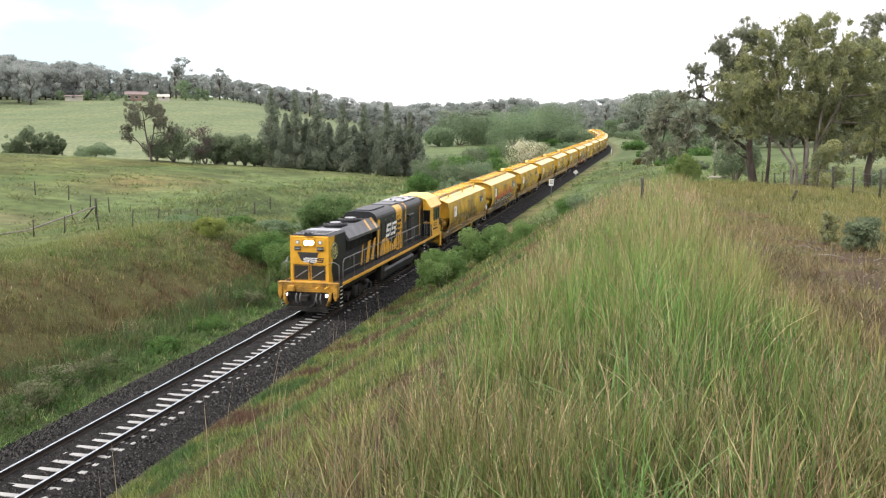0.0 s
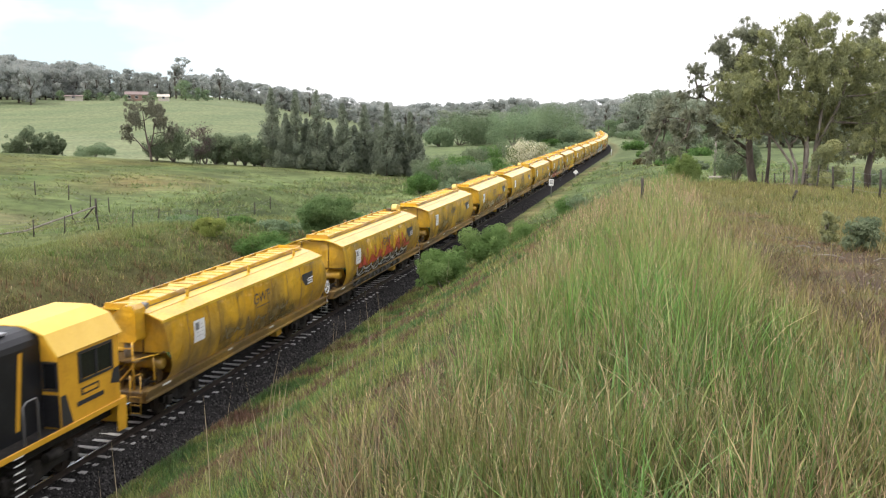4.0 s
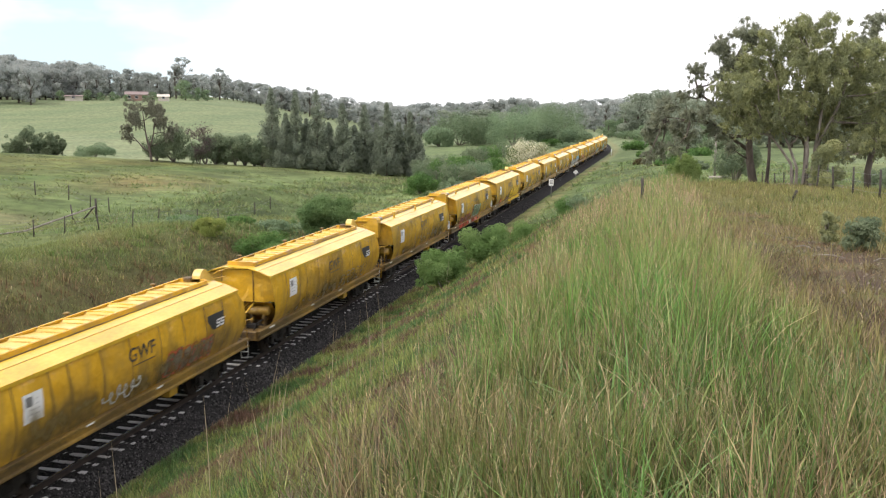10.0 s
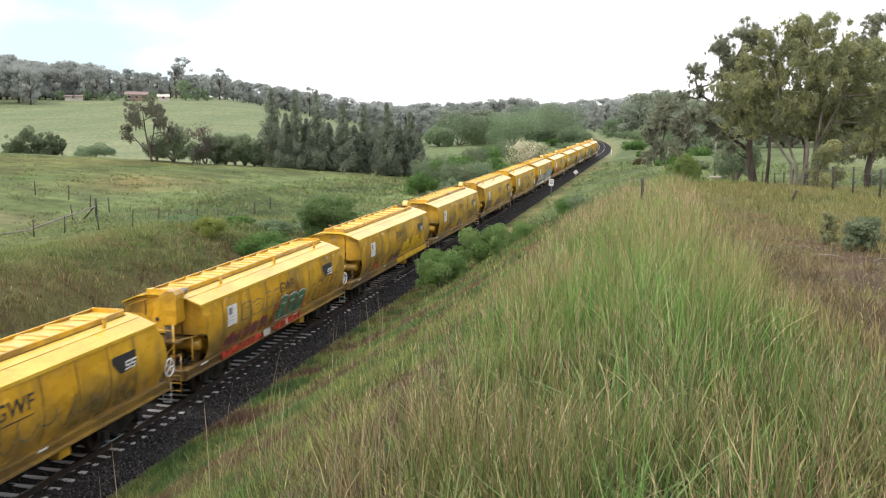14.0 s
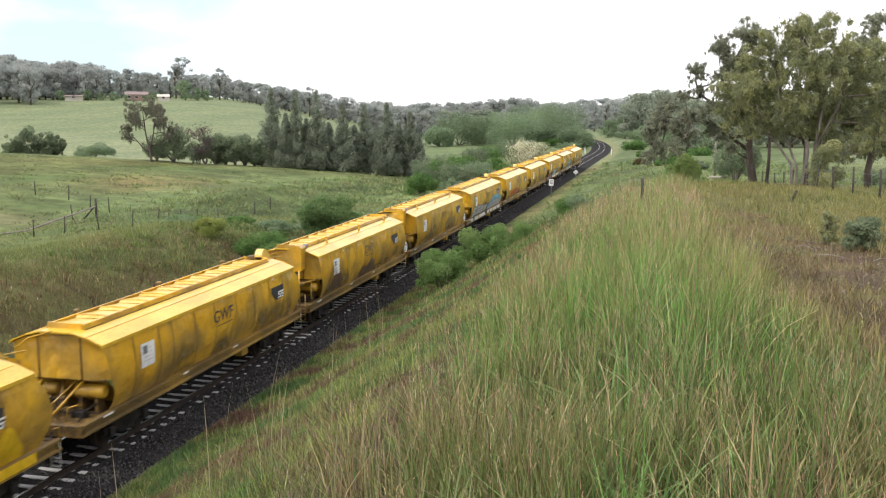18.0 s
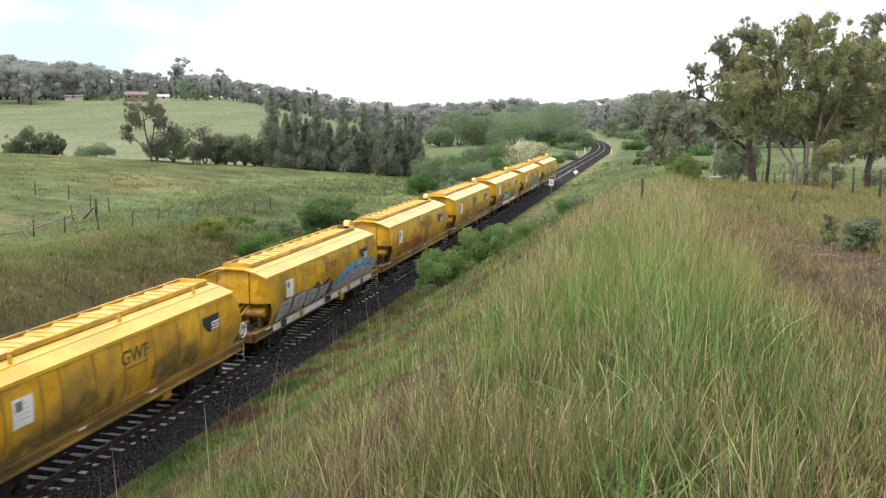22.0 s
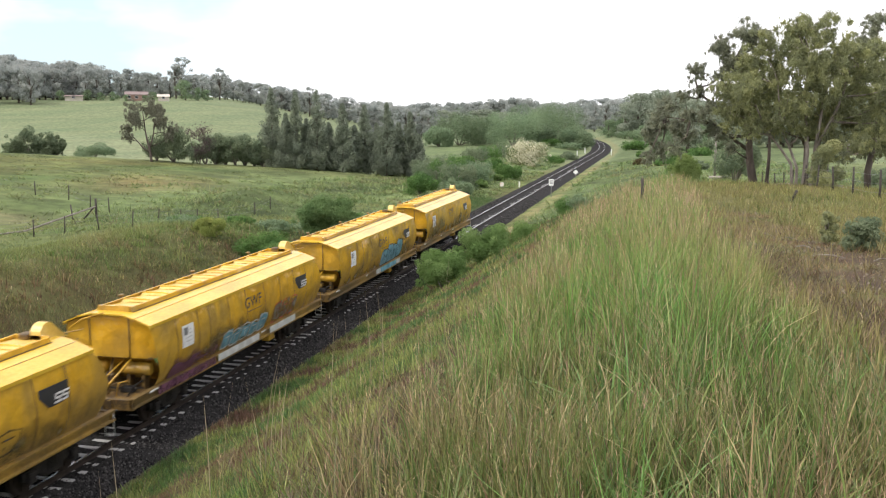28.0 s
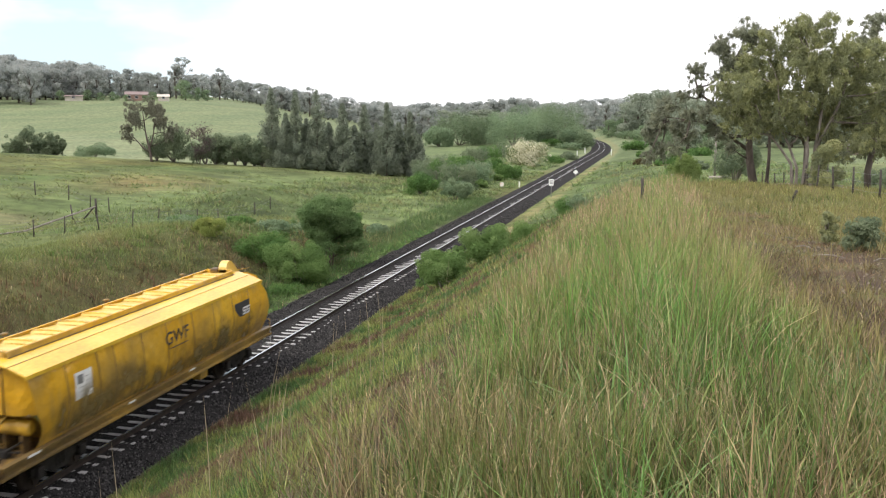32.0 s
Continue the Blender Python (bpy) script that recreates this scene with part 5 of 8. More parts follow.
        tube(bm, [(-0.49 + 0.98 * i / 8, y0 + 0.13 * st + 0.1 * (1 - ((-0.49 + 0.98 * i / 8) / 0.49) ** 2), 3.562) for i in range(9)], 0.034, 5)
        part("hatch_bar", bm, M_SIDE, w)
    part("trough_end", boxed(-0.53, 0.53, ya - 0.04, ya, 3.44, 3.64, 0.01), M_SIDE, w)
    part("trough_end", boxed(-0.53, 0.53, yb, yb + 0.04, 3.44, 3.62, 0.01), M_SIDE, w)
    # underframe
    for s in (-1, 1):
        bm = bmesh.new()
        prism(bm, [(s * 1.20, 0.86), (s * 1.33, 0.86), (s * 1.33, 0.91), (s * 1.25, 0.93), (s * 1.25, 1.09), (s * 1.34, 1.11), (s * 1.34, 1.18), (s * 1.18, 1.18)], "y", 0.0, 15.65)
        part("side_sill", bm, M_SILL, w)
        for y, ln in ((0.9, 0.5), (5.4, 0.35), (9.0, 0.4)):
            part("stencil_plate", boxed(s * 1.331 - 0.002, s * 1.331 + 0.012, y, y + ln, 1.115, 1.175), M_WHITE, w)
    for y in (0.0, 15.5):
        part("headstock", boxed(-1.3, 1.3, y, y + 0.15, 0.82, 1.16, 0.02), M_GRIMEYELLOW, w)
    part("centre_sill", boxed(-0.25, 0.25, 0.15, 15.5, 0.8, 1.1, 0.02), M_DARK, w)
    part("end_platform", boxed(-1.2, 1.2, 0.15, 3.1, 1.06, 1.12), M_GRIMEYELLOW, w)
    part("end_platform", boxed(-1.2, 1.2, 12.9, 15.5, 1.06, 1.12), M_GRIMEYELLOW, w)
    for y in (5.5, 7.8, 10.1):
        bm = bmesh.new()
        prism(bm, [(y - 0.75, 1.15), (y + 0.75, 1.15), (y + 0.35, 0.55), (y - 0.35, 0.55)], "x", -0.55, 0.55)
        part("discharge_hopper", bm, M_DARK, w)
        part("discharge_gate", boxed(-0.6, 0.62, y - 0.42, y + 0.42, 0.48, 0.55, 0.01), M_GRIMEYELLOW, w)
    part("gate_handle", boxed(0.9, 1.22, 10.0, 10.5, 0.55, 0.82, 0.03), M_SIDE, w)
    for y in (2.55, 13.15):
        make_bogie(w, y)
    make_coupler(w, 0.0, -1)
    make_coupler(w, 15.65, 1)
    # brake gear on the leading platform
    part("brake_reservoir", tubed([(0.25, 1.35, 1.72), (0.3, 1.35, 1.72), (1.12, 1.35, 1.72), (1.17, 1.35, 1.72)], [0.12, 0.2, 0.2, 0.12], 16), M_SIDE, w)
    part("brake_cylinder", tubed([(-0.75, 1.3, 1.75), (-0.7, 1.3, 1.75), (-0.3, 1.3, 1.75), (-0.27, 1.3, 1.75)], [0.1, 0.16, 0.16, 0.06], 14), M_SIDE, w)
    part("reservoir_bracket", boxed(0.4, 0.5, 1.2, 1.5, 1.12, 1.56), M_GRIMEYELLOW, w)
    part("reservoir_bracket", boxed(0.9, 1.0, 1.2, 1.5, 1.12, 1.56), M_GRIMEYELLOW, w)
    part("brace", tubed([(0.66, 1.2, 2.12), (0.05, 0.22, 1.13)], 0.04, 6), M_SIDE, w)
    part("brace", tubed([(-0.66, 1.2, 2.12), (-0.75, 0.22, 1.13)], 0.04, 6), M_SIDE, w)
    part("brace", tubed([(-0.1, 1.3, 2.0), (0.0, 0.8, 1.13)], 0.035, 6), M_GRIMEYELLOW, w)
    bm = bmesh.new()
    tube(bm, [(0.2, 0.5, 1.12), (0.22, 0.5, 1.35), (0.4, 0.6, 1.45), (0.7, 0.9, 1.42)], 0.025, 6)
    tube(bm, [(-0.3, 0.5, 1.12), (-0.3, 0.7, 1.5), (-0.2, 1.2, 1.6)], 0.025, 6)
    part("brake_pipe", bm, M_GRIMEYELLOW, w)
    part("valve", boxed(-0.15, 0.1, 0.95, 1.15, 1.3, 1.62, 0.04), M_GRIMEYELLOW, w)
    part("valve", boxed(-0.62, -0.4, 0.7, 0.9, 1.12, 1.42, 0.03), M_DARK, w)
    part("brake_lever", tubed([(0.55, 0.35, 1.12), (0.6, 0.42, 1.5), (0.85, 0.5, 1.58)], 0.022, 6), M_SIDE, w)
    part("brace", tubed([(0.35, 1.32, 2.05), (-0.35, 0.3, 1.14)], 0.03, 6), M_SIDE, w)
    part("pipe_run", tubed([(-1.1, 0.9, 1.2), (-0.5, 0.95, 1.28), (0.3, 0.8, 1.22), (1.1, 0.9, 1.25)], 0.03, 6), M_DARK, w)
    part("pipe_run", tubed([(0.9, 0.4, 1.12), (0.92, 0.6, 1.35), (0.95, 1.2, 1.4)], 0.025, 6), M_DARK, w)
    part("toolbox", boxed(0.45, 0.85, 0.72, 0.98, 1.12, 1.3, 0.02), M_DARK, w)
    part("brake_hose", tubed([(0.35, 0.0, 0.95), (0.38, -0.25, 0.8), (0.36, -0.42, 0.55), (0.3, -0.5, 0.62)], 0.03, 6), M_DARK, w)
    bm = bmesh.new()
    for x in (1.02, 1.3):
        tube(bm, [(x, 15.58, 1.1), (x, 15.6, 0.42)], 0.012, 5)
    for z in (0.44, 0.66, 0.88):
        tube(bm, [(1.02, 15.59, z), (1.3, 15.59, z)], 0.02, 5)
    part("step_iron", bm, M_WHITE, w)
    bm = bmesh.new()
    tube(bm, [(1.25, 15.66, 1.12), (1.25, 15.66, 1.45), (1.26, 15.4, 1.5)], 0.018, 5)
    part("grab_iron", bm, M_SIDE, w)
    part("grab_iron", tubed([(0.95, 15.66, 1.12), (0.95, 15.66, 1.45), (0.96, 15.4, 1.5)], 0.018, 5), M_SIDE, w)
    # painted panels on both sides
    for s in (-1, 1):
        bm = bmesh.new()
        side_patch(bm, 2.75, 3.5, lambda y: 2.02, lambda y: 2.74, 0.012, 0.2, 5, s)
        pl = part("data_placard", bm, M_WHITE, w, "white rectangular data panel")
        bm = bmesh.new()
        side_patch(bm, 2.85, 3.1, lambda y: 2.42, lambda y: 2.66, 0.017, 0.2, 2, s)
        for k in range(4):
            side_patch(bm, 3.17 if k < 2 else 2.9, 3.36, lambda y: 2.56 - 0.12 * k, lambda y: 2.572 - 0.12 * k, 0.017, 0.3, 1, s)
        part("placard_print", bm, M_STEEL, pl)
        bm = bmesh.new()
        side_patch(bm, 12.2, 13.4, lambda y: max(2.17, min(2.68, 2.5 - (y - 12.2) * 0.9)) if y < 12.92 else 2.17 + max(0, y - 12.92) * 0.1, lambda y: 2.70, 0.012, 0.1, 4, s)
        lg = part("logo_panel", bm, M_INK, w, "black pennant-shaped panel with white marks")
        for c in (12.78, 13.08):
            bm = bmesh.new()
            for zz in (2.24, 2.345, 2.45):
                side_ribbon(bm, [(c + (zz - 2.2) * 0.3, zz), (c + 0.26 + (zz - 2.2) * 0.3, zz)], 0.055, 0.018, s)
            side_ribbon(bm, [(c + 0.06, 2.345), (c + 0.08, 2.45)], 0.06, 0.02, s)
            side_ribbon(bm, [(c + 0.24, 2.24), (c + 0.26, 2.345)], 0.06, 0.02, s)
            part("logo_mark", bm, M_WHITE, lg)
        side_words("class_letters", w, M_STENCIL, "GWF", 7.35, 2.36, 0.4, 1.5, 0.012, 0.04, s, bold=0.008)
        bm = bmesh.new()
        side_ribbon(bm, [(7.6, 2.22), (8.8, 2.22)], 0.03, 0.012, s)
        part("painted_mark", bm, M_INK, w)
    if kind == "a":
        bm = bmesh.new()
        arc = [(14.0 + 0.0, 3.5), (14.0, 3.72)] + [(14.32 - 0.32 * math.cos(t), 3.66 + 0.25 * math.sin(t)) for t in [0.3 + 0.25 * k for k in range(8)]] + [(15.05, 3.42), (15.2, 3.34), (14.8, 3.4)]
        prism(bm, arc, "x", 0.0, 0.3)
        part("hatch_drive_hood", bm, M_HATCH, w, "pale rounded hood over the hatch gear")
        part("hatch_gear", boxed(-0.32, -0.02, 13.9, 14.25, 3.5, 3.66, 0.03), M_GRIMEYELLOW, w)
        part("roof_rod", tubed([(0.2, 14.9, 3.45), (0.55, 15.5, 3.47)], 0.018, 5), M_SIDE, w)
        for y in (3.2, 8.0, 12.9):
            bm = bmesh.new()
            tube(bm, [(-0.9, y, 3.3), (-0.9, y, 3.56)], 0.05, 8)
            tube(bm, [(-0.9, y, 3.55), (-0.9, y, 3.6)], [0.11, 0.07], 10)
            part("roof_vent", bm, M_SILL, w)
        part("grab_rail", tubed([(-1.0, 0.5, 3.05), (-0.6, 0.55, 3.35), (0.0, 0.75, 3.52)], 0.02, 5), M_SIDE, w)
    else:
        # hatch motor cabinet, walkway and ladder at the leading end
        bm = bmesh.new()
        prism(bm, [(0.0, 2.56), (0.76, 2.56), (0.82, 2.64), (0.82, 3.56), (0.72, 3.68), (0.46, 3.68), (0.0, 3.34)], "y", 0.36, 0.94)
        part("hatch_motor_cabinet", bm, M_SIDE, w)
        part("cabinet_port", tubed([(0.14, 0.355, 2.74), (0.14, 0.34, 2.74)], 0.07, 12), M_INK, w)
        part("motor", tubed([(0.4, 0.62, 2.06), (0.4, 0.62, 2.57)], 0.13, 12), M_STEEL, w)
        part("motor_cap", tubed([(0.66, 1.05, 3.6), (0.84, 1.05, 3.56)], 0.1, 12), M_STEEL, w)
        part("walkway", boxed(-0.8, 0.95, 0.15, 1.2, 2.0, 2.05), M_GRIMEYELLOW, w)
        for x, y in ((0.02, 0.2), (0.78, 0.2), (1.0, 1.0), (-0.75, 0.2)):
            part("upright", tubed([(x, y, 1.12), (x, y, 2.62 if 0 < x < 0.9 else 2.05)], 0.035, 6), M_SIDE, w)
        part("handrail", tubed([(0.02, 0.2, 2.42), (0.78, 0.2, 2.42)], 0.02, 6), M_SIDE, w)
        part("handrail", tubed([(0.78, 0.2, 2.06), (1.2, 0.95, 2.1)], 0.03, 6), M_SIDE, w)
        part("handrail", tubed([(-0.8, 1.0, 2.4), (-1.2, 0.9, 3.05), (-0.5, 0.85, 3.3)], 0.02, 6), M_SIDE, w)
        bm = bmesh.new()
        for x in (0.75, 1.1):
            tube(bm, [(x, 0.05, 1.65), (x, 0.02, 1.1), (x, -0.02, 0.45)], 0.018, 5)
        for z in (0.5, 0.75, 1.0):
            tube(bm, [(0.75, 0.0, z), (1.1, 0.0, z)], 0.018, 5)
        part("ladder", bm, M_SIDE, w)
        for y in (3.6, 8.4, 12.9):
            bm = bmesh.new()
            tube(bm, [(0.82, y, 3.36), (0.82, y, 3.68)], 0.05, 8)
            tube(bm, [(0.82, y, 3.66), (0.82, y, 3.7)], 0.09, 8)
            part("roof_post", bm, M_ROOF, w)
        bm = bmesh.new()
        c = Vector((1.36, 15.45, 1.6))
        ring = [c + Vector((0.0, 0.27 * math.cos(t), 0.27 * math.sin(t))) for t in [k * math.pi / 10 for k in range(21)]]
        tube(bm, ring, 0.028, 6, False)
        for k in range(5):
            t = k * 2 * math.pi / 5
            tube(bm, [c, c + Vector((0, 0.27 * math.cos(t), 0.27 * math.sin(t)))], 0.02, 5)
        part("handbrake_wheel", bm, M_WHITE, w)
        part("handbrake_post", boxed(1.2, 1.31, 15.4, 15.5, 1.12, 1.8, 0.02), M_SIDE, w)
    return w


def paint(name, color, cover=0.62, scale=2.2, soft=False):
    """Sprayed paint, thin and blotchy, with the coat below showing through."""
    ma = bpy.data.materials.new(name)
    ma.use_nodes = True
    n, l = ma.node_tree.nodes, ma.node_tree.links
    b = n["Principled BSDF"]
    b.inputs["Base Color"].default_value = (*color, 1)
    b.inputs["Roughness"].default_value = 0.45
    co = n.new("ShaderNodeTexCoord")
    t = n.new("ShaderNodeTexNoise")
    t.inputs["Scale"].default_value, t.inputs["Detail"].default_value = scale, 5
    l.new(co.outputs["Object"], t.inputs["Vector"])
    r = n.new("ShaderNodeMapRange")
    r.inputs["From Min"].default_value, r.inputs["From Max"].default_value = 0.30, 0.62
    r.inputs["To Min"].default_value, r.inputs["To Max"].default_value = 1.0, 1.0 - cover if cover < 1 else 0.85
    l.new(t.outputs["Fac"], r.inputs["Value"])
    mx = n.new("ShaderNodeMixShader")
    tr = n.new("ShaderNodeBsdfTransparent")
    fac = r.outputs["Result"]
    if soft:
        fade = n.new("ShaderNodeAttribute")
        fade.attribute_name = "fade"
        mu = n.new("ShaderNodeMath")
        mu.operation = "MULTIPLY"
        l.new(fade.outputs["Fac"], mu.inputs[0])
        l.new(fac, mu.inputs[1])
        fac = mu.outputs[0]
    l.new(fac, mx.inputs["Fac"])
    l.new(tr.outputs[0], mx.inputs[1])
    l.new(b.outputs[0], mx.inputs[2])
    l.new(mx.outputs[0], n["Material Output"].inputs["Surface"])
    return ma


P_RED, P_DARK, P_WHITE = paint("red_spray", (0.55, 0.06, 0.035), 0.75), paint("black_spray", (0.05, 0.05, 0.05), 0.6), paint("white_spray", (0.62, 0.63, 0.6), 0.3)
P_REDLINE = paint("solid_red_spray", (0.5, 0.055, 0.03), 0.2)
P_SILVER, P_BLUE, P_SKY = paint("silver_spray", (0.42, 0.42, 0.43), 0.3), paint("blue_spray", (0.05, 0.22, 0.55), 0.5), paint("sky_blue_spray", (0.16, 0.40, 0.50), 0.45)
P_GREEN, P_PURPLE, P_BROWN = paint("green_spray", (0.05, 0.20, 0.11), 0.4), paint("purple_spray", (0.15, 0.06, 0.10), 0.6), paint("brown_primer", (0.13, 0.08, 0.05), 0.25)
P_YELLOW, P_GREYWASH = paint("fresh_yellow_patch", (0.78, 0.5, 0.02), 0.3), paint("grey_wash", (0.2, 0.18, 0.13), 0.7, 3.0)
P_SMEAR, P_REDMIST, P_PLUM = paint("grime_smear", (0.22, 0.16, 0.06), 0.9, 1.6, True), paint("red_mist", (0.55, 0.06, 0.035), 0.5, 2.0, True), paint("plum_mist", (0.15, 0.06, 0.10), 0.4, 2.0, True)


def wob(seed, amp, size):
    r = random.Random(seed)
    ph = [(r.uniform(0, 6.28), r.uniform(0.6, 2.2), r.uniform(0.3, 1)) for _ in range(5)]
    return lambda y: amp * sum(a * math.sin(y * q * 6.283 / size + p) for p, q, a in ph) / 2


def graffiti_band(w, mat, y0, y1, z0, z1, seed, amp=0.15, size=1.5, label=""):
    f = wob(seed, amp, size)
    bm = bmesh.new()

    def high(y):
        e = min((y - y0) / 0.5, (y1 - y) / 0.5, 1.0)
        return max(z0 + 0.04, z0 + (z1 - z0 + f(y)) * math.sqrt(max(e, 0.02)))
    soft = mat in (P_SMEAR, P_REDMIST, P_PLUM)
    side_patch(bm, y0, y1, lambda y: z0, lambda y: min(3.05, high(y)), 0.018 if not soft else 0.014, 0.08, 6)
    ob = part("graffiti" if mat != P_SMEAR else "grime", bm, mat, w, label)
    if soft:
        n = len(ob.data.vertices)
        a = ob.data.attributes.new("fade", "FLOAT", "POINT")
        cols = n // 7
        vals = [min(1.0, (6 - k) / 3.0, i / 4.0, (cols - 1 - i) / 4.0) for i in range(cols) for k in range(7)]
        a.data.foreach_set("value", np.array(vals, np.float32))


def graffiti_letters(w, fill, edge, y0, y1, z0, z1, count, seed, slant=0.2):
    """Blocky tag letters: each a leaning irregular block with a dark edge and a slot."""
    r = random.Random(seed)
    pitch = (y1 - y0) / count
    for k in range(count):
        a = y0 + k * pitch
        t, lo = z1 - r.uniform(0, 0.2) * (z1 - z0), z0 + r.uniform(0, 0.05)
        wd = pitch * r.uniform(0.78, 0.95)
        if fill is not None:
          bm = bmesh.new()
          side_patch(bm, a, a + wd, lambda y: lo + 0.06 * math.sin(y * 5 + k), lambda y: t + 0.07 * math.sin(y * 4.3 + k * 2), 0.024, 0.1, 6)
          for v in bm.verts:
            v.co.y += (v.co.z - z0) * slant
          part("graffiti", bm, fill, w)
        bm = bmesh.new()
        loop = [(a, lo), (a + 0.02, t), (a + wd * 0.5, t + 0.05), (a + wd, t - 0.04), (a + wd, lo + 0.03), (a + wd * 0.5, lo - 0.03), (a, lo)]
        side_ribbon(bm, [(y + (z - z0) * slant, z) for y, z in loop], 0.055, 0.03)
        m1, m2 = r.uniform(0.3, 0.7), r.uniform(0.35, 0.65)
        side_ribbon(bm, [(a + wd * m1 + (z - z0) * slant, z) for z in (lo + 0.1, lo + (t - lo) * m2)], 0.05, 0.03)
        side_ribbon(bm, [(a + wd * q + (lo + (t - lo) * 0.7 - z0) * slant, lo + (t - lo) * 0.7) for q in (0.25, 0.75)], 0.045, 0.03)
        part("graffiti", bm, edge, w)


def graffiti_scrawl(w, mat, y0, y1, z0, z1, seed, loops=10, width=0.035):
    r = random.Random(seed)
    pts, n = [], loops * 8
    ph = r.uniform(0, 6)
    for i in range(n + 1):
        f = i / n
        t = ph + f * loops * 6.283
        pts.append((y0 + (y1 - y0) * f + 0.16 * math.cos(t), z0 + (z1 - z0) * (0.5 + 0.42 * math.sin(t) * (0.6 + 0.4 * math.sin(f * 17 + ph)))))
    bm = bmesh.new()
    side_ribbon(bm, pts, width, 0.034)
    part("graffiti", bm, mat, w)


def graffiti_bubbles(w, fill, edge, letters):
    """Fat rounded letters with a dark outline and an inner stroke: (centre, half width, height, half height)."""
    for k, (c, r, z, h) in enumerate(letters):
        def half(y):
            return max(0.02, 1 - abs((y - c) / r) ** 3.2) ** 0.5 * h

        bm = bmesh.new()
        side_patch(bm, c - r, c + r, lambda y: max(1.23, z - half(y)), lambda y: z + half(y) * (1 + 0.12 * math.sin(y * 7)), 0.02 + 0.003 * k, 0.06, 6)
        part("graffiti", bm, fill, w)
        loop = []
        for j in range(33):
            t = j * 2 * math.pi / 32
            y = c + r * math.copysign(abs(math.cos(t)) ** 0.65, math.cos(t))
            loop.append((y, max(1.25, z + math.copysign(abs(math.sin(t)) ** 0.65, math.sin(t)) * h)))
        bm = bmesh.new()
        side_ribbon(bm, loop, 0.06, 0.032 + 0.003 * k)
        side_ribbon(bm, [(c - r * 0.3, z + h * 0.45), (c + 0.05, z + h * 0.1), (c + r * 0.25, z + h * 0.35)], 0.045, 0.034 + 0.003 * k)
        side_ribbon(bm, [(c - r * 0.2, z - h * 0.55), (c - r * 0.1, z - h * 0.1)], 0.045, 0.034 + 0.003 * k)
        part("graffiti", bm, edge, w)


def sill_paint(w, mat, spans):
    for a, b in spans:
        part("graffiti", boxed(1.343, 1.347, a, b, 0.93, 1.178), mat, w)


SPEED, LOCO_FROM, FIRST_WAGON, PITCH = 9.715, 41.5, 63.8, 16.6
TRAIN = []


def rail_pose(y):
    return pose(float(track_x(y)), y, 0, 0, 0, math.degrees(math.atan(max(y - CURVE_FROM, 0) / CURVE_RADIUS)))


def make_wagons():
    masters = {k: make_wagon(k) for k in "ab"}
    used = set()
    order = "b" + "aaaa" + "bb" + "aa" + "bb" + "aaaaaa"
    out = []
    for i, k in enumerate(order):
        w = masters[k] if k not in used else copy_thing(masters[k], Matrix.Identity(4))
        used.add(k)
        out.append(w)
    for i, w in enumerate(out):
        w.matrix_basis = rail_pose(FIRST_WAGON + PITCH * i)
        TRAIN.append((w, FIRST_WAGON + PITCH * i, 7.8))
    return out


wagons = make_wagons()


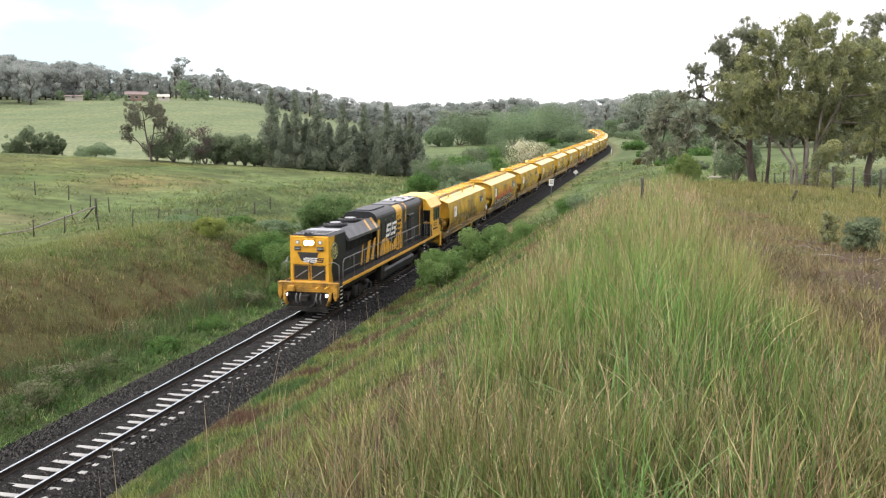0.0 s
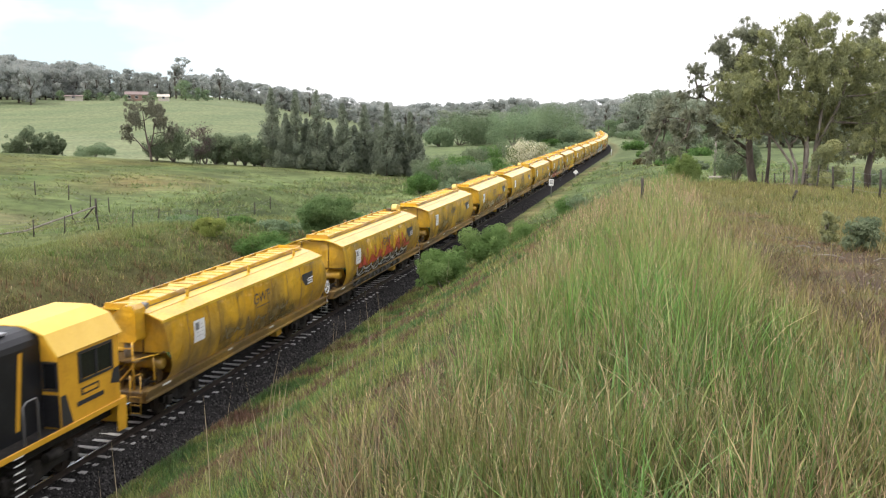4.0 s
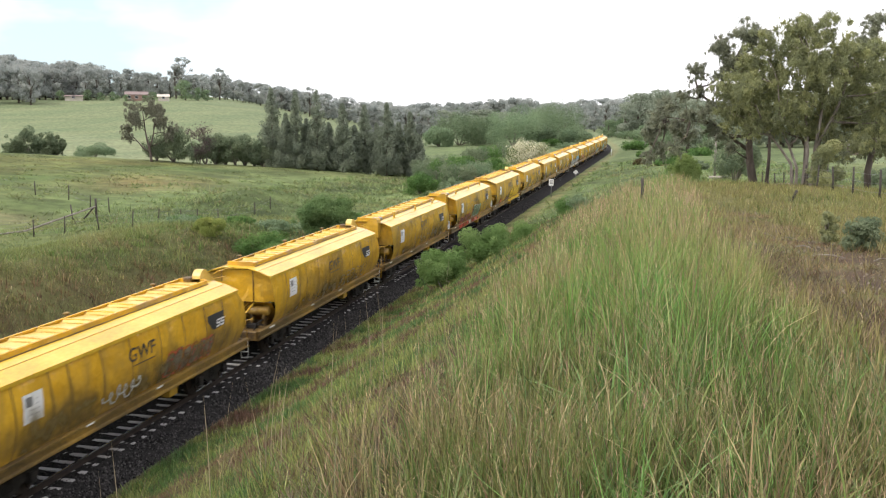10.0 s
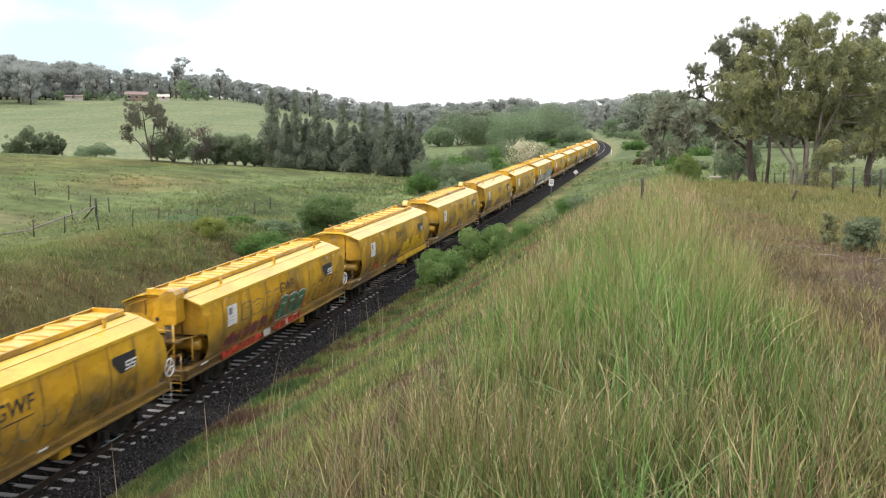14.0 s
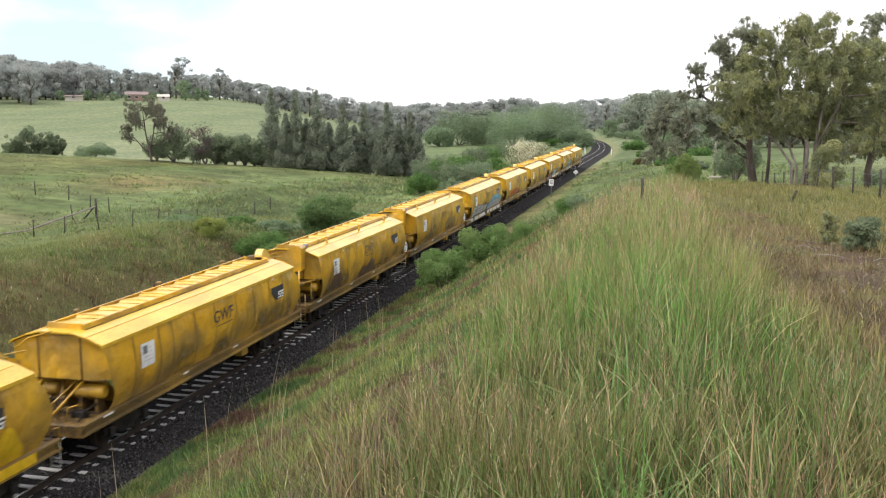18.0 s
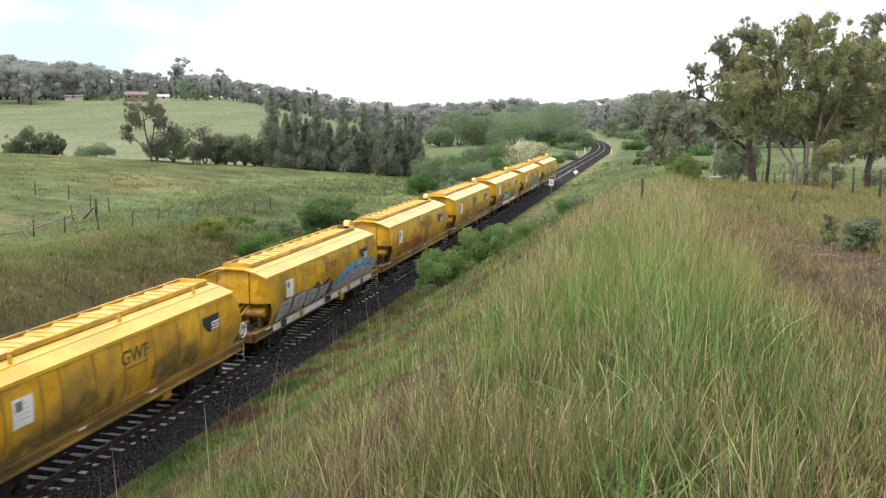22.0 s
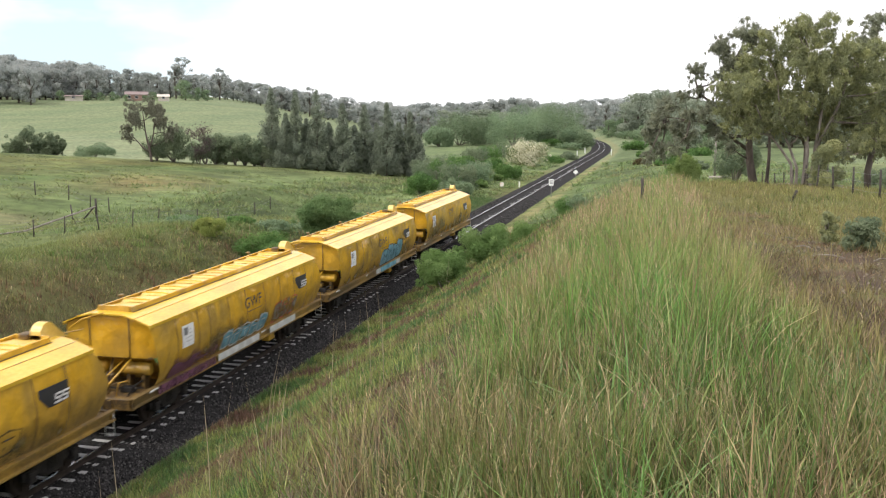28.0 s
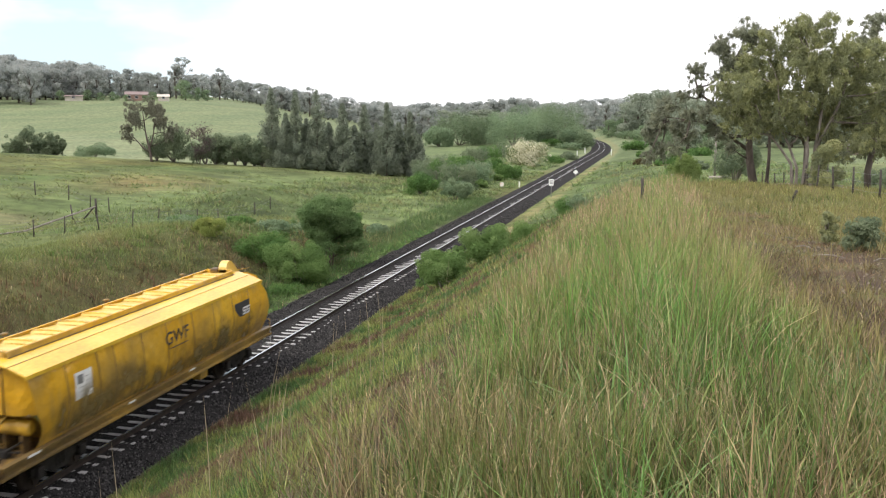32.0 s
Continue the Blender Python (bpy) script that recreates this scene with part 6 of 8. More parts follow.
def decorate():
    w = wagons
    r = random.Random(77)
    for k, x in enumerate(w):
        for j in range(3):
            a = r.uniform(1.8, 11.5)
            graffiti_band(x, P_SMEAR, a, a + r.uniform(1.5, 4.0), 1.24, r.uniform(1.6, 2.4), 200 + 5 * k + j, 0.2, 3.0)
    tagged(w[0], "grimy yellow grain hopper wagon with hatch motor cabinet, pale marks")
    graffiti_band(w[0], P_SMEAR, 4.5, 11.0, 1.25, 2.3, 1)
    graffiti_scrawl(w[0], P_GREYWASH, 5, 10.5, 1.4, 2.2, 3, 6, 0.06)
    tagged(w[1], "yellow grain hopper wagon with red flames and white scrawl graffiti")
    graffiti_band(w[1], P_REDMIST, 3.0, 12.9, 1.75, 2.15, 5, 0.5, 2.2)
    graffiti_band(w[1], P_DARK, 2.7, 12.6, 1.22, 1.72, 8, 0.16, 1.9)
    sill_paint(w[1], P_DARK, [(2.6, 11.0)])
    graffiti_scrawl(w[1], P_WHITE, 2.9, 12.3, 1.3, 1.95, 4, 8, 0.085)
    graffiti_scrawl(w[1], P_WHITE, 3.5, 12.0, 1.25, 1.55, 9, 7, 0.06)
    for k in range(6):
        side = bmesh.new()
        y = 4.6 + k * 1.3
        side_ribbon(side, [(y, 1.7), (y + 0.08, 2.2), (y - 0.05, 2.62)], 0.2, 0.02)
        part("graffiti", side, P_RED, w[1])
    tagged(w[2], "yellow grain hopper wagon, sides streaked with grey grime")
    graffiti_band(w[2], P_SMEAR, 4.2, 7.0, 1.3, 2.6, 11, 0.2)
    tagged(w[3], "yellow grain hopper wagon with white scribbled tag and red line")
    graffiti_scrawl(w[3], P_WHITE, 6.2, 8.0, 1.3, 2.0, 12, 5, 0.06)
    graffiti_letters(w[3], P_GREYWASH, P_RED, 9.4, 12.6, 1.35, 2.1, 6, 13)
    tagged(w[4], "yellow grain hopper wagon with faint dark tags along the sill")
    graffiti_scrawl(w[4], P_DARK, 5.0, 8.0, 1.3, 1.8, 14, 6, 0.04)
    graffiti_letters(w[4], None, P_GREYWASH, 9.0, 13.0, 1.3, 1.9, 6, 15)
    tagged(w[5], "yellow grain hopper wagon with hatch motor cabinet, scuffed clean sides")
    graffiti_scrawl(w[5], P_GREYWASH, 6, 12, 1.4, 2.3, 16, 8, 0.05)
    tagged(w[6], "yellow grain hopper wagon with red, green and black graffiti lettering")
    graffiti_band(w[6], P_REDMIST, 6.6, 10.4, 1.22, 2.3, 17, 0.2, 1.5)
    graffiti_letters(w[6], P_GREEN, P_WHITE, 7.2, 10.0, 1.25, 2.2, 3, 18, 0.3)
    graffiti_letters(w[6], P_PURPLE, P_RED, 2.6, 6.3, 1.25, 1.75, 5, 19)
    graffiti_letters(w[6], None, P_DARK, 10.6, 13.9, 1.3, 2.2, 5, 20, 0.4)
    graffiti_letters(w[6], None, P_GREYWASH, 3.8, 7.6, 2.0, 2.6, 4, 21)
    sill_paint(w[6], P_RED, [(2.4, 5.9), (7.0, 9.8)])
    sill_paint(w[6], P_WHITE, [(6.0, 6.6), (8.2, 8.4)])
    tagged(w[7], "yellow grain hopper wagon with a fresh yellow patch over old graffiti")
    graffiti_band(w[7], P_YELLOW, 8.6, 14.2, 1.22, 1.95, 22, 0.25, 2.4)
    graffiti_band(w[7], P_PLUM, 6.2, 8.7, 1.22, 1.5, 23, 0.12)
    graffiti_band(w[7], P_REDMIST, 3.4, 4.6, 1.22, 1.7, 24, 0.1)
    graffiti_scrawl(w[7], P_DARK, 7.4, 10.6, 1.3, 1.75, 25, 4, 0.05)
    sill_paint(w[7], P_YELLOW, [(8.0, 14.6)])
    tagged(w[8], "plain yellow grain hopper wagon with dull grime bands")
    tagged(w[9], "yellow grain hopper wagon with brown primer patches on its side")
    graffiti_band(w[9], P_BROWN, 2.3, 4.2, 1.25, 2.0, 26, 0.06)
    graffiti_band(w[9], P_BROWN, 6.7, 9.4, 1.25, 1.85, 27, 0.16, 3.4)
    graffiti_band(w[9], P_SMEAR, 12.4, 13.9, 1.5, 2.1, 28, 0.1)
    tagged(w[10], "yellow grain hopper wagon with hatch motor cabinet and pale oval smears")
    graffiti_band(w[10], P_SMEAR, 8.9, 12.2, 1.5, 2.5, 29, 0.3, 2.6)
    graffiti_band(w[10], P_SMEAR, 4.4, 7.2, 1.3, 2.2, 291, 0.25, 2.2)
    tagged(w[11], "yellow grain hopper wagon with big silver letters and blue graffiti")
    def arch(y):
        return 1.3 + 0.86 * math.sin(math.pi * min(1.0, max(0.0, (y - 8.2) / 8.4)) ** 0.8)
    bm = bmesh.new()
    side_patch(bm, 8.5, 14.7, lambda y: 1.23, lambda y: max(1.27, arch(y) - 0.05), 0.016, 0.1, 6)
    part("graffiti", bm, P_SILVER, w[11], "grey sprayed fill under a blue arch")
    for off, width, mat in ((0.0, 0.3, P_SKY), (-0.2, 0.07, P_BLUE)):
        bm = bmesh.new()
        side_ribbon(bm, [(y, max(1.28, arch(y) + off)) for y in np.linspace(8.3, 14.75, 40)], width, 0.022 - off * 0.04)
        part("graffiti", bm, mat, w[11])
    for c, r in ((10.3, 0.62), (11.6, 0.66), (12.9, 0.62), (14.0, 0.5)):
        bm = bmesh.new()
        top = arch(c) - 0.25
        side_ribbon(bm, [(c + r * math.cos(t), max(1.25, 1.3 + (top - 1.3) * math.sin(t) ** 0.6)) for t in np.linspace(0.02, 3.12, 24)], 0.05, 0.026)
        part("graffiti", bm, P_BLUE, w[11])
    graffiti_band(w[11], P_DARK, 1.8, 8.5, 1.22, 1.95, 311, 0.15, 2.4)
    graffiti_letters(w[11], P_SILVER, P_DARK, 1.9, 8.0, 1.22, 2.0, 4, 31, 0.35)
    sill_paint(w[11], P_WHITE, [(1.6, 2.4), (3.0, 4.4), (4.8, 7.4), (8.3, 9.2), (9.6, 10.6), (11.0, 12.6), (13.0, 14.4)])
    sill_paint(w[11], P_DARK, [(2.45, 2.9), (7.45, 8.2), (12.65, 12.95)])
    tagged(w[12], "yellow grain hopper wagon with red hand-painted words on its side")
    side_words("graffiti", w[12], P_REDLINE, "ETOH SKUM", 3.2, 1.42, 0.55, 5.2, 0.03, 0.25, 1, "red hand-painted lettering", 0.04, 0.01)
    tagged(w[13], "yellow grain hopper wagon, lightly scuffed sides")
    graffiti_letters(w[13], None, P_DARK, 3.5, 11.5, 1.5, 2.1, 8, 34)
    tagged(w[14], "yellow grain hopper wagon with dark red, blue and white graffiti")
    graffiti_band(w[14], P_PLUM, 1.8, 5.6, 1.22, 1.75, 35, 0.12, 2.5)
    graffiti_letters(w[14], P_SKY, P_WHITE, 5.6, 9.4, 1.25, 1.85, 5, 36)
    graffiti_letters(w[14], P_GREYWASH, P_RED, 10.0, 12.4, 1.3, 2.1, 3, 37)
    sill_paint(w[14], P_WHITE, [(5.4, 8.8), (9.8, 12.4)])
    sill_paint(w[14], P_PURPLE, [(1.4, 5.2)])
    tagged(w[15], "yellow grain hopper wagon with sky blue bubble graffiti")
    graffiti_bubbles(w[15], P_SKY, P_DARK, ((8.6, 0.75, 1.62, 0.46), (9.55, 0.6, 1.75, 0.5), (10.4, 0.6, 1.7, 0.46), (11.3, 0.62, 1.82, 0.5)))
    graffiti_band(w[15], P_SMEAR, 2.0, 8.0, 1.22, 1.6, 40, 0.2)
    sill_paint(w[15], P_SKY, [(8.0, 11.0)])
    sill_paint(w[15], P_WHITE, [(7.2, 8.0), (11.1, 11.8)])
    tagged(w[16], "last yellow grain hopper wagon, grimy with dark smeared sides")
    graffiti_band(w[16], P_SMEAR, 1.9, 6.5, 1.3, 2.5, 41, 0.3, 2.4)
    graffiti_band(w[16], P_SMEAR, 10.5, 14.0, 1.3, 2.3, 42, 0.3, 2.0)


decorate()


# ---- locomotive ----
M_BEAM = material("oil_stained_yellow_beam", ((0.10, 0.06, 0.02), (0.4, 0.21, 0.03), (0.6, 0.32, 0.035)), 2.2, 0.5, 0.0, 0.1, 16, contrast=0.14)
M_NOSEPANE = plain("dusty_grey_glass", (0.04, 0.036, 0.032), 0.18)


def on_side(bm, outline, x):
    """A flat painted panel at x from (y, z) points, 3 mm thick."""
    s = 1 if x > 0 else -1
    return prism(bm, outline, "x", x, x + s * 0.004)


def make_loco():
    lo = thing("diesel_locomotive", "black and yellow diesel locomotive running long hood first, headlight lit", "locomotive")
    HW = 0.95
    # frame and deck
    part("frame", boxed(-1.1, 1.1, 0.3, 20.9, 0.95, 1.3, 0.03), M_DARK, lo)
    part("deck", boxed(-1.46, 1.46, 0.28, 20.95, 1.36, 1.46, 0.01), M_DARK, lo)
    for s in (-1, 1):
        part("sill_stripe", boxed(s * 1.46 - 0.02, s * 1.46 + 0.02, 0.75, 20.9, 1.34, 1.49, 0.01), M_LOCOYELLOW, lo)
    # leading end beam
    bm = bmesh.new()
    prism(bm, [(-1.46, 1.2), (-1.38, 1.12), (1.38, 1.12), (1.46, 1.2), (1.46, 1.53), (-1.46, 1.53)], "y", 0.0, 0.3)
    beam = part("buffer_beam", bm, M_BEAM, lo, "oil-stained yellow end beam")
    part("beam_top", boxed(-1.48, 1.48, -0.03, 0.3, 1.532, 1.56, 0.008), M_BEAM, beam)
    for z in (1.24, 1.34, 1.44):
        part("beam_rib", boxed(-1.15, 1.15, -0.02, 0.0, z - 0.018, z + 0.018, 0.006), M_BEAM, beam)
    for s in (-1, 1):
        bm = bmesh.new()
        prism(bm, [(s * 1.26, 1.5), (s * 1.46, 1.5), (s * 1.46, 0.95), (s * 1.36, 0.72), (s * 1.26, 0.95)], "y", -0.05, 0.25)
        part("step_panel", bm, M_BEAM, beam)
    part("jumper_box", boxed(-0.95, -0.62, -0.14, -0.02, 1.14, 1.42, 0.03), M_BEAM, beam)
    for x in (0.55, 1.0):
        part("end_cock", tubed([(x, 0.0, 1.36), (x, -0.12, 1.36), (x - 0.1, -0.15, 1.3)], 0.05, 8), M_LOCOYELLOW, beam)
    for s in (-1, 1):
        bm = bmesh.new()
        tube(bm, [(s * 1.1, 0.02, 1.12), (s * 1.12, -0.1, 0.8), (s * 1.0, -0.05, 0.52)], 0.085, 8)
        part("pilot_brace", bm, M_BEAM, beam)
        hs = part("ditch_light", tubed([(s * 0.98, 0.05, 1.0), (s * 0.98, -0.12, 1.0)], [0.1, 0.12], 16), M_INK, lo)
        part("lens", tubed([(s * 0.98, -0.122, 1.0), (s * 0.98, -0.135, 1.0)], 0.066 if s > 0 else 0.05, 16), M_HEADLAMP if s > 0 else M_REDLAMP, hs)
    bm = bmesh.new()
    box(bm, -1.0, 1.0, 0.05, 0.35, 0.3, 1.12, 0.05)
    part("pilot", bm, M_DARK, lo)
    bm = bmesh.new()
    prism(bm, [(-1.1, 0.22), (1.1, 0.22), (0.9, 0.42), (-0.9, 0.42)], "y", -0.12, -0.05)
    part("rail_guard", bm, M_DARK, lo)
    make_coupler(lo, 0.05, -1)
    make_coupler(lo, 20.9, 1)
    for x in (-0.55, -0.35, 0.45, 0.65):
        part("air_hose", tubed([(x, 0.0, 1.05), (x, -0.14, 0.85), (x + 0.05, -0.12, 0.6)], 0.03, 6), M_STEEL, lo)
    # long hood nose: yellow end wrapping round, black behind
    bm = bmesh.new()
    prism(bm, [(-HW, 1.46), (HW, 1.46), (HW, 3.66), (HW - 0.08, 3.74), (-HW + 0.08, 3.74), (-HW, 3.66)], "y", 0.42, 2.75)
    part("nose_hood", bm, M_BLACK, lo)
    bm = bmesh.new()
    box(bm, -HW - 0.01, HW + 0.01, 0.30, 0.44, 2.36, 3.70, 0.03)
    box(bm, -HW - 0.01, -HW + 0.14, 0.30, 0.44, 1.46, 2.37, 0.02)
    box(bm, HW - 0.14, HW + 0.01, 0.30, 0.44, 1.46, 2.37, 0.02)
    box(bm, -HW + 0.13, HW - 0.13, 0.30, 0.44, 1.46, 1.58, 0.02)
    nose = part("nose_end", bm, M_LOCOYELLOW, lo)
    for s in (-1, 1):
        pane = part("nose_window", boxed(s * 0.42 - 0.36, s * 0.42 + 0.36, 0.345, 0.40, 1.62, 2.32), M_NOSEPANE, nose)
        bm = bmesh.new()
        for a in ((s * 0.42 - 0.39, s * 0.42 - 0.34, 1.58, 2.36), (s * 0.42 + 0.34, s * 0.42 + 0.39, 1.58, 2.36), (s * 0.42 - 0.39, s * 0.42 + 0.39, 1.58, 1.63), (s * 0.42 - 0.39, s * 0.42 + 0.39, 2.31, 2.36)):
            box(bm, a[0], a[1], 0.325, 0.40, a[2], a[3])
        part("window_frame", bm, M_BEAM, pane)
        part("inner_rail", tubed([(s * 0.42 - 0.3, 0.341, 1.72), (s * 0.42 + 0.28, 0.341, 2.1)], 0.03, 6), M_STEEL, pane)
    for s in (-1, 1):
        bm = bmesh.new()
        on_side(bm, [(0.44, 1.48), (0.86, 1.48), (0.62, 2.1), (0.8, 2.5), (1.15, 3.66), (0.44, 3.66)], s * (HW + 0.004))
        part("nose_side_panel", bm, M_LOCOYELLOW, lo)
        bdg = part("badge", tubed([(s * (HW + 0.008), 1.05, 2.95), (s * (HW + 0.03), 1.05, 2.95)], 0.42, 28), M_GREEN_BADGE, lo, "dark green round badge with yellow 13")
        bm = bmesh.new()
        ring = [(s * (HW + 0.032), 1.05 + 0.37 * math.cos(t), 2.95 + 0.37 * math.sin(t)) for t in [k * math.pi / 14 for k in range(29)]]
        tube(bm, ring, 0.018, 5, False)
        part("badge_ring", bm, M_CREAM, bdg)
        cu = bpy.data.curves.new("digits", "FONT")
        cu.body, cu.size, cu.align_x, cu.offset = "13", 0.5, "CENTER", 0.02
        ob = bpy.data.objects.new("digits", cu)
        scene.collection.objects.link(ob)
        me = bpy.data.meshes.new_from_object(ob.evaluated_get(bpy.context.evaluated_depsgraph_get()))
        bpy.data.objects.remove(ob)
        me.transform(Matrix.Translation((s * (HW + 0.035), 1.05, 2.78)) @ Matrix.Rotation(radians(90 * s), 4, "Z") @ Matrix.Rotation(radians(90), 4, "X"))
        part_mesh("badge_number", me, M_CREAM, bdg)
    # lamps and plates on the nose
    hl = part("headlight", boxed(-0.3, 0.3, 0.24, 0.31, 3.2, 3.62, 0.03), M_LOCOYELLOW, lo)
    for s in (-1, 1):
        part("lens", tubed([(s * 0.12, 0.238, 3.40), (s * 0.12, 0.225, 3.40)], 0.118, 18), M_HEADLAMP, hl)
        mk = part("marker_lamp", tubed([(s * 0.56, 0.3, 3.42), (s * 0.56, 0.25, 3.42)], 0.1, 14), M_STEEL, lo)
        part("lens", tubed([(s * 0.56, 0.249, 3.42), (s * 0.56, 0.24, 3.42)], 0.07, 14), M_WHITE, mk)
        nb = part("number_board", tubed([(s * 0.56 - 0.16, 0.27, 3.12), (s * 0.56 + 0.16, 0.27, 3.12)], 0.10, 10), M_INK, lo)
        nb.matrix_basis = Matrix.Translation((0, 0.27, 0)) @ Matrix.Diagonal((1, 0.3, 1, 1)) @ Matrix.Translation((0, -0.27, 0))
        part("number_bar", boxed(s * 0.56 - 0.14, s * 0.56 + 0.14, 0.225, 0.236, 3.09, 3.15), M_STEEL, lo)
        bm = bmesh.new()
        box(bm, s * 0.56 - 0.24, s * 0.56 + 0.24, 0.28, 0.303, 2.98, 3.56, 0.01)
        part("lamp_plate", bm, M_LOCOYELLOW, lo)
    for s in (-1, 1):
        part("horn", tubed([(s * 0.1, 0.55, 3.8), (s * 0.1, 0.3, 3.8), (s * 0.1, 0.2, 3.8)], [0.04, 0.05, 0.1], 10), M_INK, lo)
    bm = bmesh.new()
    prism(bm, [(-0.6, 2.94), (0.46, 2.94), (0.36, 2.62), (0.16, 2.36), (-0.18, 2.5), (-0.42, 2.56)], "y", 0.292, 0.299)
    fl = part("front_logo", bm, M_INK, lo, "black pennant with white marks")
    for k in range(3):
        bm = bmesh.new()
        x = -0.3 + k * 0.34
        for z in (2.47, 2.555, 2.64):
            box(bm, x + (z - 2.47) * 0.4, x + 0.29 + (z - 2.47) * 0.4, 0.284, 0.291, z, z + 0.05)
        box(bm, x + 0.01, x + 0.07, 0.284, 0.2905, 2.58, 2.66)
        box(bm, x + 0.24, x + 0.3, 0.284, 0.2905, 2.5, 2.58)
        part("logo_mark", bm, M_WHITE if k < 2 else M_INK, fl)
    # nose roof grilles
    part("nose_roof", boxed(-0.8, 0.8, 1.9, 2.75, 3.74, 3.79, 0.01), M_GREYROOF, lo)
    for s in (-1, 1):
        gr = part("roof_grille", boxed(s * 0.43 - 0.36, s * 0.43 + 0.36, 0.6, 1.6, 3.74, 3.80, 0.01), M_GREYROOF, lo)
        part("grille_mesh", boxed(s * 0.43 - 0.3, s * 0.43 + 0.3, 0.68, 1.52, 3.802, 3.812), M_INK, gr)
    # radiator section with overhanging cowls and two fans
    bm = bmesh.new()
    prism(bm, [(-0.9, 1.46), (0.9, 1.46), (0.9, 2.5), (0.7, 2.55), (0.7, 3.6), (-0.7, 3.6), (-0.7, 2.55), (-0.9, 2.5)], "y", 2.7, 8.0)
    part("radiator_hood", bm, M_BLACK, lo)
    for s in (-1, 1):
        bm = bmesh.new()
        prism(bm, [(s * 0.68, 3.82), (s * 1.1, 3.3), (s * 1.1, 3.16), (s * 1.02, 3.16), (s * 0.66, 3.6)], "y", 2.85, 7.95)
        cw = part("radiator_cowl", bm, M_GREYROOF_DARK, lo)
        for y in (6.35, 7.45):
            bm = bmesh.new()
            v = [(s * 0.685, y, 3.824), (s * 1.104, y - 0.12, 3.302), (s * 1.104, y + 0.28 - 0.12, 3.302), (s * 0.685, y + 0.28, 3.824)]
            f = bm.faces.new([bm.verts.new(c) for c in v])
            bmesh.ops.solidify(bm, geom=[f], thickness=0.006)
            part("cowl_stripe", bm, M_LOCOYELLOW, cw)
        for k in range(22):
            part("radiator_slat", boxed(s * 0.71 - 0.015, s * 0.71 + 0.015, 3.1 + k * 0.215, 3.12 + k * 0.215, 2.56, 3.5), M_DARK, lo)
    part("radiator_top", boxed(-0.68, 0.68, 2.76, 8.0, 3.6, 3.74, 0.02), M_GREYROOF_DARK, lo)
    for y in (4.0, 6.3):
        fan = part("radiator_fan", tubed([(0, y, 3.72), (0, y, 3.9), (0, y, 3.92)], [0.62, 0.61, 0.57], 28), M_BLACK, lo)
        part("fan_hub", tubed([(0, y, 3.92), (0, y, 3.96)], [0.3, 0.28], 20), M_GREYROOF, fan)
        bm = bmesh.new()
        for k in range(16):
            t = k * math.pi / 8
            tube(bm, [(0.27 * math.cos(t), y + 0.27 * math.sin(t), 3.94), (0.58 * math.cos(t), y + 0.58 * math.sin(t), 3.93)], 0.012, 4)
        part("fan_guard", bm, M_DARK, fan)
    # engine hood, rounded top
    def hood(name, y0, y1, top, mat, w=HW):
        bm = bmesh.new()
        out = [(-w, 1.46), (w, 1.46), (w, top - 0.42)] + [(w * math.cos(t) ** 0.55 if math.cos(t) > 0 else 0, top - 0.42 + 0.42 * math.sin(t)) for t in (0.35, 0.7, 1.05, 1.35)]
        out += [(-x, z) for x, z in out[:1:-1]]
        prism(bm, out, "y", y0, y1)
        return part(name, bm, mat, lo)
    hood("engine_hood", 7.9, 11.75, 4.12, M_BLACK)
    hood("hood_band", 11.75, 13.0, 4.11, M_BLACK)
    for s in (-1, 1):
        w_, top = HW + 0.006, 4.115
        arc = [(w_ * math.cos(t) ** 0.55, top - 0.42 + 0.42 * math.sin(t)) for t in (0.0, 0.35, 0.7, 1.0)]
        bm = bmesh.new()
        prism(bm, [(s * x, z) for x, z in [(w_, 1.47)] + arc + [(x - 0.05, z - 0.04) for x, z in arc[::-1]] + [(w_ - 0.05, 1.47)]], "y", 11.72, 13.0)
        part("hood_side_band", bm, M_LOCOYELLOW, lo)
        bm = bmesh.new()
        prism(bm, [(s * x, z) for x, z in arc + [(x - 0.05, z - 0.04) for x, z in arc[::-1]]], "y", 13.75, 13.95)
        part("hood_shoulder_stripe", bm, M_LOCOYELLOW, lo)
    hood("rear_hood", 13.0, 18.0, 4.10, M_BLACK)
    # Light grey panel paints in the sky sheen of the wet hood roof.
    part("hood_roof_plate", boxed(-0.68, 0.68, 14.1, 17.15, 4.07, 4.13, 0.01), M_GREYROOF, lo)
    part("hood_roof_panel", boxed(-0.6, 0.6, 11.9, 13.6, 4.09, 4.125, 0.01), M_GREYROOF_DARK, lo)
    part("roof_beacon", tubed([(0.1, 15.9, 4.12), (0.1, 15.9, 4.2), (0.1, 15.9, 4.3), (0.1, 15.9, 4.33)], [0.1, 0.09, 0.08, 0.03], 12), M_WHITE, lo)
    part("aerial", tubed([(-0.3, 15.2, 4.12), (-0.3, 15.2, 4.2), (0.3, 15.5, 4.22)], 0.02, 5), M_STEEL, lo)
    part("exhaust_hatch", boxed(-0.5, 0.5, 8.3, 10.9, 4.1, 4.16, 0.02), M_BLACK, lo)
    for y, x in ((13.8, 0.3), (14.6, -0.2), (15.4, 0.35), (16.2, 0.0), (16.7, 0.4)):
        part("roof_fitting", tubed([(x, y, 4.12), (x, y, 4.22), (x, y, 4.24)], [0.09, 0.08, 0.05], 10), M_GREYROOF, lo)
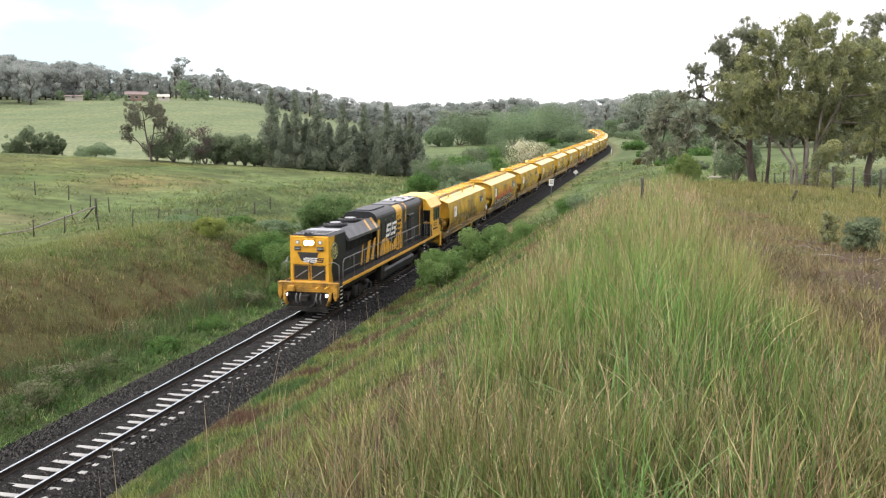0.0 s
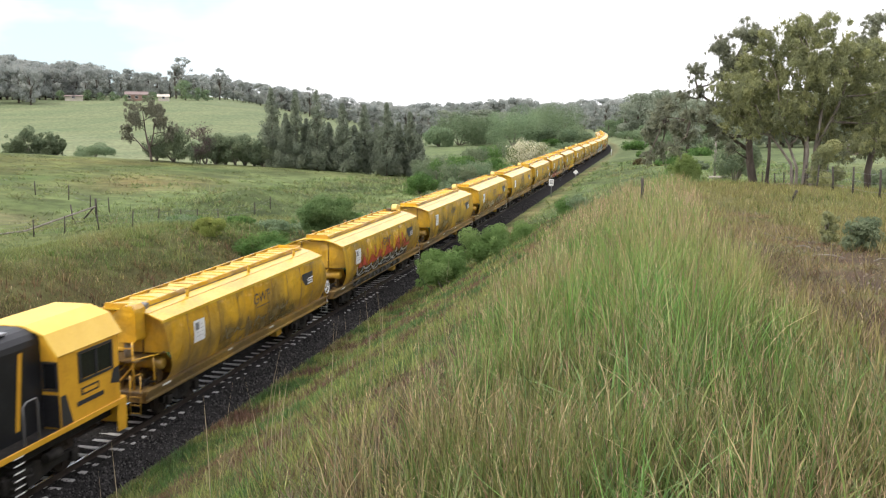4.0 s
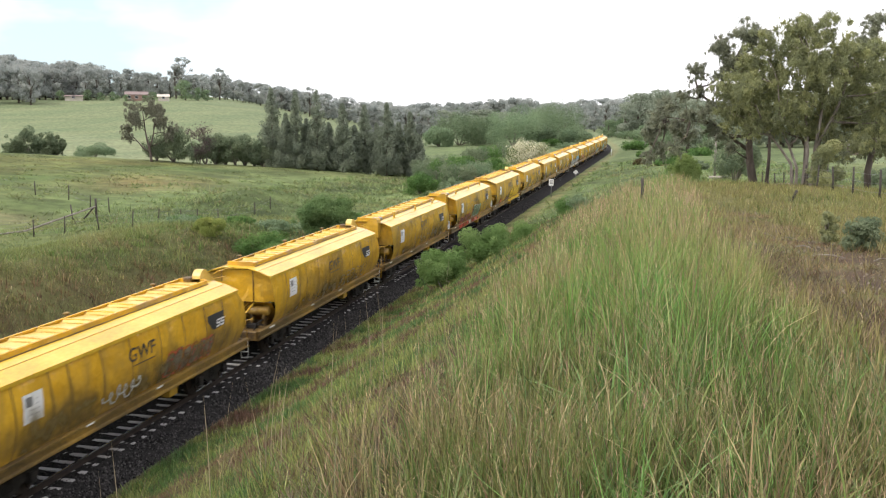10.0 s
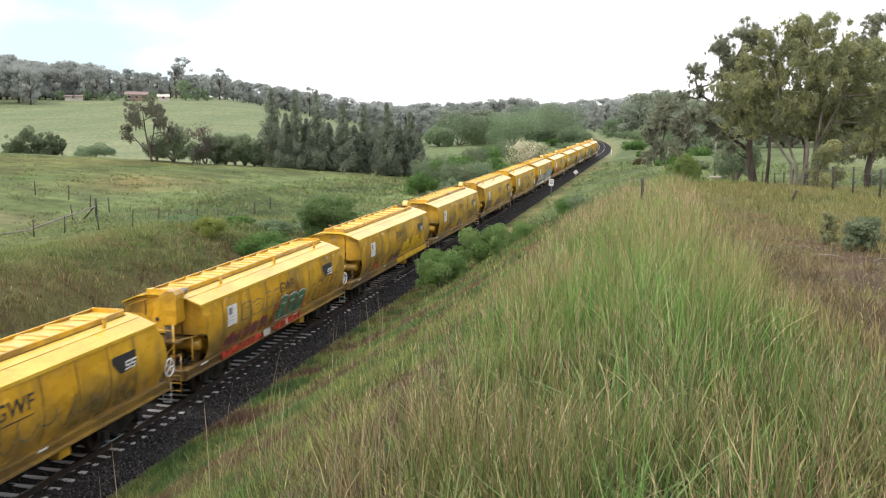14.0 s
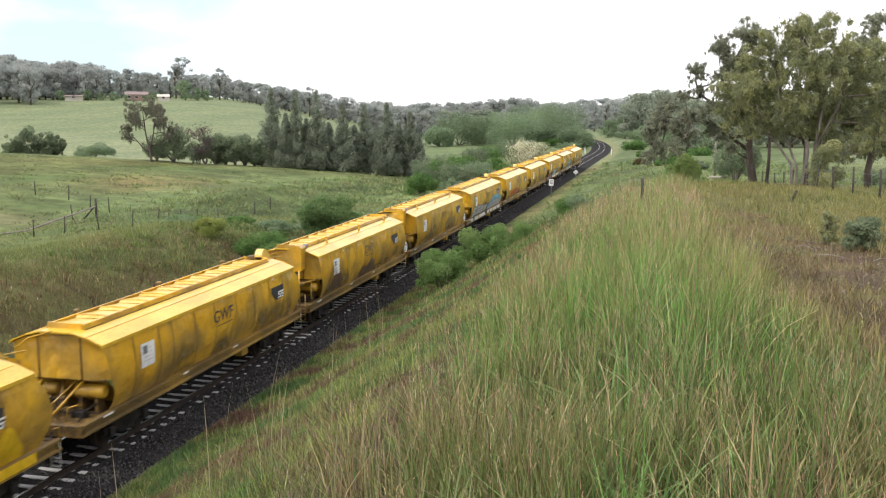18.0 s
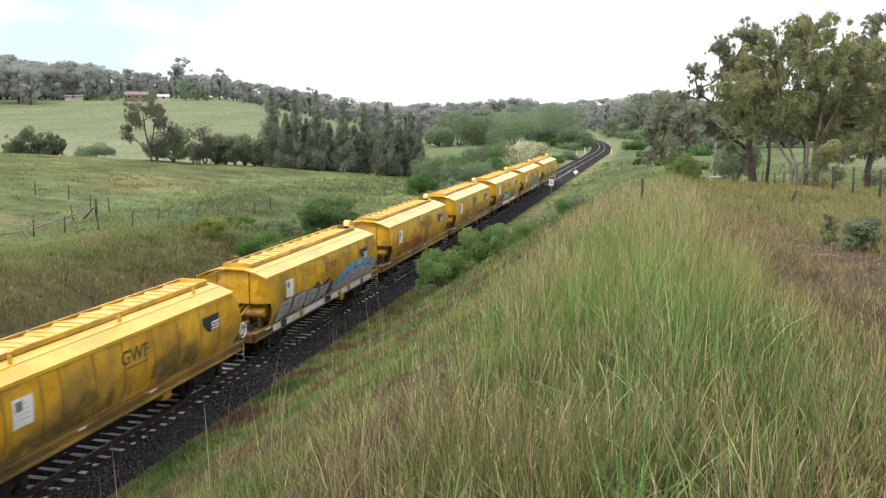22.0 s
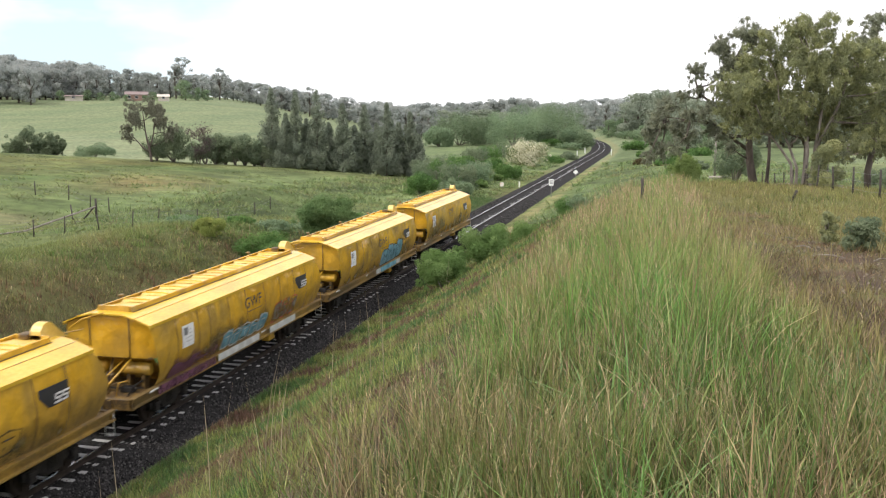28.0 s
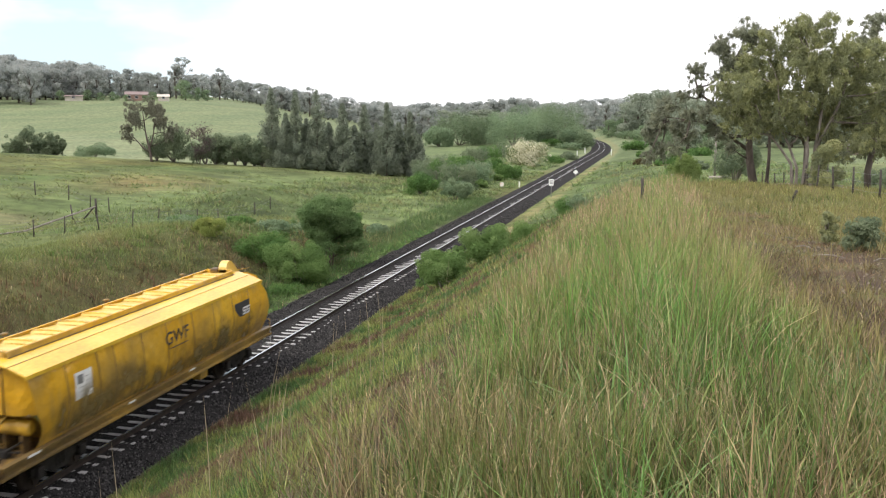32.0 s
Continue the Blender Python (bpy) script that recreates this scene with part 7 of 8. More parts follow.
    for s in (-1, 1):
        x = s * (HW + 0.003)
        for outl in ([(5.2, 1.6), (5.42, 1.6), (5.72, 2.66), (5.58, 2.62)], [(6.05, 1.6), (6.6, 1.6), (7.0, 2.7), (6.5, 2.66)], [(6.95, 1.6), (7.45, 1.6), (7.9, 2.72), (7.55, 2.7)]):
            bm = bmesh.new()
            prism(bm, outl, "x", s * 0.9, s * 0.905)
            part("livery_stripe", bm, M_LOCOYELLOW, lo)
        for outl in ([(7.95, 1.6), (8.12, 1.6), (8.55, 3.6), (8.12, 3.68)], [(8.45, 1.6), (11.6, 1.6), (11.7, 2.3), (10.9, 1.95), (9.6, 2.55), (8.75, 2.4)]):
            bm = bmesh.new()
            on_side(bm, outl, x)
            part("livery_stripe", bm, M_LOCOYELLOW, lo)
        for outl in ([(13.55, 2.9), (13.7, 2.9), (13.95, 3.62), (13.8, 3.62)], [(16.9, 1.7), (17.05, 1.7), (17.3, 3.6), (17.15, 3.6)]):
            bm = bmesh.new()
            on_side(bm, outl, x)
            part("livery_stripe", bm, M_LOCOYELLOW, lo)
        lg = None
        for k, (a, mat) in enumerate(((9.55, M_WHITE), (10.6, M_WHITE), (11.6, M_INK))):
            bm = bmesh.new()
            for z in (2.5, 2.78, 3.06):
                d = (z - 2.5) * 0.45
                on_side(bm, [(a + d, z), (a + 0.85 + d, z), (a + 0.9 + d, z + 0.15), (a + 0.06 + d, z + 0.15)], s * (HW + 0.009))
            d = 0.28 * 0.45
            on_side(bm, [(a + 0.2, 2.932), (a + 0.38, 2.932), (a + 0.43, 3.058), (a + 0.25, 3.058)], s * (HW + 0.009))
            if k < 2:
                on_side(bm, [(a + 0.74, 2.652), (a + 0.91, 2.652), (a + 0.96, 2.778), (a + 0.79, 2.778)], s * (HW + 0.009))
            part("logo_mark", bm, mat, lo, "white slanted logo strokes" if k < 2 else "black slanted logo strokes")
        # hood doors in the yellow band and on the sides
        for k in range(5):
            part("hood_door_seam", boxed(s * (HW + 0.006) - 0.012, s * (HW + 0.006) + 0.012, 8.75 + k * 0.78, 8.77 + k * 0.78, 1.6, 3.4), M_DARK, lo)
        for k in range(4):
            part("hood_door_seam", boxed(s * (HW + 0.006) - 0.012, s * (HW + 0.006) + 0.012, 11.95 + k * 0.28, 11.97 + k * 0.28, 1.6, 3.5), M_STAIN_SHADOW, lo)
        dr = part("hood_door", boxed(s * (HW + 0.02) - 0.025, s * (HW + 0.02) + 0.025, 14.2, 14.95, 1.6, 3.1, 0.01), M_DARK, lo)
        part("louvre_hood", boxed(s * (HW + 0.06) - 0.08, s * (HW + 0.06) + 0.08, 14.1, 15.3, 3.18, 3.3, 0.02), M_BLACK, lo)
        for y, z in ((13.6, 2.6), (15.4, 2.9), (15.4, 2.55), (9.5, 3.45), (11.0, 3.5), (3.3, 2.2), (3.9, 1.9)):
            part("data_plate", boxed(s * (HW + 0.012) - 0.01, s * (HW + 0.012) + 0.01, y, y + 0.1, z, z + 0.1), M_STEEL, lo)
    # cab at the trailing end
    bm = bmesh.new()
    cab_out = [(-1.44, 1.46), (1.44, 1.46), (1.44, 3.38), (1.1, 3.86), (0.55, 4.06), (-0.55, 4.06), (-1.1, 3.86), (-1.44, 3.38)]
    prism(bm, cab_out, "y", 18.0, 20.7)
    cab = part("cab", bm, M_LOCOYELLOW, lo)
    bm = bmesh.new()
    roof = [(-1.5, 3.36), (-1.13, 3.9), (-0.56, 4.11), (0.56, 4.11), (1.13, 3.9), (1.5, 3.36), (1.47, 3.34), (1.1, 3.865), (0.55, 4.065), (-0.55, 4.065), (-1.1, 3.865), (-1.47, 3.34)]
    prism(bm, roof, "y", 17.92, 20.85)
    part("cab_roof", bm, M_ROOFYELLOW, cab)
    for s in (-1, 1):
        wn_ = part("cab_side_window", boxed(s * 1.445 - 0.008, s * 1.445 + 0.008, 18.9, 20.3, 2.52, 3.18), M_PANE, cab)
        bm = bmesh.new()
        for a in ((18.82, 18.9, 2.46, 3.24), (19.57, 19.63, 2.46, 3.24), (20.3, 20.38, 2.46, 3.24)):
            box(bm, s * 1.46 - 0.02, s * 1.46 + 0.02, a[0], a[1], a[2], a[3])
        box(bm, s * 1.46 - 0.02, s * 1.46 + 0.02, 18.82, 20.38, 2.44, 2.5)
        box(bm, s * 1.46 - 0.02, s * 1.46 + 0.02, 18.82, 20.38, 3.2, 3.26)
        part("window_frame", bm, M_INK, wn_)
        pn = part("cab_front_window", boxed(s * 1.2 - 0.2, s * 1.2 + 0.2, 17.985, 18.002, 2.5, 3.15, 0.004), M_PANE, cab)
        bm = bmesh.new()
        for a in ((s * 1.2 - 0.22, s * 1.2 - 0.18, 2.46, 3.19), (s * 1.2 + 0.18, s * 1.2 + 0.22, 2.46, 3.19), (s * 1.2 - 0.22, s * 1.2 + 0.22, 2.44, 2.49), (s * 1.2 - 0.22, s * 1.2 + 0.22, 3.16, 3.21)):
            box(bm, a[0], a[1], 17.965, 17.998, a[2], a[3])
        part("window_frame", bm, M_INK, pn)
        part("cab_number", boxed(s * 1.448 - 0.006, s * 1.448 + 0.006, 18.9, 19.7, 2.08, 2.28), M_INK, cab)
        part("cab_number_bar", boxed(s * 1.456 - 0.004, s * 1.456 + 0.004, 18.98, 19.62, 2.13, 2.23), M_LOCOYELLOW, cab)
        part("cab_name_bar", boxed(s * 1.448 - 0.004, s * 1.448 + 0.004, 18.7, 19.9, 1.84, 1.96), M_INK, cab)
        bm = bmesh.new()
        on_side(bm, [(20.25, 2.05), (20.7, 1.95), (20.7, 2.45), (20.4, 2.4)], s * 1.444)
        part("cab_stripe", bm, M_INK, cab)
        bm = bmesh.new()
        on_side(bm, [(18.02, 1.5), (18.5, 1.5), (18.25, 2.3), (18.02, 2.3)], s * 1.444)
        part("cab_stripe", bm, M_INK, cab)
    part("cab_front_panel", boxed(0.96, 1.42, 17.95, 17.998, 1.5, 2.35, 0.01), M_BLACK, cab)
    part("rear_beam", boxed(-1.46, 1.46, 20.75, 21.0, 0.75, 1.5, 0.03), M_LOCOYELLOW, lo)
    part("rear_step_panel", boxed(1.38, 1.46, 20.55, 20.95, 0.55, 1.4, 0.02), M_LOCOYELLOW, lo)
    # fuel tank and side gear
    bm = bmesh.new()
    prism(bm, [(-1.05, 0.3), (1.05, 0.3), (1.32, 0.55), (1.32, 0.85), (1.2, 0.97), (-1.2, 0.97), (-1.32, 0.85), (-1.32, 0.55)], "y", 8.1, 14.3)
    part("fuel_tank", bm, M_BLACK, lo)
    part("air_reservoir", tubed([(1.15, 9.5, 1.12), (1.15, 13.6, 1.12)], 0.17, 14), M_DARK, lo)
    part("battery_box", boxed(1.0, 1.36, 7.3, 8.0, 0.5, 1.25, 0.03), M_DARK, lo)
    for y in (4.1, 17.0):
        bog = make_bogie(lo, y, (-1.85, 0.0, 1.85), 0.51, M_DARK, 1.05)
        for s in (-1, 1):
            part("traction_cover", boxed(s * 1.2 - 0.12, s * 1.2 + 0.12, -1.1, -0.6, 0.45, 0.9, 0.05), M_DARK, bog)
            part("brake_cylinder", tubed([(s * 1.2, 0.6, 0.8), (s * 1.2, 1.2, 0.8)], 0.13, 12), M_DARK, bog)
    # steps with worn white edges
    def steps(x, y, s):
        for k in range(6):
            st_ = part("step", boxed(min(s * 1.12, s * 1.47), max(s * 1.12, s * 1.47), y, y + 0.35, 0.42 + k * 0.18, 0.45 + k * 0.18), M_DARK, lo)
            part("step_edge", boxed(s * 1.475 - 0.008, s * 1.475 + 0.008, y, y + 0.35, 0.42 + k * 0.18, 0.452 + k * 0.18), M_WHITE, st_)
        part("step_plate", boxed(min(s * 1.1, s * 1.13), max(s * 1.1, s * 1.13), y - 0.02, y + 0.4, 0.4, 1.38), M_DARK, lo)
    for s in (-1, 1):
        steps(1.4, 0.33, s)
        steps(1.4, 16.1, s)
        # handrails
        bm = bmesh.new()
        tube(bm, [(s * 1.42, 0.95, 1.5), (s * 1.42, 0.95, 2.35), (s * 1.42, 1.15, 2.56), (s * 1.42, 15.5, 2.56), (s * 1.42, 15.6, 2.45), (s * 1.42, 15.6, 1.5)], 0.022, 6)
        rl = part("handrail", bm, M_STEEL, lo)
        part("mid_rail", tubed([(s * 1.42, 0.95, 2.0), (s * 1.42, 15.6, 2.0)], 0.014, 5), M_STEEL, rl)
        for y in np.linspace(2.6, 14.0, 8):
            part("stanchion", tubed([(s * 1.42, y, 1.47), (s * 1.42, y, 2.56)], 0.018, 6), M_STEEL, rl)
        part("grab_rail", tubed([(s * 1.42, 16.6, 1.5), (s * 1.42, 16.6, 2.45), (s * 1.42, 16.75, 2.55), (s * 1.42, 17.1, 2.55), (s * 1.42, 17.15, 2.4), (s * 1.42, 17.15, 1.5)], 0.024, 6), M_STEEL, lo)
        part("grab_rail", tubed([(s * 0.97, 0.36, 2.45), (s * 1.2, 0.36, 2.5), (s * 1.42, 0.4, 2.35), (s * 1.42, 0.4, 1.55)], 0.022, 6), M_STEEL, lo)
    lo.matrix_basis = rail_pose(LOCO_FROM)
    TRAIN.append((lo, LOCO_FROM, 10.5))
    return lo


M_GREEN_BADGE = plain("dark_green_badge", (0.03, 0.06, 0.035), 0.4)
M_CREAM = plain("cream_paint", (0.65, 0.56, 0.22), 0.5)
M_GREYROOF_DARK = material("dusty_dark_roof_paint", ((0.035, 0.035, 0.037), (0.07, 0.07, 0.074), (0.13, 0.13, 0.135)), 2, 0.4, 0.0, 0.05, 20)
M_ROOFYELLOW = material("light_yellow_cab_roof", ((0.72, 0.45, 0.05), (0.82, 0.55, 0.09)), 1.2, 0.35, 0, 0.04, 14)
make_loco()


near_grass()
field_grass()
litter()


def lobed_gum(label, m, seed, stems, lobes, colors, bark, group, leaves, leaf=0.11, depth=0.9):
    """A gum tree: stems of (x, z) joints, and a crown of hanging leaf masses (x, z, radius) carried by limbs."""
    rnd = np.random.RandomState(seed)
    tree = thing("gum_tree", label, "tree", group, m)
    bm = bmesh.new()
    ends = []
    for joints, r0, r1 in stems:
        n = len(joints)
        sway = rnd.uniform(-0.5, 0.5)
        pts = [Vector((x, sway * k / n, z)) for k, (x, z) in enumerate(joints)]
        fine = [pts[0] - Vector((0, 0, 0.5 if joints[0][1] < 0.5 else 0))]
        for k in range(1, n):
            mid = pts[k - 1].lerp(pts[k], 0.5) + Vector((rnd.normal(0, 0.06), rnd.normal(0, 0.06), 0))
            fine += [mid, pts[k]]
        tube(bm, fine, [r0 + (r1 - r0) * k / (len(fine) - 1) for k in range(len(fine))], 9)
        ends += fine[2:]
    clumps = []
    for x, z, r in lobes:
        c = Vector((x, rnd.uniform(-depth, depth), z))
        e = min(ends, key=lambda p: (p - c).length + (2.0 if p.z > c.z else 0.0))
        tube(bm, [e, e.lerp(c, 0.5) + Vector((rnd.normal(0, 0.12), 0, -0.12)), c], [0.07, 0.045, 0.015], 5)
        for k in range(44):
            d = Vector((rnd.normal(), rnd.normal(), rnd.normal() * 0.9 + 0.1)).normalized() * r * rnd.uniform(0.2, 1.3)
            w = min(r, 0.9) * rnd.uniform(0.14, 0.36)
            clumps.append((c.x + d.x, c.y + d.y * 1.15, c.z + d.z, w, w, w * rnd.uniform(0.8, 1.2)))
            if k % 3 == 0:
                clumps.append((c.x + d.x * 1.25, c.y + d.y * 1.2, c.z + d.z * 1.2 - w, w * 0.45, w * 0.45, w * 0.9))
            if k % 9 == 0:
                tube(bm, [c, c + d * 0.6, c + d], [0.02, 0.014, 0.006], 4)
    part("trunk", bm, bark, tree)
    part_mesh("crown", crown_mesh("crown", rnd, clumps, leaves, leaf, colors, 1.0, 0.4, True), M_LEAF, tree)
    return tree


def gum_grove():
    """The clump of gum trees by the fence on the shelf."""
    g = "gum trees by the fence"
    pale_stems = [([(-0.3, 0), (-0.6, 2.2), (-1.8, 3.8), (-2.6, 5.4)], 0.1, 0.04), ([(-0.1, 0), (-0.3, 2.0), (-1.3, 4.4), (-1.5, 6.6)], 0.1, 0.04), ([(0.2, 0), (0.2, 2.9), (0.0, 5.9), (0.0, 8.4)], 0.15, 0.04), ([(0.4, 0), (0.7, 3.2), (1.9, 5.9), (2.2, 7.4)], 0.12, 0.04), ([(0.7, 0), (0.6, 2.9), (1.1, 6.9), (0.8, 8.2)], 0.12, 0.04)]
    broad = [(0.7, 9.0, 1.2), (-0.8, 8.9, 1.1), (2.0, 8.0, 1.15), (3.1, 7.2, 1.0), (-2.3, 8.4, 1.0), (-3.0, 7.3, 0.95), (-4.1, 6.4, 0.8), (-1.4, 7.0, 1.15), (0.3, 6.9, 1.2), (2.3, 5.9, 1.2), (-2.7, 5.7, 1.1), (-1.0, 5.1, 1.1), (0.7, 5.0, 1.15), (2.7, 4.6, 1.15), (3.8, 5.4, 0.9), (-3.7, 5.0, 0.85), (1.6, 3.5, 0.8), (3.4, 3.7, 0.75), (0.1, 9.8, 0.7), (-0.7, 9.5, 0.6), (-0.4, 7.9, 1.1), (1.2, 7.4, 1.1), (-2.0, 4.6, 0.8), (1.6, 4.9, 1.0), (-3.3, 6.2, 0.9), (0.0, 6.0, 1.0), (4.3, 6.3, 0.9), (4.5, 4.6, 0.9), (3.6, 8.2, 0.8), (-2.9, 4.2, 0.6), (4.2, 3.4, 0.7), (2.4, 3.2, 0.7), (-0.2, 4.2, 0.6)]
    lobed_gum("tall multi-stemmed gum tree with pale smooth bark and olive crown", at(*bearing(-7.3, 57), 0, -0.85), 3, pale_stems, broad, GUM_LEAF, M_BARK, g, 200000, 0.13, 1.5)
    dark_stems = [([(0.1, 0), (-0.4, 2.5), (-0.6, 5.2), (-1.4, 8.4)], 0.3, 0.06), ([(-0.5, 4.3), (-1.7, 5.1), (-3.2, 6.2), (-3.7, 7.2)], 0.13, 0.04), ([(-0.4, 3.0), (-2.6, 4.6), (-5.3, 5.0)], 0.12, 0.03), ([(0.75, 0), (0.7, 2.6), (0.75, 5.0)], 0.13, 0.06)]
    hanging = [(-0.9, 9.7, 0.8), (-2.2, 8.8, 0.8), (-0.2, 9.5, 0.65), (-1.6, 8.0, 0.7), (-2.2, 7.3, 0.45), (-3.6, 7.6, 0.55), (-3.4, 6.5, 0.4), (-4.3, 6.2, 0.4), (-3.1, 5.2, 0.5), (-2.6, 5.8, 0.4), (-4.0, 5.1, 0.45), (-1.6, 5.5, 0.65), (-5.2, 5.6, 0.6), (-5.8, 4.8, 0.6), (-4.8, 4.3, 0.6), (-6.2, 3.9, 0.5), (-4.1, 3.9, 0.5), (-5.6, 3.0, 0.55), (-6.3, 2.5, 0.35), (-4.7, 3.2, 0.45), (-2.0, 4.0, 0.5), (-1.5, 3.2, 0.4), (-2.7, 4.3, 0.4), (-0.4, 6.6, 0.6)]
    lobed_gum("gum tree with thick dark trunk and hanging grey-green foliage", at(*bearing(-4.85, 60), 0, -0.85), 5, dark_stems, hanging, GUM_DARK, M_DARKBARK, g, 85000, 0.12)
    lobed_gum("tall dark gum tree at the back of the clump", at(*bearing(-10.8, 66), 0, -0.6), 9, [([(0, 0), (0.1, 4.0), (-0.1, 7.5), (-0.2, 10.6)], 0.24, 0.05)], [(-0.2, 11.0, 0.8), (-0.7, 10.0, 0.7), (0.4, 9.4, 0.65), (0.6, 8.1, 0.95), (0.2, 6.5, 1.0), (0.7, 4.6, 0.95), (0.0, 3.5, 0.7), (-1.8, 3.2, 0.65), (1.6, 7.0, 1.0), (1.9, 5.4, 0.9)], GUM_DARK, M_DARKBARK, g, 60000, 0.13)
    lobed_gum("gum tree with dull olive crown deep in the clump", at(*bearing(-7.6, 64), 0, -0.4), 12, [([(0, 0), (-0.2, 3.5), (0.3, 7.6)], 0.2, 0.06), ([(-0.1, 3.0), (-1.6, 5.6)], 0.11, 0.04)], [(1.4, 8.4, 1.2), (-1.2, 8.6, 1.1), (0.2, 7.4, 1.2), (2.8, 6.6, 1.1), (-2.6, 6.8, 1.0), (-1.0, 5.6, 1.1), (1.4, 5.4, 1.1), (3.4, 4.6, 0.9), (-3.0, 5.0, 0.8), (0.4, 4.4, 0.8), (2.2, 9.2, 0.7), (-3.6, 7.8, 0.9), (-4.2, 6.0, 0.8), (3.6, 7.6, 0.8)], GUM_LEAF, M_DARKBARK, g, 110000, 0.13, 1.4)


M_DARKBARK = material("dark_fibrous_bark", ((0.05, 0.04, 0.032), (0.10, 0.08, 0.065), (0.17, 0.14, 0.115)), 3, 0.9, 0, 0.5, 22, stretch=(1, 1, 0.3))
gum_grove()


def shrubs():
    make_shrub("shrub", "leafy green bush on the bank beside the track", at(5.4, 46.2), 21, 1.35, 1.9, 2.0, 30000, 0.085, BRIGHT, group="bushes by the track")
    make_shrub("shrub", "leafy green bush on the bank beside the track", at(6.6, 50.5), 22, 1.4, 2.0, 1.9, 24000, 0.09, BRIGHT, group="bushes by the track")
    make_shrub("shrub", "low green bush on the bank", at(7.4, 57), 23, 1.3, 2.2, 1.4, 14000, 0.08, BRIGHT, group="bushes by the track")
    make_tree("small_tree", "dense round green tree beside the line", "tree", at(-4.7, 57.5), 24, 4.9, 2.1, 3, 70000, 0.11, ((0.1, 0.165, 0.065), (0.14, 0.215, 0.085), (0.19, 0.27, 0.11)), 0.42, 0.12, 0.0, flat=0.9, bark=M_DARKBARK, crown=(0.2, 0, 2.9, 2.1, 2.0, 2.0), lumps=110)
    make_shrub("shrub", "yellow-green bush on the shoulder of the far bank", at(-10.7, 52.8), 29, 0.85, 0.8, 1.25, 9000, 0.09, ((0.2, 0.25, 0.07), (0.27, 0.31, 0.09), (0.34, 0.36, 0.11)))
    make_shrub("shrub", "pale green bush beside the line", at(-4.5, 51.6), 25, 1.7, 1.7, 2.7, 30000, 0.095, BRIGHT, group="bushes by the track")
    make_shrub("shrub", "pale green bush beside the line", at(-7.4, 53.5), 26, 1.6, 1.6, 2.0, 20000, 0.095, SHRUB, group="bushes by the track")
    for k, (x, y, r, h) in enumerate(((-10.5, 62, 1.2, 0.8), (-13.0, 62, 1.1, 0.7), (-9.6, 66, 1.2, 0.9), (-7.5, 68, 1.0, 0.8), (-15.8, 59, 1.2, 0.8), (-17.0, 62, 1.2, 0.7), (-6.5, 74, 1.0, 0.8), (-10.5, 78, 1.3, 0.9))):
        make_shrub("shrub", "low tangled green shrub at the end of the cutting", at(x, y), 30 + k, r, r, h, 3000, 0.14, SHRUB if k % 2 else WILLOW, group="low shrubs in the gap")
    for k, (x, y, r, h, c) in enumerate(((-9.0, 115, 2.4, 4.2, HEDGE), (-11.5, 121, 2.6, 4.8, SHRUB), (-7.6, 108, 1.7, 2.6, WILLOW), (-14, 125, 2.8, 4.4, HEDGE), (-12.5, 111, 1.9, 2.6, SHRUB), (-17.5, 133, 2.2, 3.8, HEDGE), (-9.5, 130, 2.4, 3.8, WILLOW), (-6.8, 141, 1.8, 2.4, SHRUB))):
        make_shrub("shrub", "mixed green thicket below the line", at(x, y), 45 + k, r, r, h, 9000, 0.16, c, group="thicket")
    for k, (x, y, r, h) in enumerate(((-4.3, 25.6, 0.8, 0.7), (-4.5, 27.6, 0.9, 0.85), (-4.9, 29.6, 0.9, 0.8), (-4.3, 31.6, 0.8, 0.7), (-4.6, 45.0, 0.8, 0.8), (-4.2, 35.5, 0.7, 0.5), (-3.9, 22.5, 0.7, 0.5), (-4.2, 39.5, 0.8, 0.6), (-4.1, 48.5, 0.8, 0.7))):
        make_shrub("flowering_weeds", "clump of rank weeds with creamy flower heads", at(x, y), 180 + k, r, r * 1.3, h, 2600, 0.085, ((0.07, 0.13, 0.05), (0.11, 0.17, 0.06), (0.2, 0.21, 0.12), (0.36, 0.34, 0.24)) if k < 5 else SHRUB, "weeds", "weeds in the drain", 14, 5)
    b = make_shrub("flowering_bush", "wide bush covered in cream-white blossom", at(*bearing(8.05, 178)), 60, 3.9, 3.4, 4.7, 9000, 0.28, ((0.12, 0.17, 0.07), (0.2, 0.24, 0.11), (0.66, 0.63, 0.46), (0.78, 0.75, 0.6)), lumps=30)
    make_shrub("shrub", "round bright green bush on the grass", at(*bearing(-0.9, 68)), 61, 1.3, 1.2, 2.1, 18000, 0.085, ((0.17, 0.23, 0.08), (0.22, 0.29, 0.1), (0.28, 0.34, 0.13)))
    make_shrub("shrub", "dark green bush behind the gum trees", at(*bearing(-3.7, 92)), 62, 2.1, 1.9, 4.4, 12000, 0.14, HEDGE)
    for k, (d, s, r, h) in enumerate(((-8.3, 98, 1.8, 1.5), (-11.6, 96, 2.0, 1.8), (-12.6, 84, 1.9, 2.0))):
        make_shrub("shrub", "dark scrub growing under the gum trees", at(*bearing(d, s)), 160 + k, r, r, h, 4200, 0.2, HEDGE, group="scrub under the gums")
    make_shrub("shrub", "olive sapling under the gum trees", at(*bearing(-8.6, 54)), 64, 0.95, 0.9, 2.7, 12000, 0.08, GUM_LEAF)
    make_shrub("shrub", "thin dull green sapling beside the vehicle track", at(*bearing(-8.8, 18.8)), 65, 0.2, 0.2, 0.72, 2200, 0.045, GUM_LEAF)
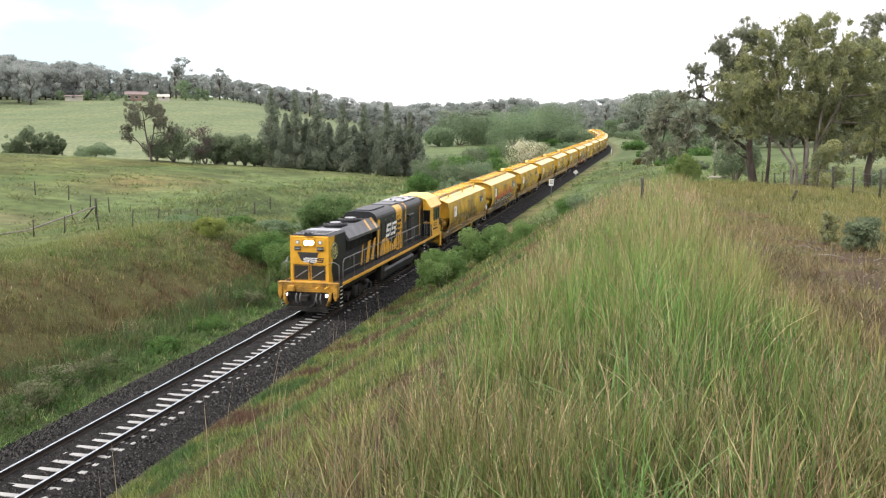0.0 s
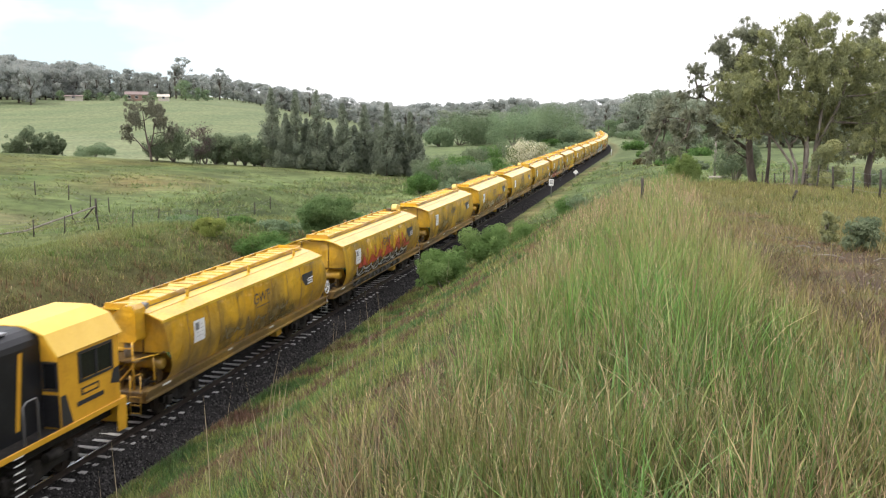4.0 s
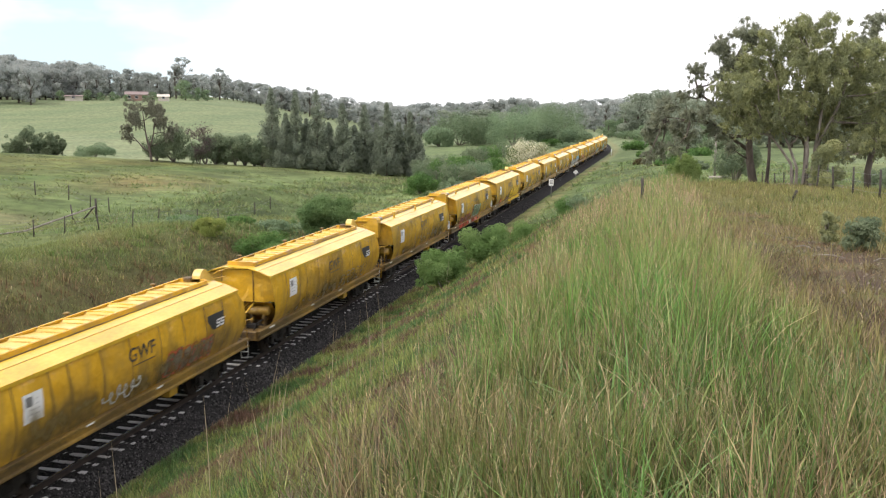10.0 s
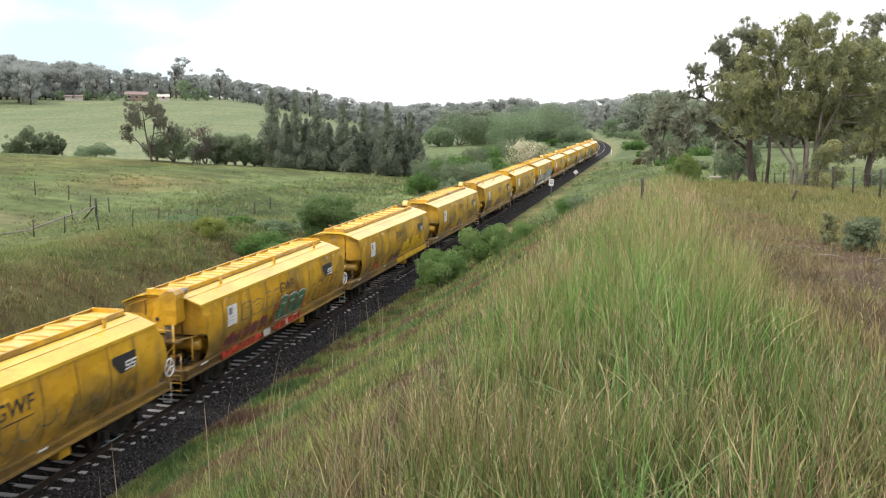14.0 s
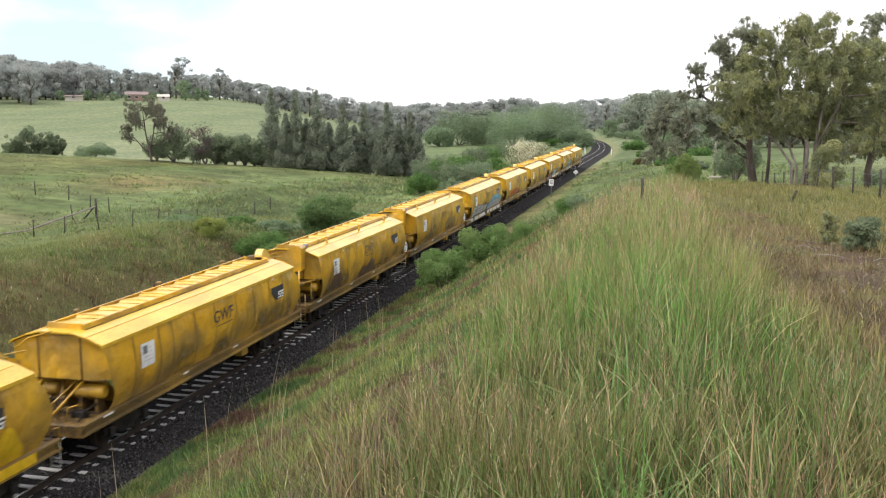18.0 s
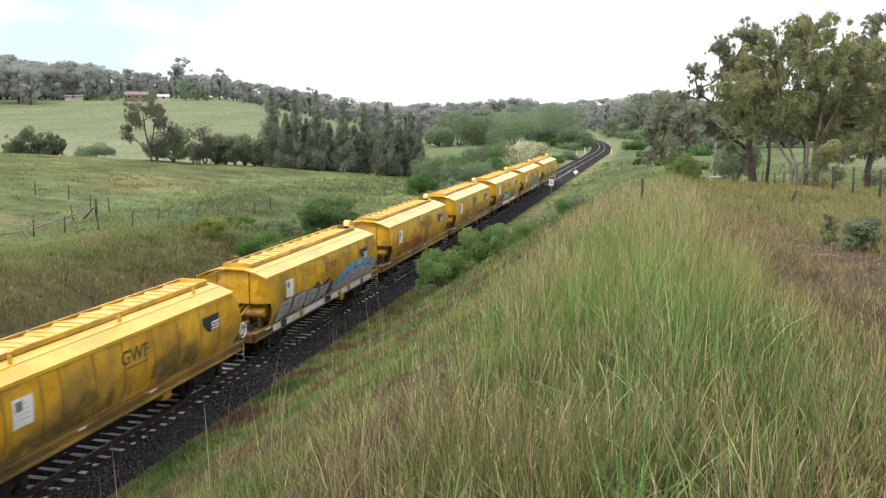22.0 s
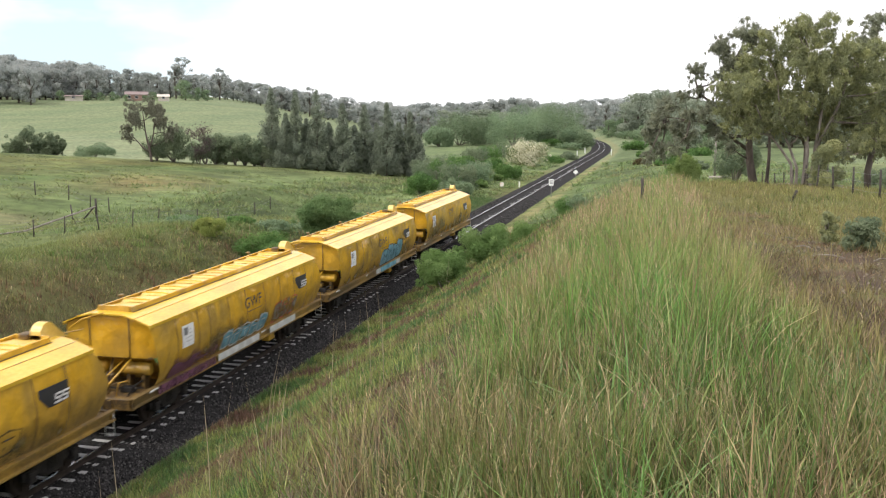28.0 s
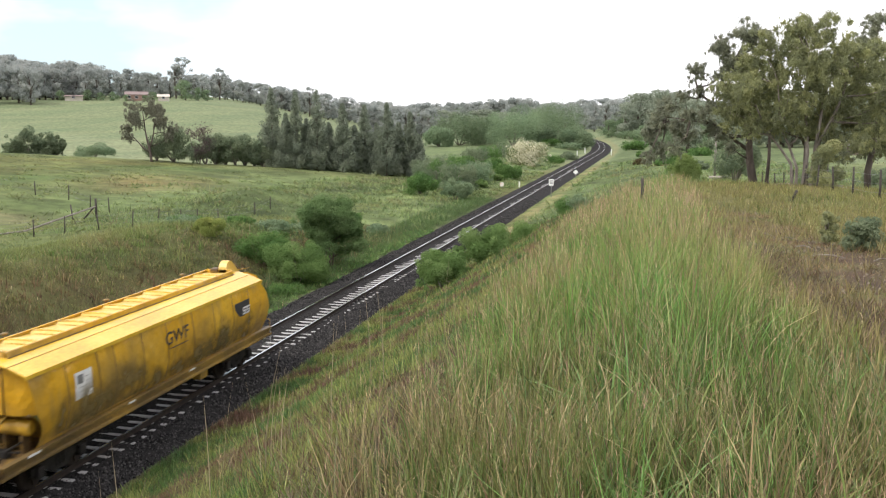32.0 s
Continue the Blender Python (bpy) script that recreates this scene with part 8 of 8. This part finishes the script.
    make_shrub("shrub", "small dull green bush beside the vehicle track", at(*bearing(-10.65, 17.8)), 66, 0.34, 0.34, 0.66, 5000, 0.045, HEDGE)
    make_shrub("shrub", "small green bush on the bank edge", at(10.3, 66), 67, 0.8, 0.9, 1.3, 2200, 0.12, WILLOW)
    make_shrub("shrub", "small green bush on the bank edge", at(8.6, 74), 68, 0.9, 1.0, 1.2, 2200, 0.12, SHRUB)
    for k, (d, s, r, h, c) in enumerate(((0.6, 215, 1.6, 1.6, SHRUB), (1.6, 165, 1.2, 1.0, RUST), (0.2, 150, 1.6, 0.9, SHRUB), (2.0, 240, 3.0, 2.4, SHRUB), (0.9, 262, 3.2, 3.0, WILLOW), (-0.6, 190, 2.2, 1.6, SHRUB), (2.2, 330, 5, 3.2, WILLOW), (7.2, 335, 6, 3.4, SHRUB), (5.8, 250, 3.0, 1.8, WILLOW), (6.6, 262, 3.6, 2.0, SHRUB), (7.8, 240, 3.4, 1.8, WILLOW), (-0.9, 240, 2.8, 2.0, WILLOW), (-1.8, 215, 2.4, 1.7, SHRUB), (0.1, 285, 3.6, 2.6, WILLOW), (-0.4, 320, 4.2, 3.2, HEDGE), (1.3, 300, 3.4, 2.2, SHRUB), (-2.6, 250, 3.0, 2.4, HEDGE), (0.4, 185, 1.3, 1.0, HEDGE), (1.5, 205, 1.5, 1.1, SHRUB), (-0.4, 128, 1.2, 0.9, SHRUB), (-1.6, 140, 1.5, 1.1, HEDGE))):
        make_shrub("shrub", "bramble thicket along the curve of the line", at(*bearing(d, s)), 70 + k, r, r, h, 2600, 0.22 + s * 0.0006, c, group="thickets along the curve")


BRIGHT = ((0.12, 0.20, 0.065), (0.17, 0.26, 0.085), (0.23, 0.32, 0.12))
RUST = ((0.06, 0.05, 0.025), (0.10, 0.08, 0.04), (0.12, 0.11, 0.05))
shrubs()


def paddock_trees():
    lobed_gum("open dome-crowned gum tree at the brow of the paddock", at(*bearing(30.15, 152)), 81, [([(0.5, 0), (0.2, 2.2), (-0.3, 4.6), (-0.6, 7.6)], 0.22, 0.06), ([(0.2, 2.0), (1.0, 4.2), (1.5, 6.6)], 0.14, 0.05), ([(0.2, 1.4), (-1.6, 3.0), (-3.0, 4.4)], 0.13, 0.04)], [(0.1, 8.7, 1.2), (-1.6, 8.0, 1.1), (1.7, 7.8, 1.1), (-2.6, 6.5, 1.0), (2.6, 6.4, 1.0), (0.1, 7.2, 1.2), (-1.2, 5.8, 0.9), (1.3, 5.6, 0.9), (-3.1, 5.0, 0.9), (3.1, 4.9, 0.9), (-3.7, 3.6, 0.8), (3.2, 3.6, 0.7)], ((0.17, 0.17, 0.13), (0.21, 0.21, 0.155), (0.255, 0.25, 0.18)), M_DARKBARK, "", 34000, 0.2, 1.6)
    make_shrub("shrub", "dense dark round bush beside the gum tree", at(*bearing(28.75, 153)), 82, 2.5, 2.5, 5.4, 12000, 0.2, HEDGE)
    make_shrub("shrub", "dense dark round bush beside the gum tree", at(*bearing(29.7, 154)), 83, 1.9, 1.9, 4.2, 7000, 0.2, HEDGE)
    for k, (d, r, h) in enumerate(((37.2, 1.9, 4.8), (36.3, 2.2, 6.0), (35.5, 1.9, 5.4), (35.0, 1.4, 4.6))):
        make_shrub("shrub", "dark paddock shrub standing in grass", at(*bearing(d, 168)), 84 + k, r, r, h, 8000, 0.2, HEDGE, group="shrubs in the paddock")
    make_shrub("shrub", "spreading pale shrub at the brow of the paddock", at(*bearing(33.0, 158)), 90, 3.0, 2.2, 2.0, 7000, 0.18, WILLOW)
    make_tree("bare_tree", "small half-bare tree with purplish twigs", "tree", at(*bearing(27.4, 156)), 91, 6.6, 2.4, 2, 1300, 0.26, ((0.09, 0.065, 0.065), (0.13, 0.10, 0.095)), 1.1, 0.2, 0.3, bark=M_DARKBARK)
    for k in range(9):
        d = 27.0 - k * 0.55
        make_shrub("hedge_bush", "dark green hedge bush at the brow of the paddock", at(*bearing(d, 158 + (k % 3) * 2)), 95 + k, 2.4, 2.2, 4.8 + 1.1 * math.sin(k * 2.1), 9000, 0.2, HEDGE, "hedge", "hedge along the paddock")
    # row of poplar-like conical trees
    for k, (d, h, r) in enumerate(((23.2, 12.4, 2.1), (22.4, 8.6, 1.5), (21.8, 11.6, 2.0), (21.2, 8.0, 1.5), (20.6, 12.2, 1.9), (19.9, 7.8, 1.5), (19.1, 11.0, 1.9), (18.4, 7.6, 1.5), (17.8, 10.8, 1.9), (17.1, 8.2, 1.5), (16.5, 11.8, 1.9), (15.8, 8.0, 1.5), (15.1, 10.2, 1.9), (14.6, 7.0, 1.4))):
        rnd = np.random.RandomState(120 + k)
        x, y = bearing(d, 157 + rnd.uniform(-2, 2))
        t = thing("conical_tree", "tall dark conical tree in a windbreak row", "tree", "windbreak row of conical trees", at(x, y))
        h = h * rnd.uniform(0.95, 1.06)
        bm = tubed([(0, 0, -0.2), (0.05, 0, h * 0.5), (0, 0.05, h * 0.88)], [0.2, 0.12, 0.03], 7)
        clumps = []
        for j in range(170):
            f = rnd.uniform(0.0, 1.0) ** 1.05
            a = rnd.uniform(0, 6.283)
            rr = r * 1.4 * (1 - f ** 1.7) * rnd.uniform(0.05, 1.12)
            z = h * (0.06 + 0.94 * f)
            if j % 6 == 0:
                tube(bm, [(0, 0, z * 0.92), (math.cos(a) * rr, math.sin(a) * rr, z)], [0.05, 0.015], 4)
            s = 0.34 + 0.36 * (1 - f) * rnd.uniform(0.7, 1.2)
            clumps.append((math.cos(a) * rr * 0.8, math.sin(a) * rr * 0.8, z, s, s, s * 1.3))
        part("trunk", bm, M_DARKBARK, t)
        part_mesh("crown", crown_mesh("crown", rnd, clumps, 15000, 0.25, POPLAR, 0.2), M_LEAF, t)


paddock_trees()


def far_woods():
    """Woods on the hillside and along the valley: a few shapes, set out tree by tree."""
    def master(kind, seed, tint=None):
        rnd = np.random.RandomState(seed)
        t = thing("far_tree", "distant woodland tree on rising ground, leaf colour paled for haze", "tree", "distant woods")
        clumps = []
        if kind == "gum":
            bm = tubed([(0, 0, -1), (0.3, 0, 5), (0, 0.2, 9)], [0.4, 0.28, 0.12], 6)
            for j in range(44):
                a, f = rnd.uniform(0, 6.283), rnd.uniform(0.2, 1)
                z = rnd.uniform(1.5, 12.5)
                rr = 4.2 * f * math.sqrt(max(0.1, 1 - ((z - 8) / 7.5) ** 2))
                s = rnd.uniform(0.7, 1.8)
                clumps.append((math.cos(a) * rr, math.sin(a) * rr, z, s, s, s * 0.7))
                if j % 3 == 0:
                    tube(bm, [(0.1, 0.1, min(z * 0.6, 8)), (math.cos(a) * rr, math.sin(a) * rr, z)], [0.12, 0.03], 4)
            cols, n, leaf = (GUM_HAZED if tint is None else tint), 4200, 0.52
        elif kind == "round":
            bm = tubed([(0, 0, -1), (0, 0, 3), (0.2, 0.1, 6)], [0.3, 0.22, 0.08], 6)
            for j in range(26):
                a, f = rnd.uniform(0, 6.283), math.sqrt(rnd.rand())
                z = rnd.uniform(0.8, 7.2)
                rr = 3.8 * f * math.sqrt(max(0.1, 1 - ((z - 3) / 5.2) ** 2))
                s = rnd.uniform(0.9, 1.7)
                clumps.append((math.cos(a) * rr, math.sin(a) * rr, z, s, s, s * 0.8))
            cols, n, leaf = WILLOW, 2400, 0.42
        else:
            bm = tubed([(0, 0, -1), (0.5, 0, 7), (0.2, 0.4, 14)], [0.4, 0.25, 0.08], 6)
            for j in range(20):
                a = rnd.uniform(0, 6.283)
                z = rnd.uniform(6.5, 16)
                rr = rnd.uniform(0.6, 4.2) * (1 - abs(z - 11) / 9)
                s = rnd.uniform(0.7, 1.3)
                clumps.append((math.cos(a) * rr, math.sin(a) * rr, z, s, s, s * 0.8))
                tube(bm, [(0.3, 0.1, z * 0.7), (math.cos(a) * rr, math.sin(a) * rr, z)], [0.12, 0.03], 4)
            cols, n, leaf = GUM_HAZED, 1300, 0.6
        part("trunk", bm, M_DARKBARK, t)
        part_mesh("crown", crown_mesh("crown", rnd, clumps, n, leaf, cols, 0.2, 0.7), M_LEAF, t)
        return t
    kinds = {"gum": [master("gum", 200 + k) for k in range(4)], "round": [master("round", 210 + k) for k in range(3)], "open": [master("open", 220 + k) for k in range(2)], "green": [master("gum", 230 + k, GUM_GREEN_HAZED) for k in range(3)]}
    fresh = {id(t) for v in kinds.values() for t in v}
    r = random.Random(33)

    def put(kind, deg, dist, scale, flat=1.0):
        t = r.choice(kinds[kind])
        x, y = bearing(deg, dist)
        m = at(x, y, r.uniform(0, 360))
        if id(t) in fresh:
            fresh.discard(id(t))
        else:
            t = copy_thing(t, m)
        t.matrix_basis = m
        t.scale = (scale * r.uniform(0.9, 1.15) * flat, scale * r.uniform(0.9, 1.15) * flat, scale)

    def belt(kind, d0, d1, s0, s1, h0, h1, count, flat=1.0, tall=13.0):
        for k in range(count):
            f = (k + r.uniform(0.1, 0.9)) / count
            put(kind, d0 + (d1 - d0) * f, r.uniform(s0, s1), (h0 + (h1 - h0) * f) * r.uniform(0.85, 1.15) / tall, flat)
    belt("gum", 41.5, 32.5, 425, 500, 17, 14, 40)
    belt("gum", 41.5, 36.0, 385, 425, 15, 14, 18)
    belt("gum", 36.5, 32.5, 412, 440, 12, 11, 12)
    belt("gum", 33, 27, 455, 500, 12, 9, 26)
    belt("gum", 28, 22, 500, 560, 11, 11, 26)
    belt("gum", 23, 13, 540, 620, 13, 13, 40, 1.15)
    belt("gum", 17.5, 14, 330, 380, 11, 11, 10, 1.1)
    belt("gum", 13.5, 5, 600, 720, 14, 14, 40, 1.2)
    belt("gum", 10.6, 8, 430, 470, 14, 14, 8)
    belt("gum", 5, 0, 470, 560, 15, 15, 22, 1.2)
    belt("green", 2.6, -1.5, 330, 400, 14, 15, 14)
    belt("green", -1, -14, 230, 330, 11, 14, 30, 1.1)
    belt("green", 14.5, 7.6, 370, 430, 9, 10, 12, 1.2)
    belt("round", 11, 6.8, 300, 340, 7, 7, 9, 1.1, 8.5)
    belt("round", 3.6, 1.0, 350, 420, 6, 7, 12, 1.1, 8.5)
    belt("round", 1.5, -2.5, 250, 300, 6, 6, 8, 1.0, 8.5)
    put("open", 28.2, 455, 1.12)
    put("open", 28.5, 452, 0.9)
    put("open", 26.1, 470, 0.9)
    put("open", 9.7, 520, 1.0)
    put("open", 8.6, 530, 0.95)
    put("open", 21.0, 520, 0.95)
    for d, q, k in ((31.2, 402, 0.34), (30.2, 404, 0.3), (31.9, 408, 0.5), (32.6, 412, 0.45), (33.2, 415, 0.6), (29.8, 415, 0.45), (34.6, 412, 0.5)):
        put("round", d, q, k)
    put("round", 28.0, 420, 1.05, 1.1)
    put("round", 27.3, 425, 0.75)
    put("round", 26.8, 425, 0.6)
    put("open", 3.6, 420, 0.8)


far_woods()


def willows():
    """Round willow-like mounds in the hollow behind the white bush."""
    for k, (d, s, r, h) in enumerate(((12.2, 268, 7.4, 10.6), (9.0, 262, 7.6, 10.4), (6.4, 284, 8.0, 12.0), (7.2, 322, 7.0, 10.0), (10.7, 280, 5.4, 8.0), (7.5, 268, 4.4, 5.6), (13.4, 258, 3.6, 5.2), (5.4, 262, 4.6, 5.6), (1.2, 300, 4.2, 4.4))):
        make_shrub("willow", "broad rounded grey-green willow in the hollow", at(*bearing(d, s)), 260 + k, r, r, h, 12000, 0.36, [tuple(v * (0.8, 1.12, 0.92, 1.2, 0.74)[k % 5] for v in c) for c in WILLOW], "tree", "willows in the hollow", 26, 6)
    for k, (d, s, r, h, c) in enumerate(((12.8, 150, 1.8, 3.0, HEDGE), (12.1, 165, 2.4, 3.0, SHRUB), (11.3, 178, 2.6, 3.2, HEDGE), (10.4, 190, 2.6, 3.0, SHRUB), (9.6, 200, 2.6, 2.8, HEDGE), (11.9, 140, 1.6, 2.2, RUST), (11.0, 152, 1.9, 2.4, HEDGE), (10.2, 165, 1.6, 1.8, SHRUB), (13.1, 132, 1.4, 1.8, HEDGE), (6.6, 190, 2.0, 1.4, SHRUB), (5.8, 205, 2.2, 1.6, HEDGE), (12.7, 122, 1.0, 1.2, RUST), (10.0, 138, 0.9, 1.1, BRIGHT), (10.9, 126, 0.9, 1.0, BRIGHT))):
        make_shrub("shrub", "mixed brownish green scrub beside the line", at(*bearing(d, s)), 280 + k, r, r, h, 3000, 0.24, c, group="scrub beside the line")


willows()


# ---- fences, posts and signs ----
def post_at(name, label, x, y, h, r=0.06, parent=None, tilt=(0, 0), mat=None):
    z = float(land(x, y))
    bm = bmesh.new()
    tube(bm, [(0, 0, -0.3), (0.01, 0, h * 0.5), (0, 0.01, h)], [r * 1.05, r, r * 0.92], 7)
    ob = part(name, bm, mat or M_POST, parent, label)
    ob.matrix_basis = pose(x, y, z, tilt[0], tilt[1], 0)
    return ob


def fence(name, label, spots, h, r, wires, group=""):
    f = thing(name, label, "fence", group)
    rr = random.Random(len(spots))
    tops = []
    for x, y in spots:
        tl = (rr.uniform(-5, 5), rr.uniform(-5, 5))
        post_at("post", "", x, y, h * rr.uniform(0.92, 1.06), r, f, tl)
        tops.append((x, y, float(land(x, y))))
    for w in wires:
        for a, b in zip(tops, tops[1:]):
            mid = tuple((p + q) / 2 for p, q in zip(a, b))
            part("wire", tubed([(a[0], a[1], a[2] + w), (mid[0], mid[1], mid[2] + w - 0.04), (b[0], b[1], b[2] + w)], 0.006, 4), M_STEEL, f)
    return f


def fences():
    fence("post_and_wire_fence", "old dark timber post and wire fence along the gums", [bearing(d, s) for d, s in ((-15.0, 36), (-11.3, 41), (-9.95, 44), (-8.95, 48), (-8.1, 52.5), (-7.4, 55), (-6.8, 61), (-6.35, 67), (-5.9, 73), (-5.2, 80), (-4.7, 86))], 1.25, 0.046, (0.35, 0.7, 1.05))
    fence("post_and_wire_fence", "sagging timber post and wire fence at the cutting's edge", [bearing(d, s) for d, s in ((38.6, 66), (36.4, 67), (34.8, 68), (33.0, 69), (31.2, 70), (29.8, 71.5), (28.5, 72.5), (27.6, 73.5), (26.4, 77), (24.3, 84), (23.4, 88))], 1.15, 0.045, (0.4, 0.75, 1.0))
    fence("post_and_wire_fence", "thin paddock fence of weathered posts", [bearing(d, s) for d, s in ((38.0, 98), (36.2, 95), (34.5, 93), (33.4, 88), (32.4, 85))], 1.25, 0.05, (0.5, 1.0))
    # strainer posts with a long leaning rail
    st = thing("strainer_assembly", "fallen rail and braced strainer post of grey timber", "fence")
    a, b = bearing(33.1, 78), bearing(36.8, 72)
    post_at("post", "", *a, 1.7, 0.09, st)
    za, zb = float(land(*a)), float(land(*b))
    part("rail", tubed([(a[0], a[1], za + 1.1), (b[0], b[1], zb + 0.15), (b[0] - 3.0, b[1] - 2.0, zb - 0.2)], [0.06, 0.065, 0.065], 7), M_DRYWOOD, st)
    part("brace", tubed([(a[0], a[1], za + 1.2), (a[0] - 1.2, a[1] + 0.2, za + 0.1)], 0.06, 6), M_POST, st)
    part("brace", tubed([(a[0] - 2.6, a[1] + 0.6, za + 1.1), (a[0] - 2.0, a[1], za - 0.1)], 0.06, 6), M_POST, st)
    for d, s, h, til in ((1.45, 34, 1.05, (0, 0)), (-6.8, 36, 0.45, (8, 22))):
        p = post_at("fence_post", "", *bearing(d, s), h, 0.055, None, til)
        tagged(p, "lone weathered fence post in long grass", "post")


fences()


def lineside():
    def post_sign(name, label, x, y, h, w, ht, shape="rect", mat=None):
        t = thing(name, label, "sign", "", at(x, y, 0))
        part("post", tubed([(0, 0, -0.3), (0, 0, h)], 0.035, 7), M_STEEL, t)
        bm = bmesh.new()
        if shape == "rect":
            box(bm, -w / 2, w / 2, -0.05, -0.036, h - ht, h, 0.01)
        else:
            prism(bm, [(-w / 2, h - ht / 2), (0, h - ht), (w / 2, h - ht / 2), (0, h)], "y", -0.05, -0.036)
        b = part("board", bm, mat or M_WHITE, t)
        if shape == "rect" and ht > 0.5:
            part("print", boxed(-w * 0.3, w * 0.3, -0.058, -0.051, h - ht * 0.35, h - ht * 0.2), M_STEEL, b)
            part("print", boxed(-w * 0.3, w * 0.3, -0.058, -0.051, h - ht * 0.7, h - ht * 0.5), M_STEEL, b)
        return t
    post_sign("trackside_sign", "white speed board on a grey post beside the track", 3.2, 110, 2.1, 0.55, 0.75)
    post_sign("trackside_sign", "white diamond-shaped board on a post beside the track", 2.9, 143, 1.3, 0.85, 0.7, "diamond")
    post_sign("trackside_sign", "small white and orange board beside the track", -5.0, 124.5, 0.75, 0.5, 0.5, "rect", M_ORANGE_WHITE)
    for x, y, h in ((-2.75 - 0.4, 127.5, 0.75), (-4.2, 222, 1.2), (-3.4, 236, 1.3), (3.5, 222, 1.4)):
        bm = boxed(-0.09, 0.09, -0.05, 0.05, -0.3, h, 0.02)
        p = part("kilometre_post", bm, M_WHITE, None)
        p.matrix_basis = at(x + float(track_x(y)), y)
        tagged(p, "short white concrete post beside the track", "post", "white lineside posts")
    p = part("marker_post", boxed(-0.08, 0.08, -0.04, 0.04, -0.3, 0.6, 0.02), M_WHITE, None)
    p.matrix_basis = at(*bearing(-0.25, 86), 0, 0.15)
    tagged(p, "short white marker post in the grass", "post")
    p = part("pole", tubed([(0, 0, -0.5), (0, 0, 5.4)], [0.13, 0.1], 8), M_DRYWOOD, None)
    p.matrix_basis = at(*bearing(-2.6, 108))
    tagged(p, "bare grey timber pole standing in the field", "pole")
    for k, (d, s, ln) in enumerate(((-3.0, 100, 2.5), (-3.3, 104, 3.0), (-6.6, 60, 2.2), (-8.8, 58, 1.8))):
        x, y = bearing(d, s)
        lg = part("log", tubed([(-ln / 2, 0, 0.15), (0, 0.05, 0.2), (ln / 2, -0.05, 0.16)], [0.16, 0.15, 0.1], 8), M_DRYWOOD, None)
        lg.matrix_basis = at(x, y, 15 * k - 10)
        tagged(lg, "fallen grey log lying in the grass", "log")


M_ORANGE_WHITE = material("orange_and_white_board", ((0.7, 0.7, 0.68), (0.72, 0.7, 0.66), (0.75, 0.25, 0.08)), 3, 0.5, 0, 0.0, 10)
lineside()


# ---- farm buildings on the hill ----
M_BRICK = material("weathered_red_brick", ((0.24, 0.155, 0.125), (0.32, 0.21, 0.165)), 2, 0.9, 0, 0.2, 20)
M_TIN = material("corrugated_tin_roof", ((0.17, 0.12, 0.11), (0.25, 0.19, 0.175)), 1.5, 0.6, 0.2, 0.1, 20)
M_CREAMWALL = material("cream_weatherboard", ((0.42, 0.38, 0.32), (0.55, 0.5, 0.43)), 2, 0.8, 0, 0.1, 20)
M_WHITETIN = material("white_steel_roof", ((0.70, 0.71, 0.72), (0.82, 0.82, 0.83)), 1.5, 0.4, 0, 0.05, 20)


def building(name, label, deg, dist, w, d, h, rise, wall, roof, turn=0.0, windows=3):
    x, y = bearing(deg, dist)
    b = thing(name, label, "building", "", at(x, y, turn))
    bm = bmesh.new()
    prism(bm, [(-d / 2, -1.0), (d / 2, -1.0), (d / 2, h), (0, h + rise), (-d / 2, h)], "x", -w / 2, w / 2)
    wl_ = part("wall", bm, wall, b)
    for s in (-1, 1):
        bm = bmesh.new()
        prism(bm, [(s * (d / 2 + 0.4), h - 0.4 * rise / (d / 2)), (0, h + rise), (0, h + rise + 0.12), (s * (d / 2 + 0.4), h + 0.12 - 0.4 * rise / (d / 2))], "x", -w / 2 - 0.4, w / 2 + 0.4)
        part("roof", bm, roof, b)
    for k in range(windows):
        cx = -w / 2 + w * (k + 0.5) / windows
        win = part("window", boxed(cx - 0.55, cx + 0.55, -d / 2 - 0.03, -d / 2 + 0.02, 0.9, 2.0), M_PANE, b)
        bm = bmesh.new()
        for a in ((cx - 0.62, cx - 0.55, 0.85, 2.05), (cx + 0.55, cx + 0.62, 0.85, 2.05), (cx - 0.62, cx + 0.62, 2.0, 2.07), (cx - 0.62, cx + 0.62, 0.83, 0.9)):
            box(bm, a[0], a[1], -d / 2 - 0.06, -d / 2, a[2], a[3])
        part("window_frame", bm, M_WHITE, win)
    return b


building("farmhouse", "red brick farmhouse with low tin roof on the hill", 30.65, 412, 8.4, 6, 2.5, 1.1, M_BRICK, M_TIN, 30)
building("farm_shed", "pale weatherboard shed on the hillside", 33.95, 410, 6.4, 4, 1.7, 0.4, M_CREAMWALL, M_TIN, 30, 1)
building("farm_shed", "cream shed with curved pale roof by the farmhouse", 29.2, 408, 4.2, 4, 1.8, 0.8, M_CREAMWALL, M_CREAMWALL, 28, 1)
building("farm_shed", "open shed with white steel roof behind the gums", -10.2, 230, 5.4, 4, 2.2, 0.6, M_TIN, M_WHITETIN, -8, 0)


# ---- the train rolls past at a steady pace ----
def motions():
    times = [k * 1.0 for k in range(33)]
    for ob, y0, mid in TRAIN:
        walk(ob, [(t, rail_pose(y0 - SPEED * t)) for t in times])
        for bog in ob.children:
            for ws in bog.children:
                if "turns" in ws:
                    r = ws["turns"]
                    at = ws.location.copy()
                    walk(ws, [(k / 15, pose(at.x, at.y, at.z, math.degrees(SPEED * k / 15 / r) % 360)) for k in range(481)])


motions()
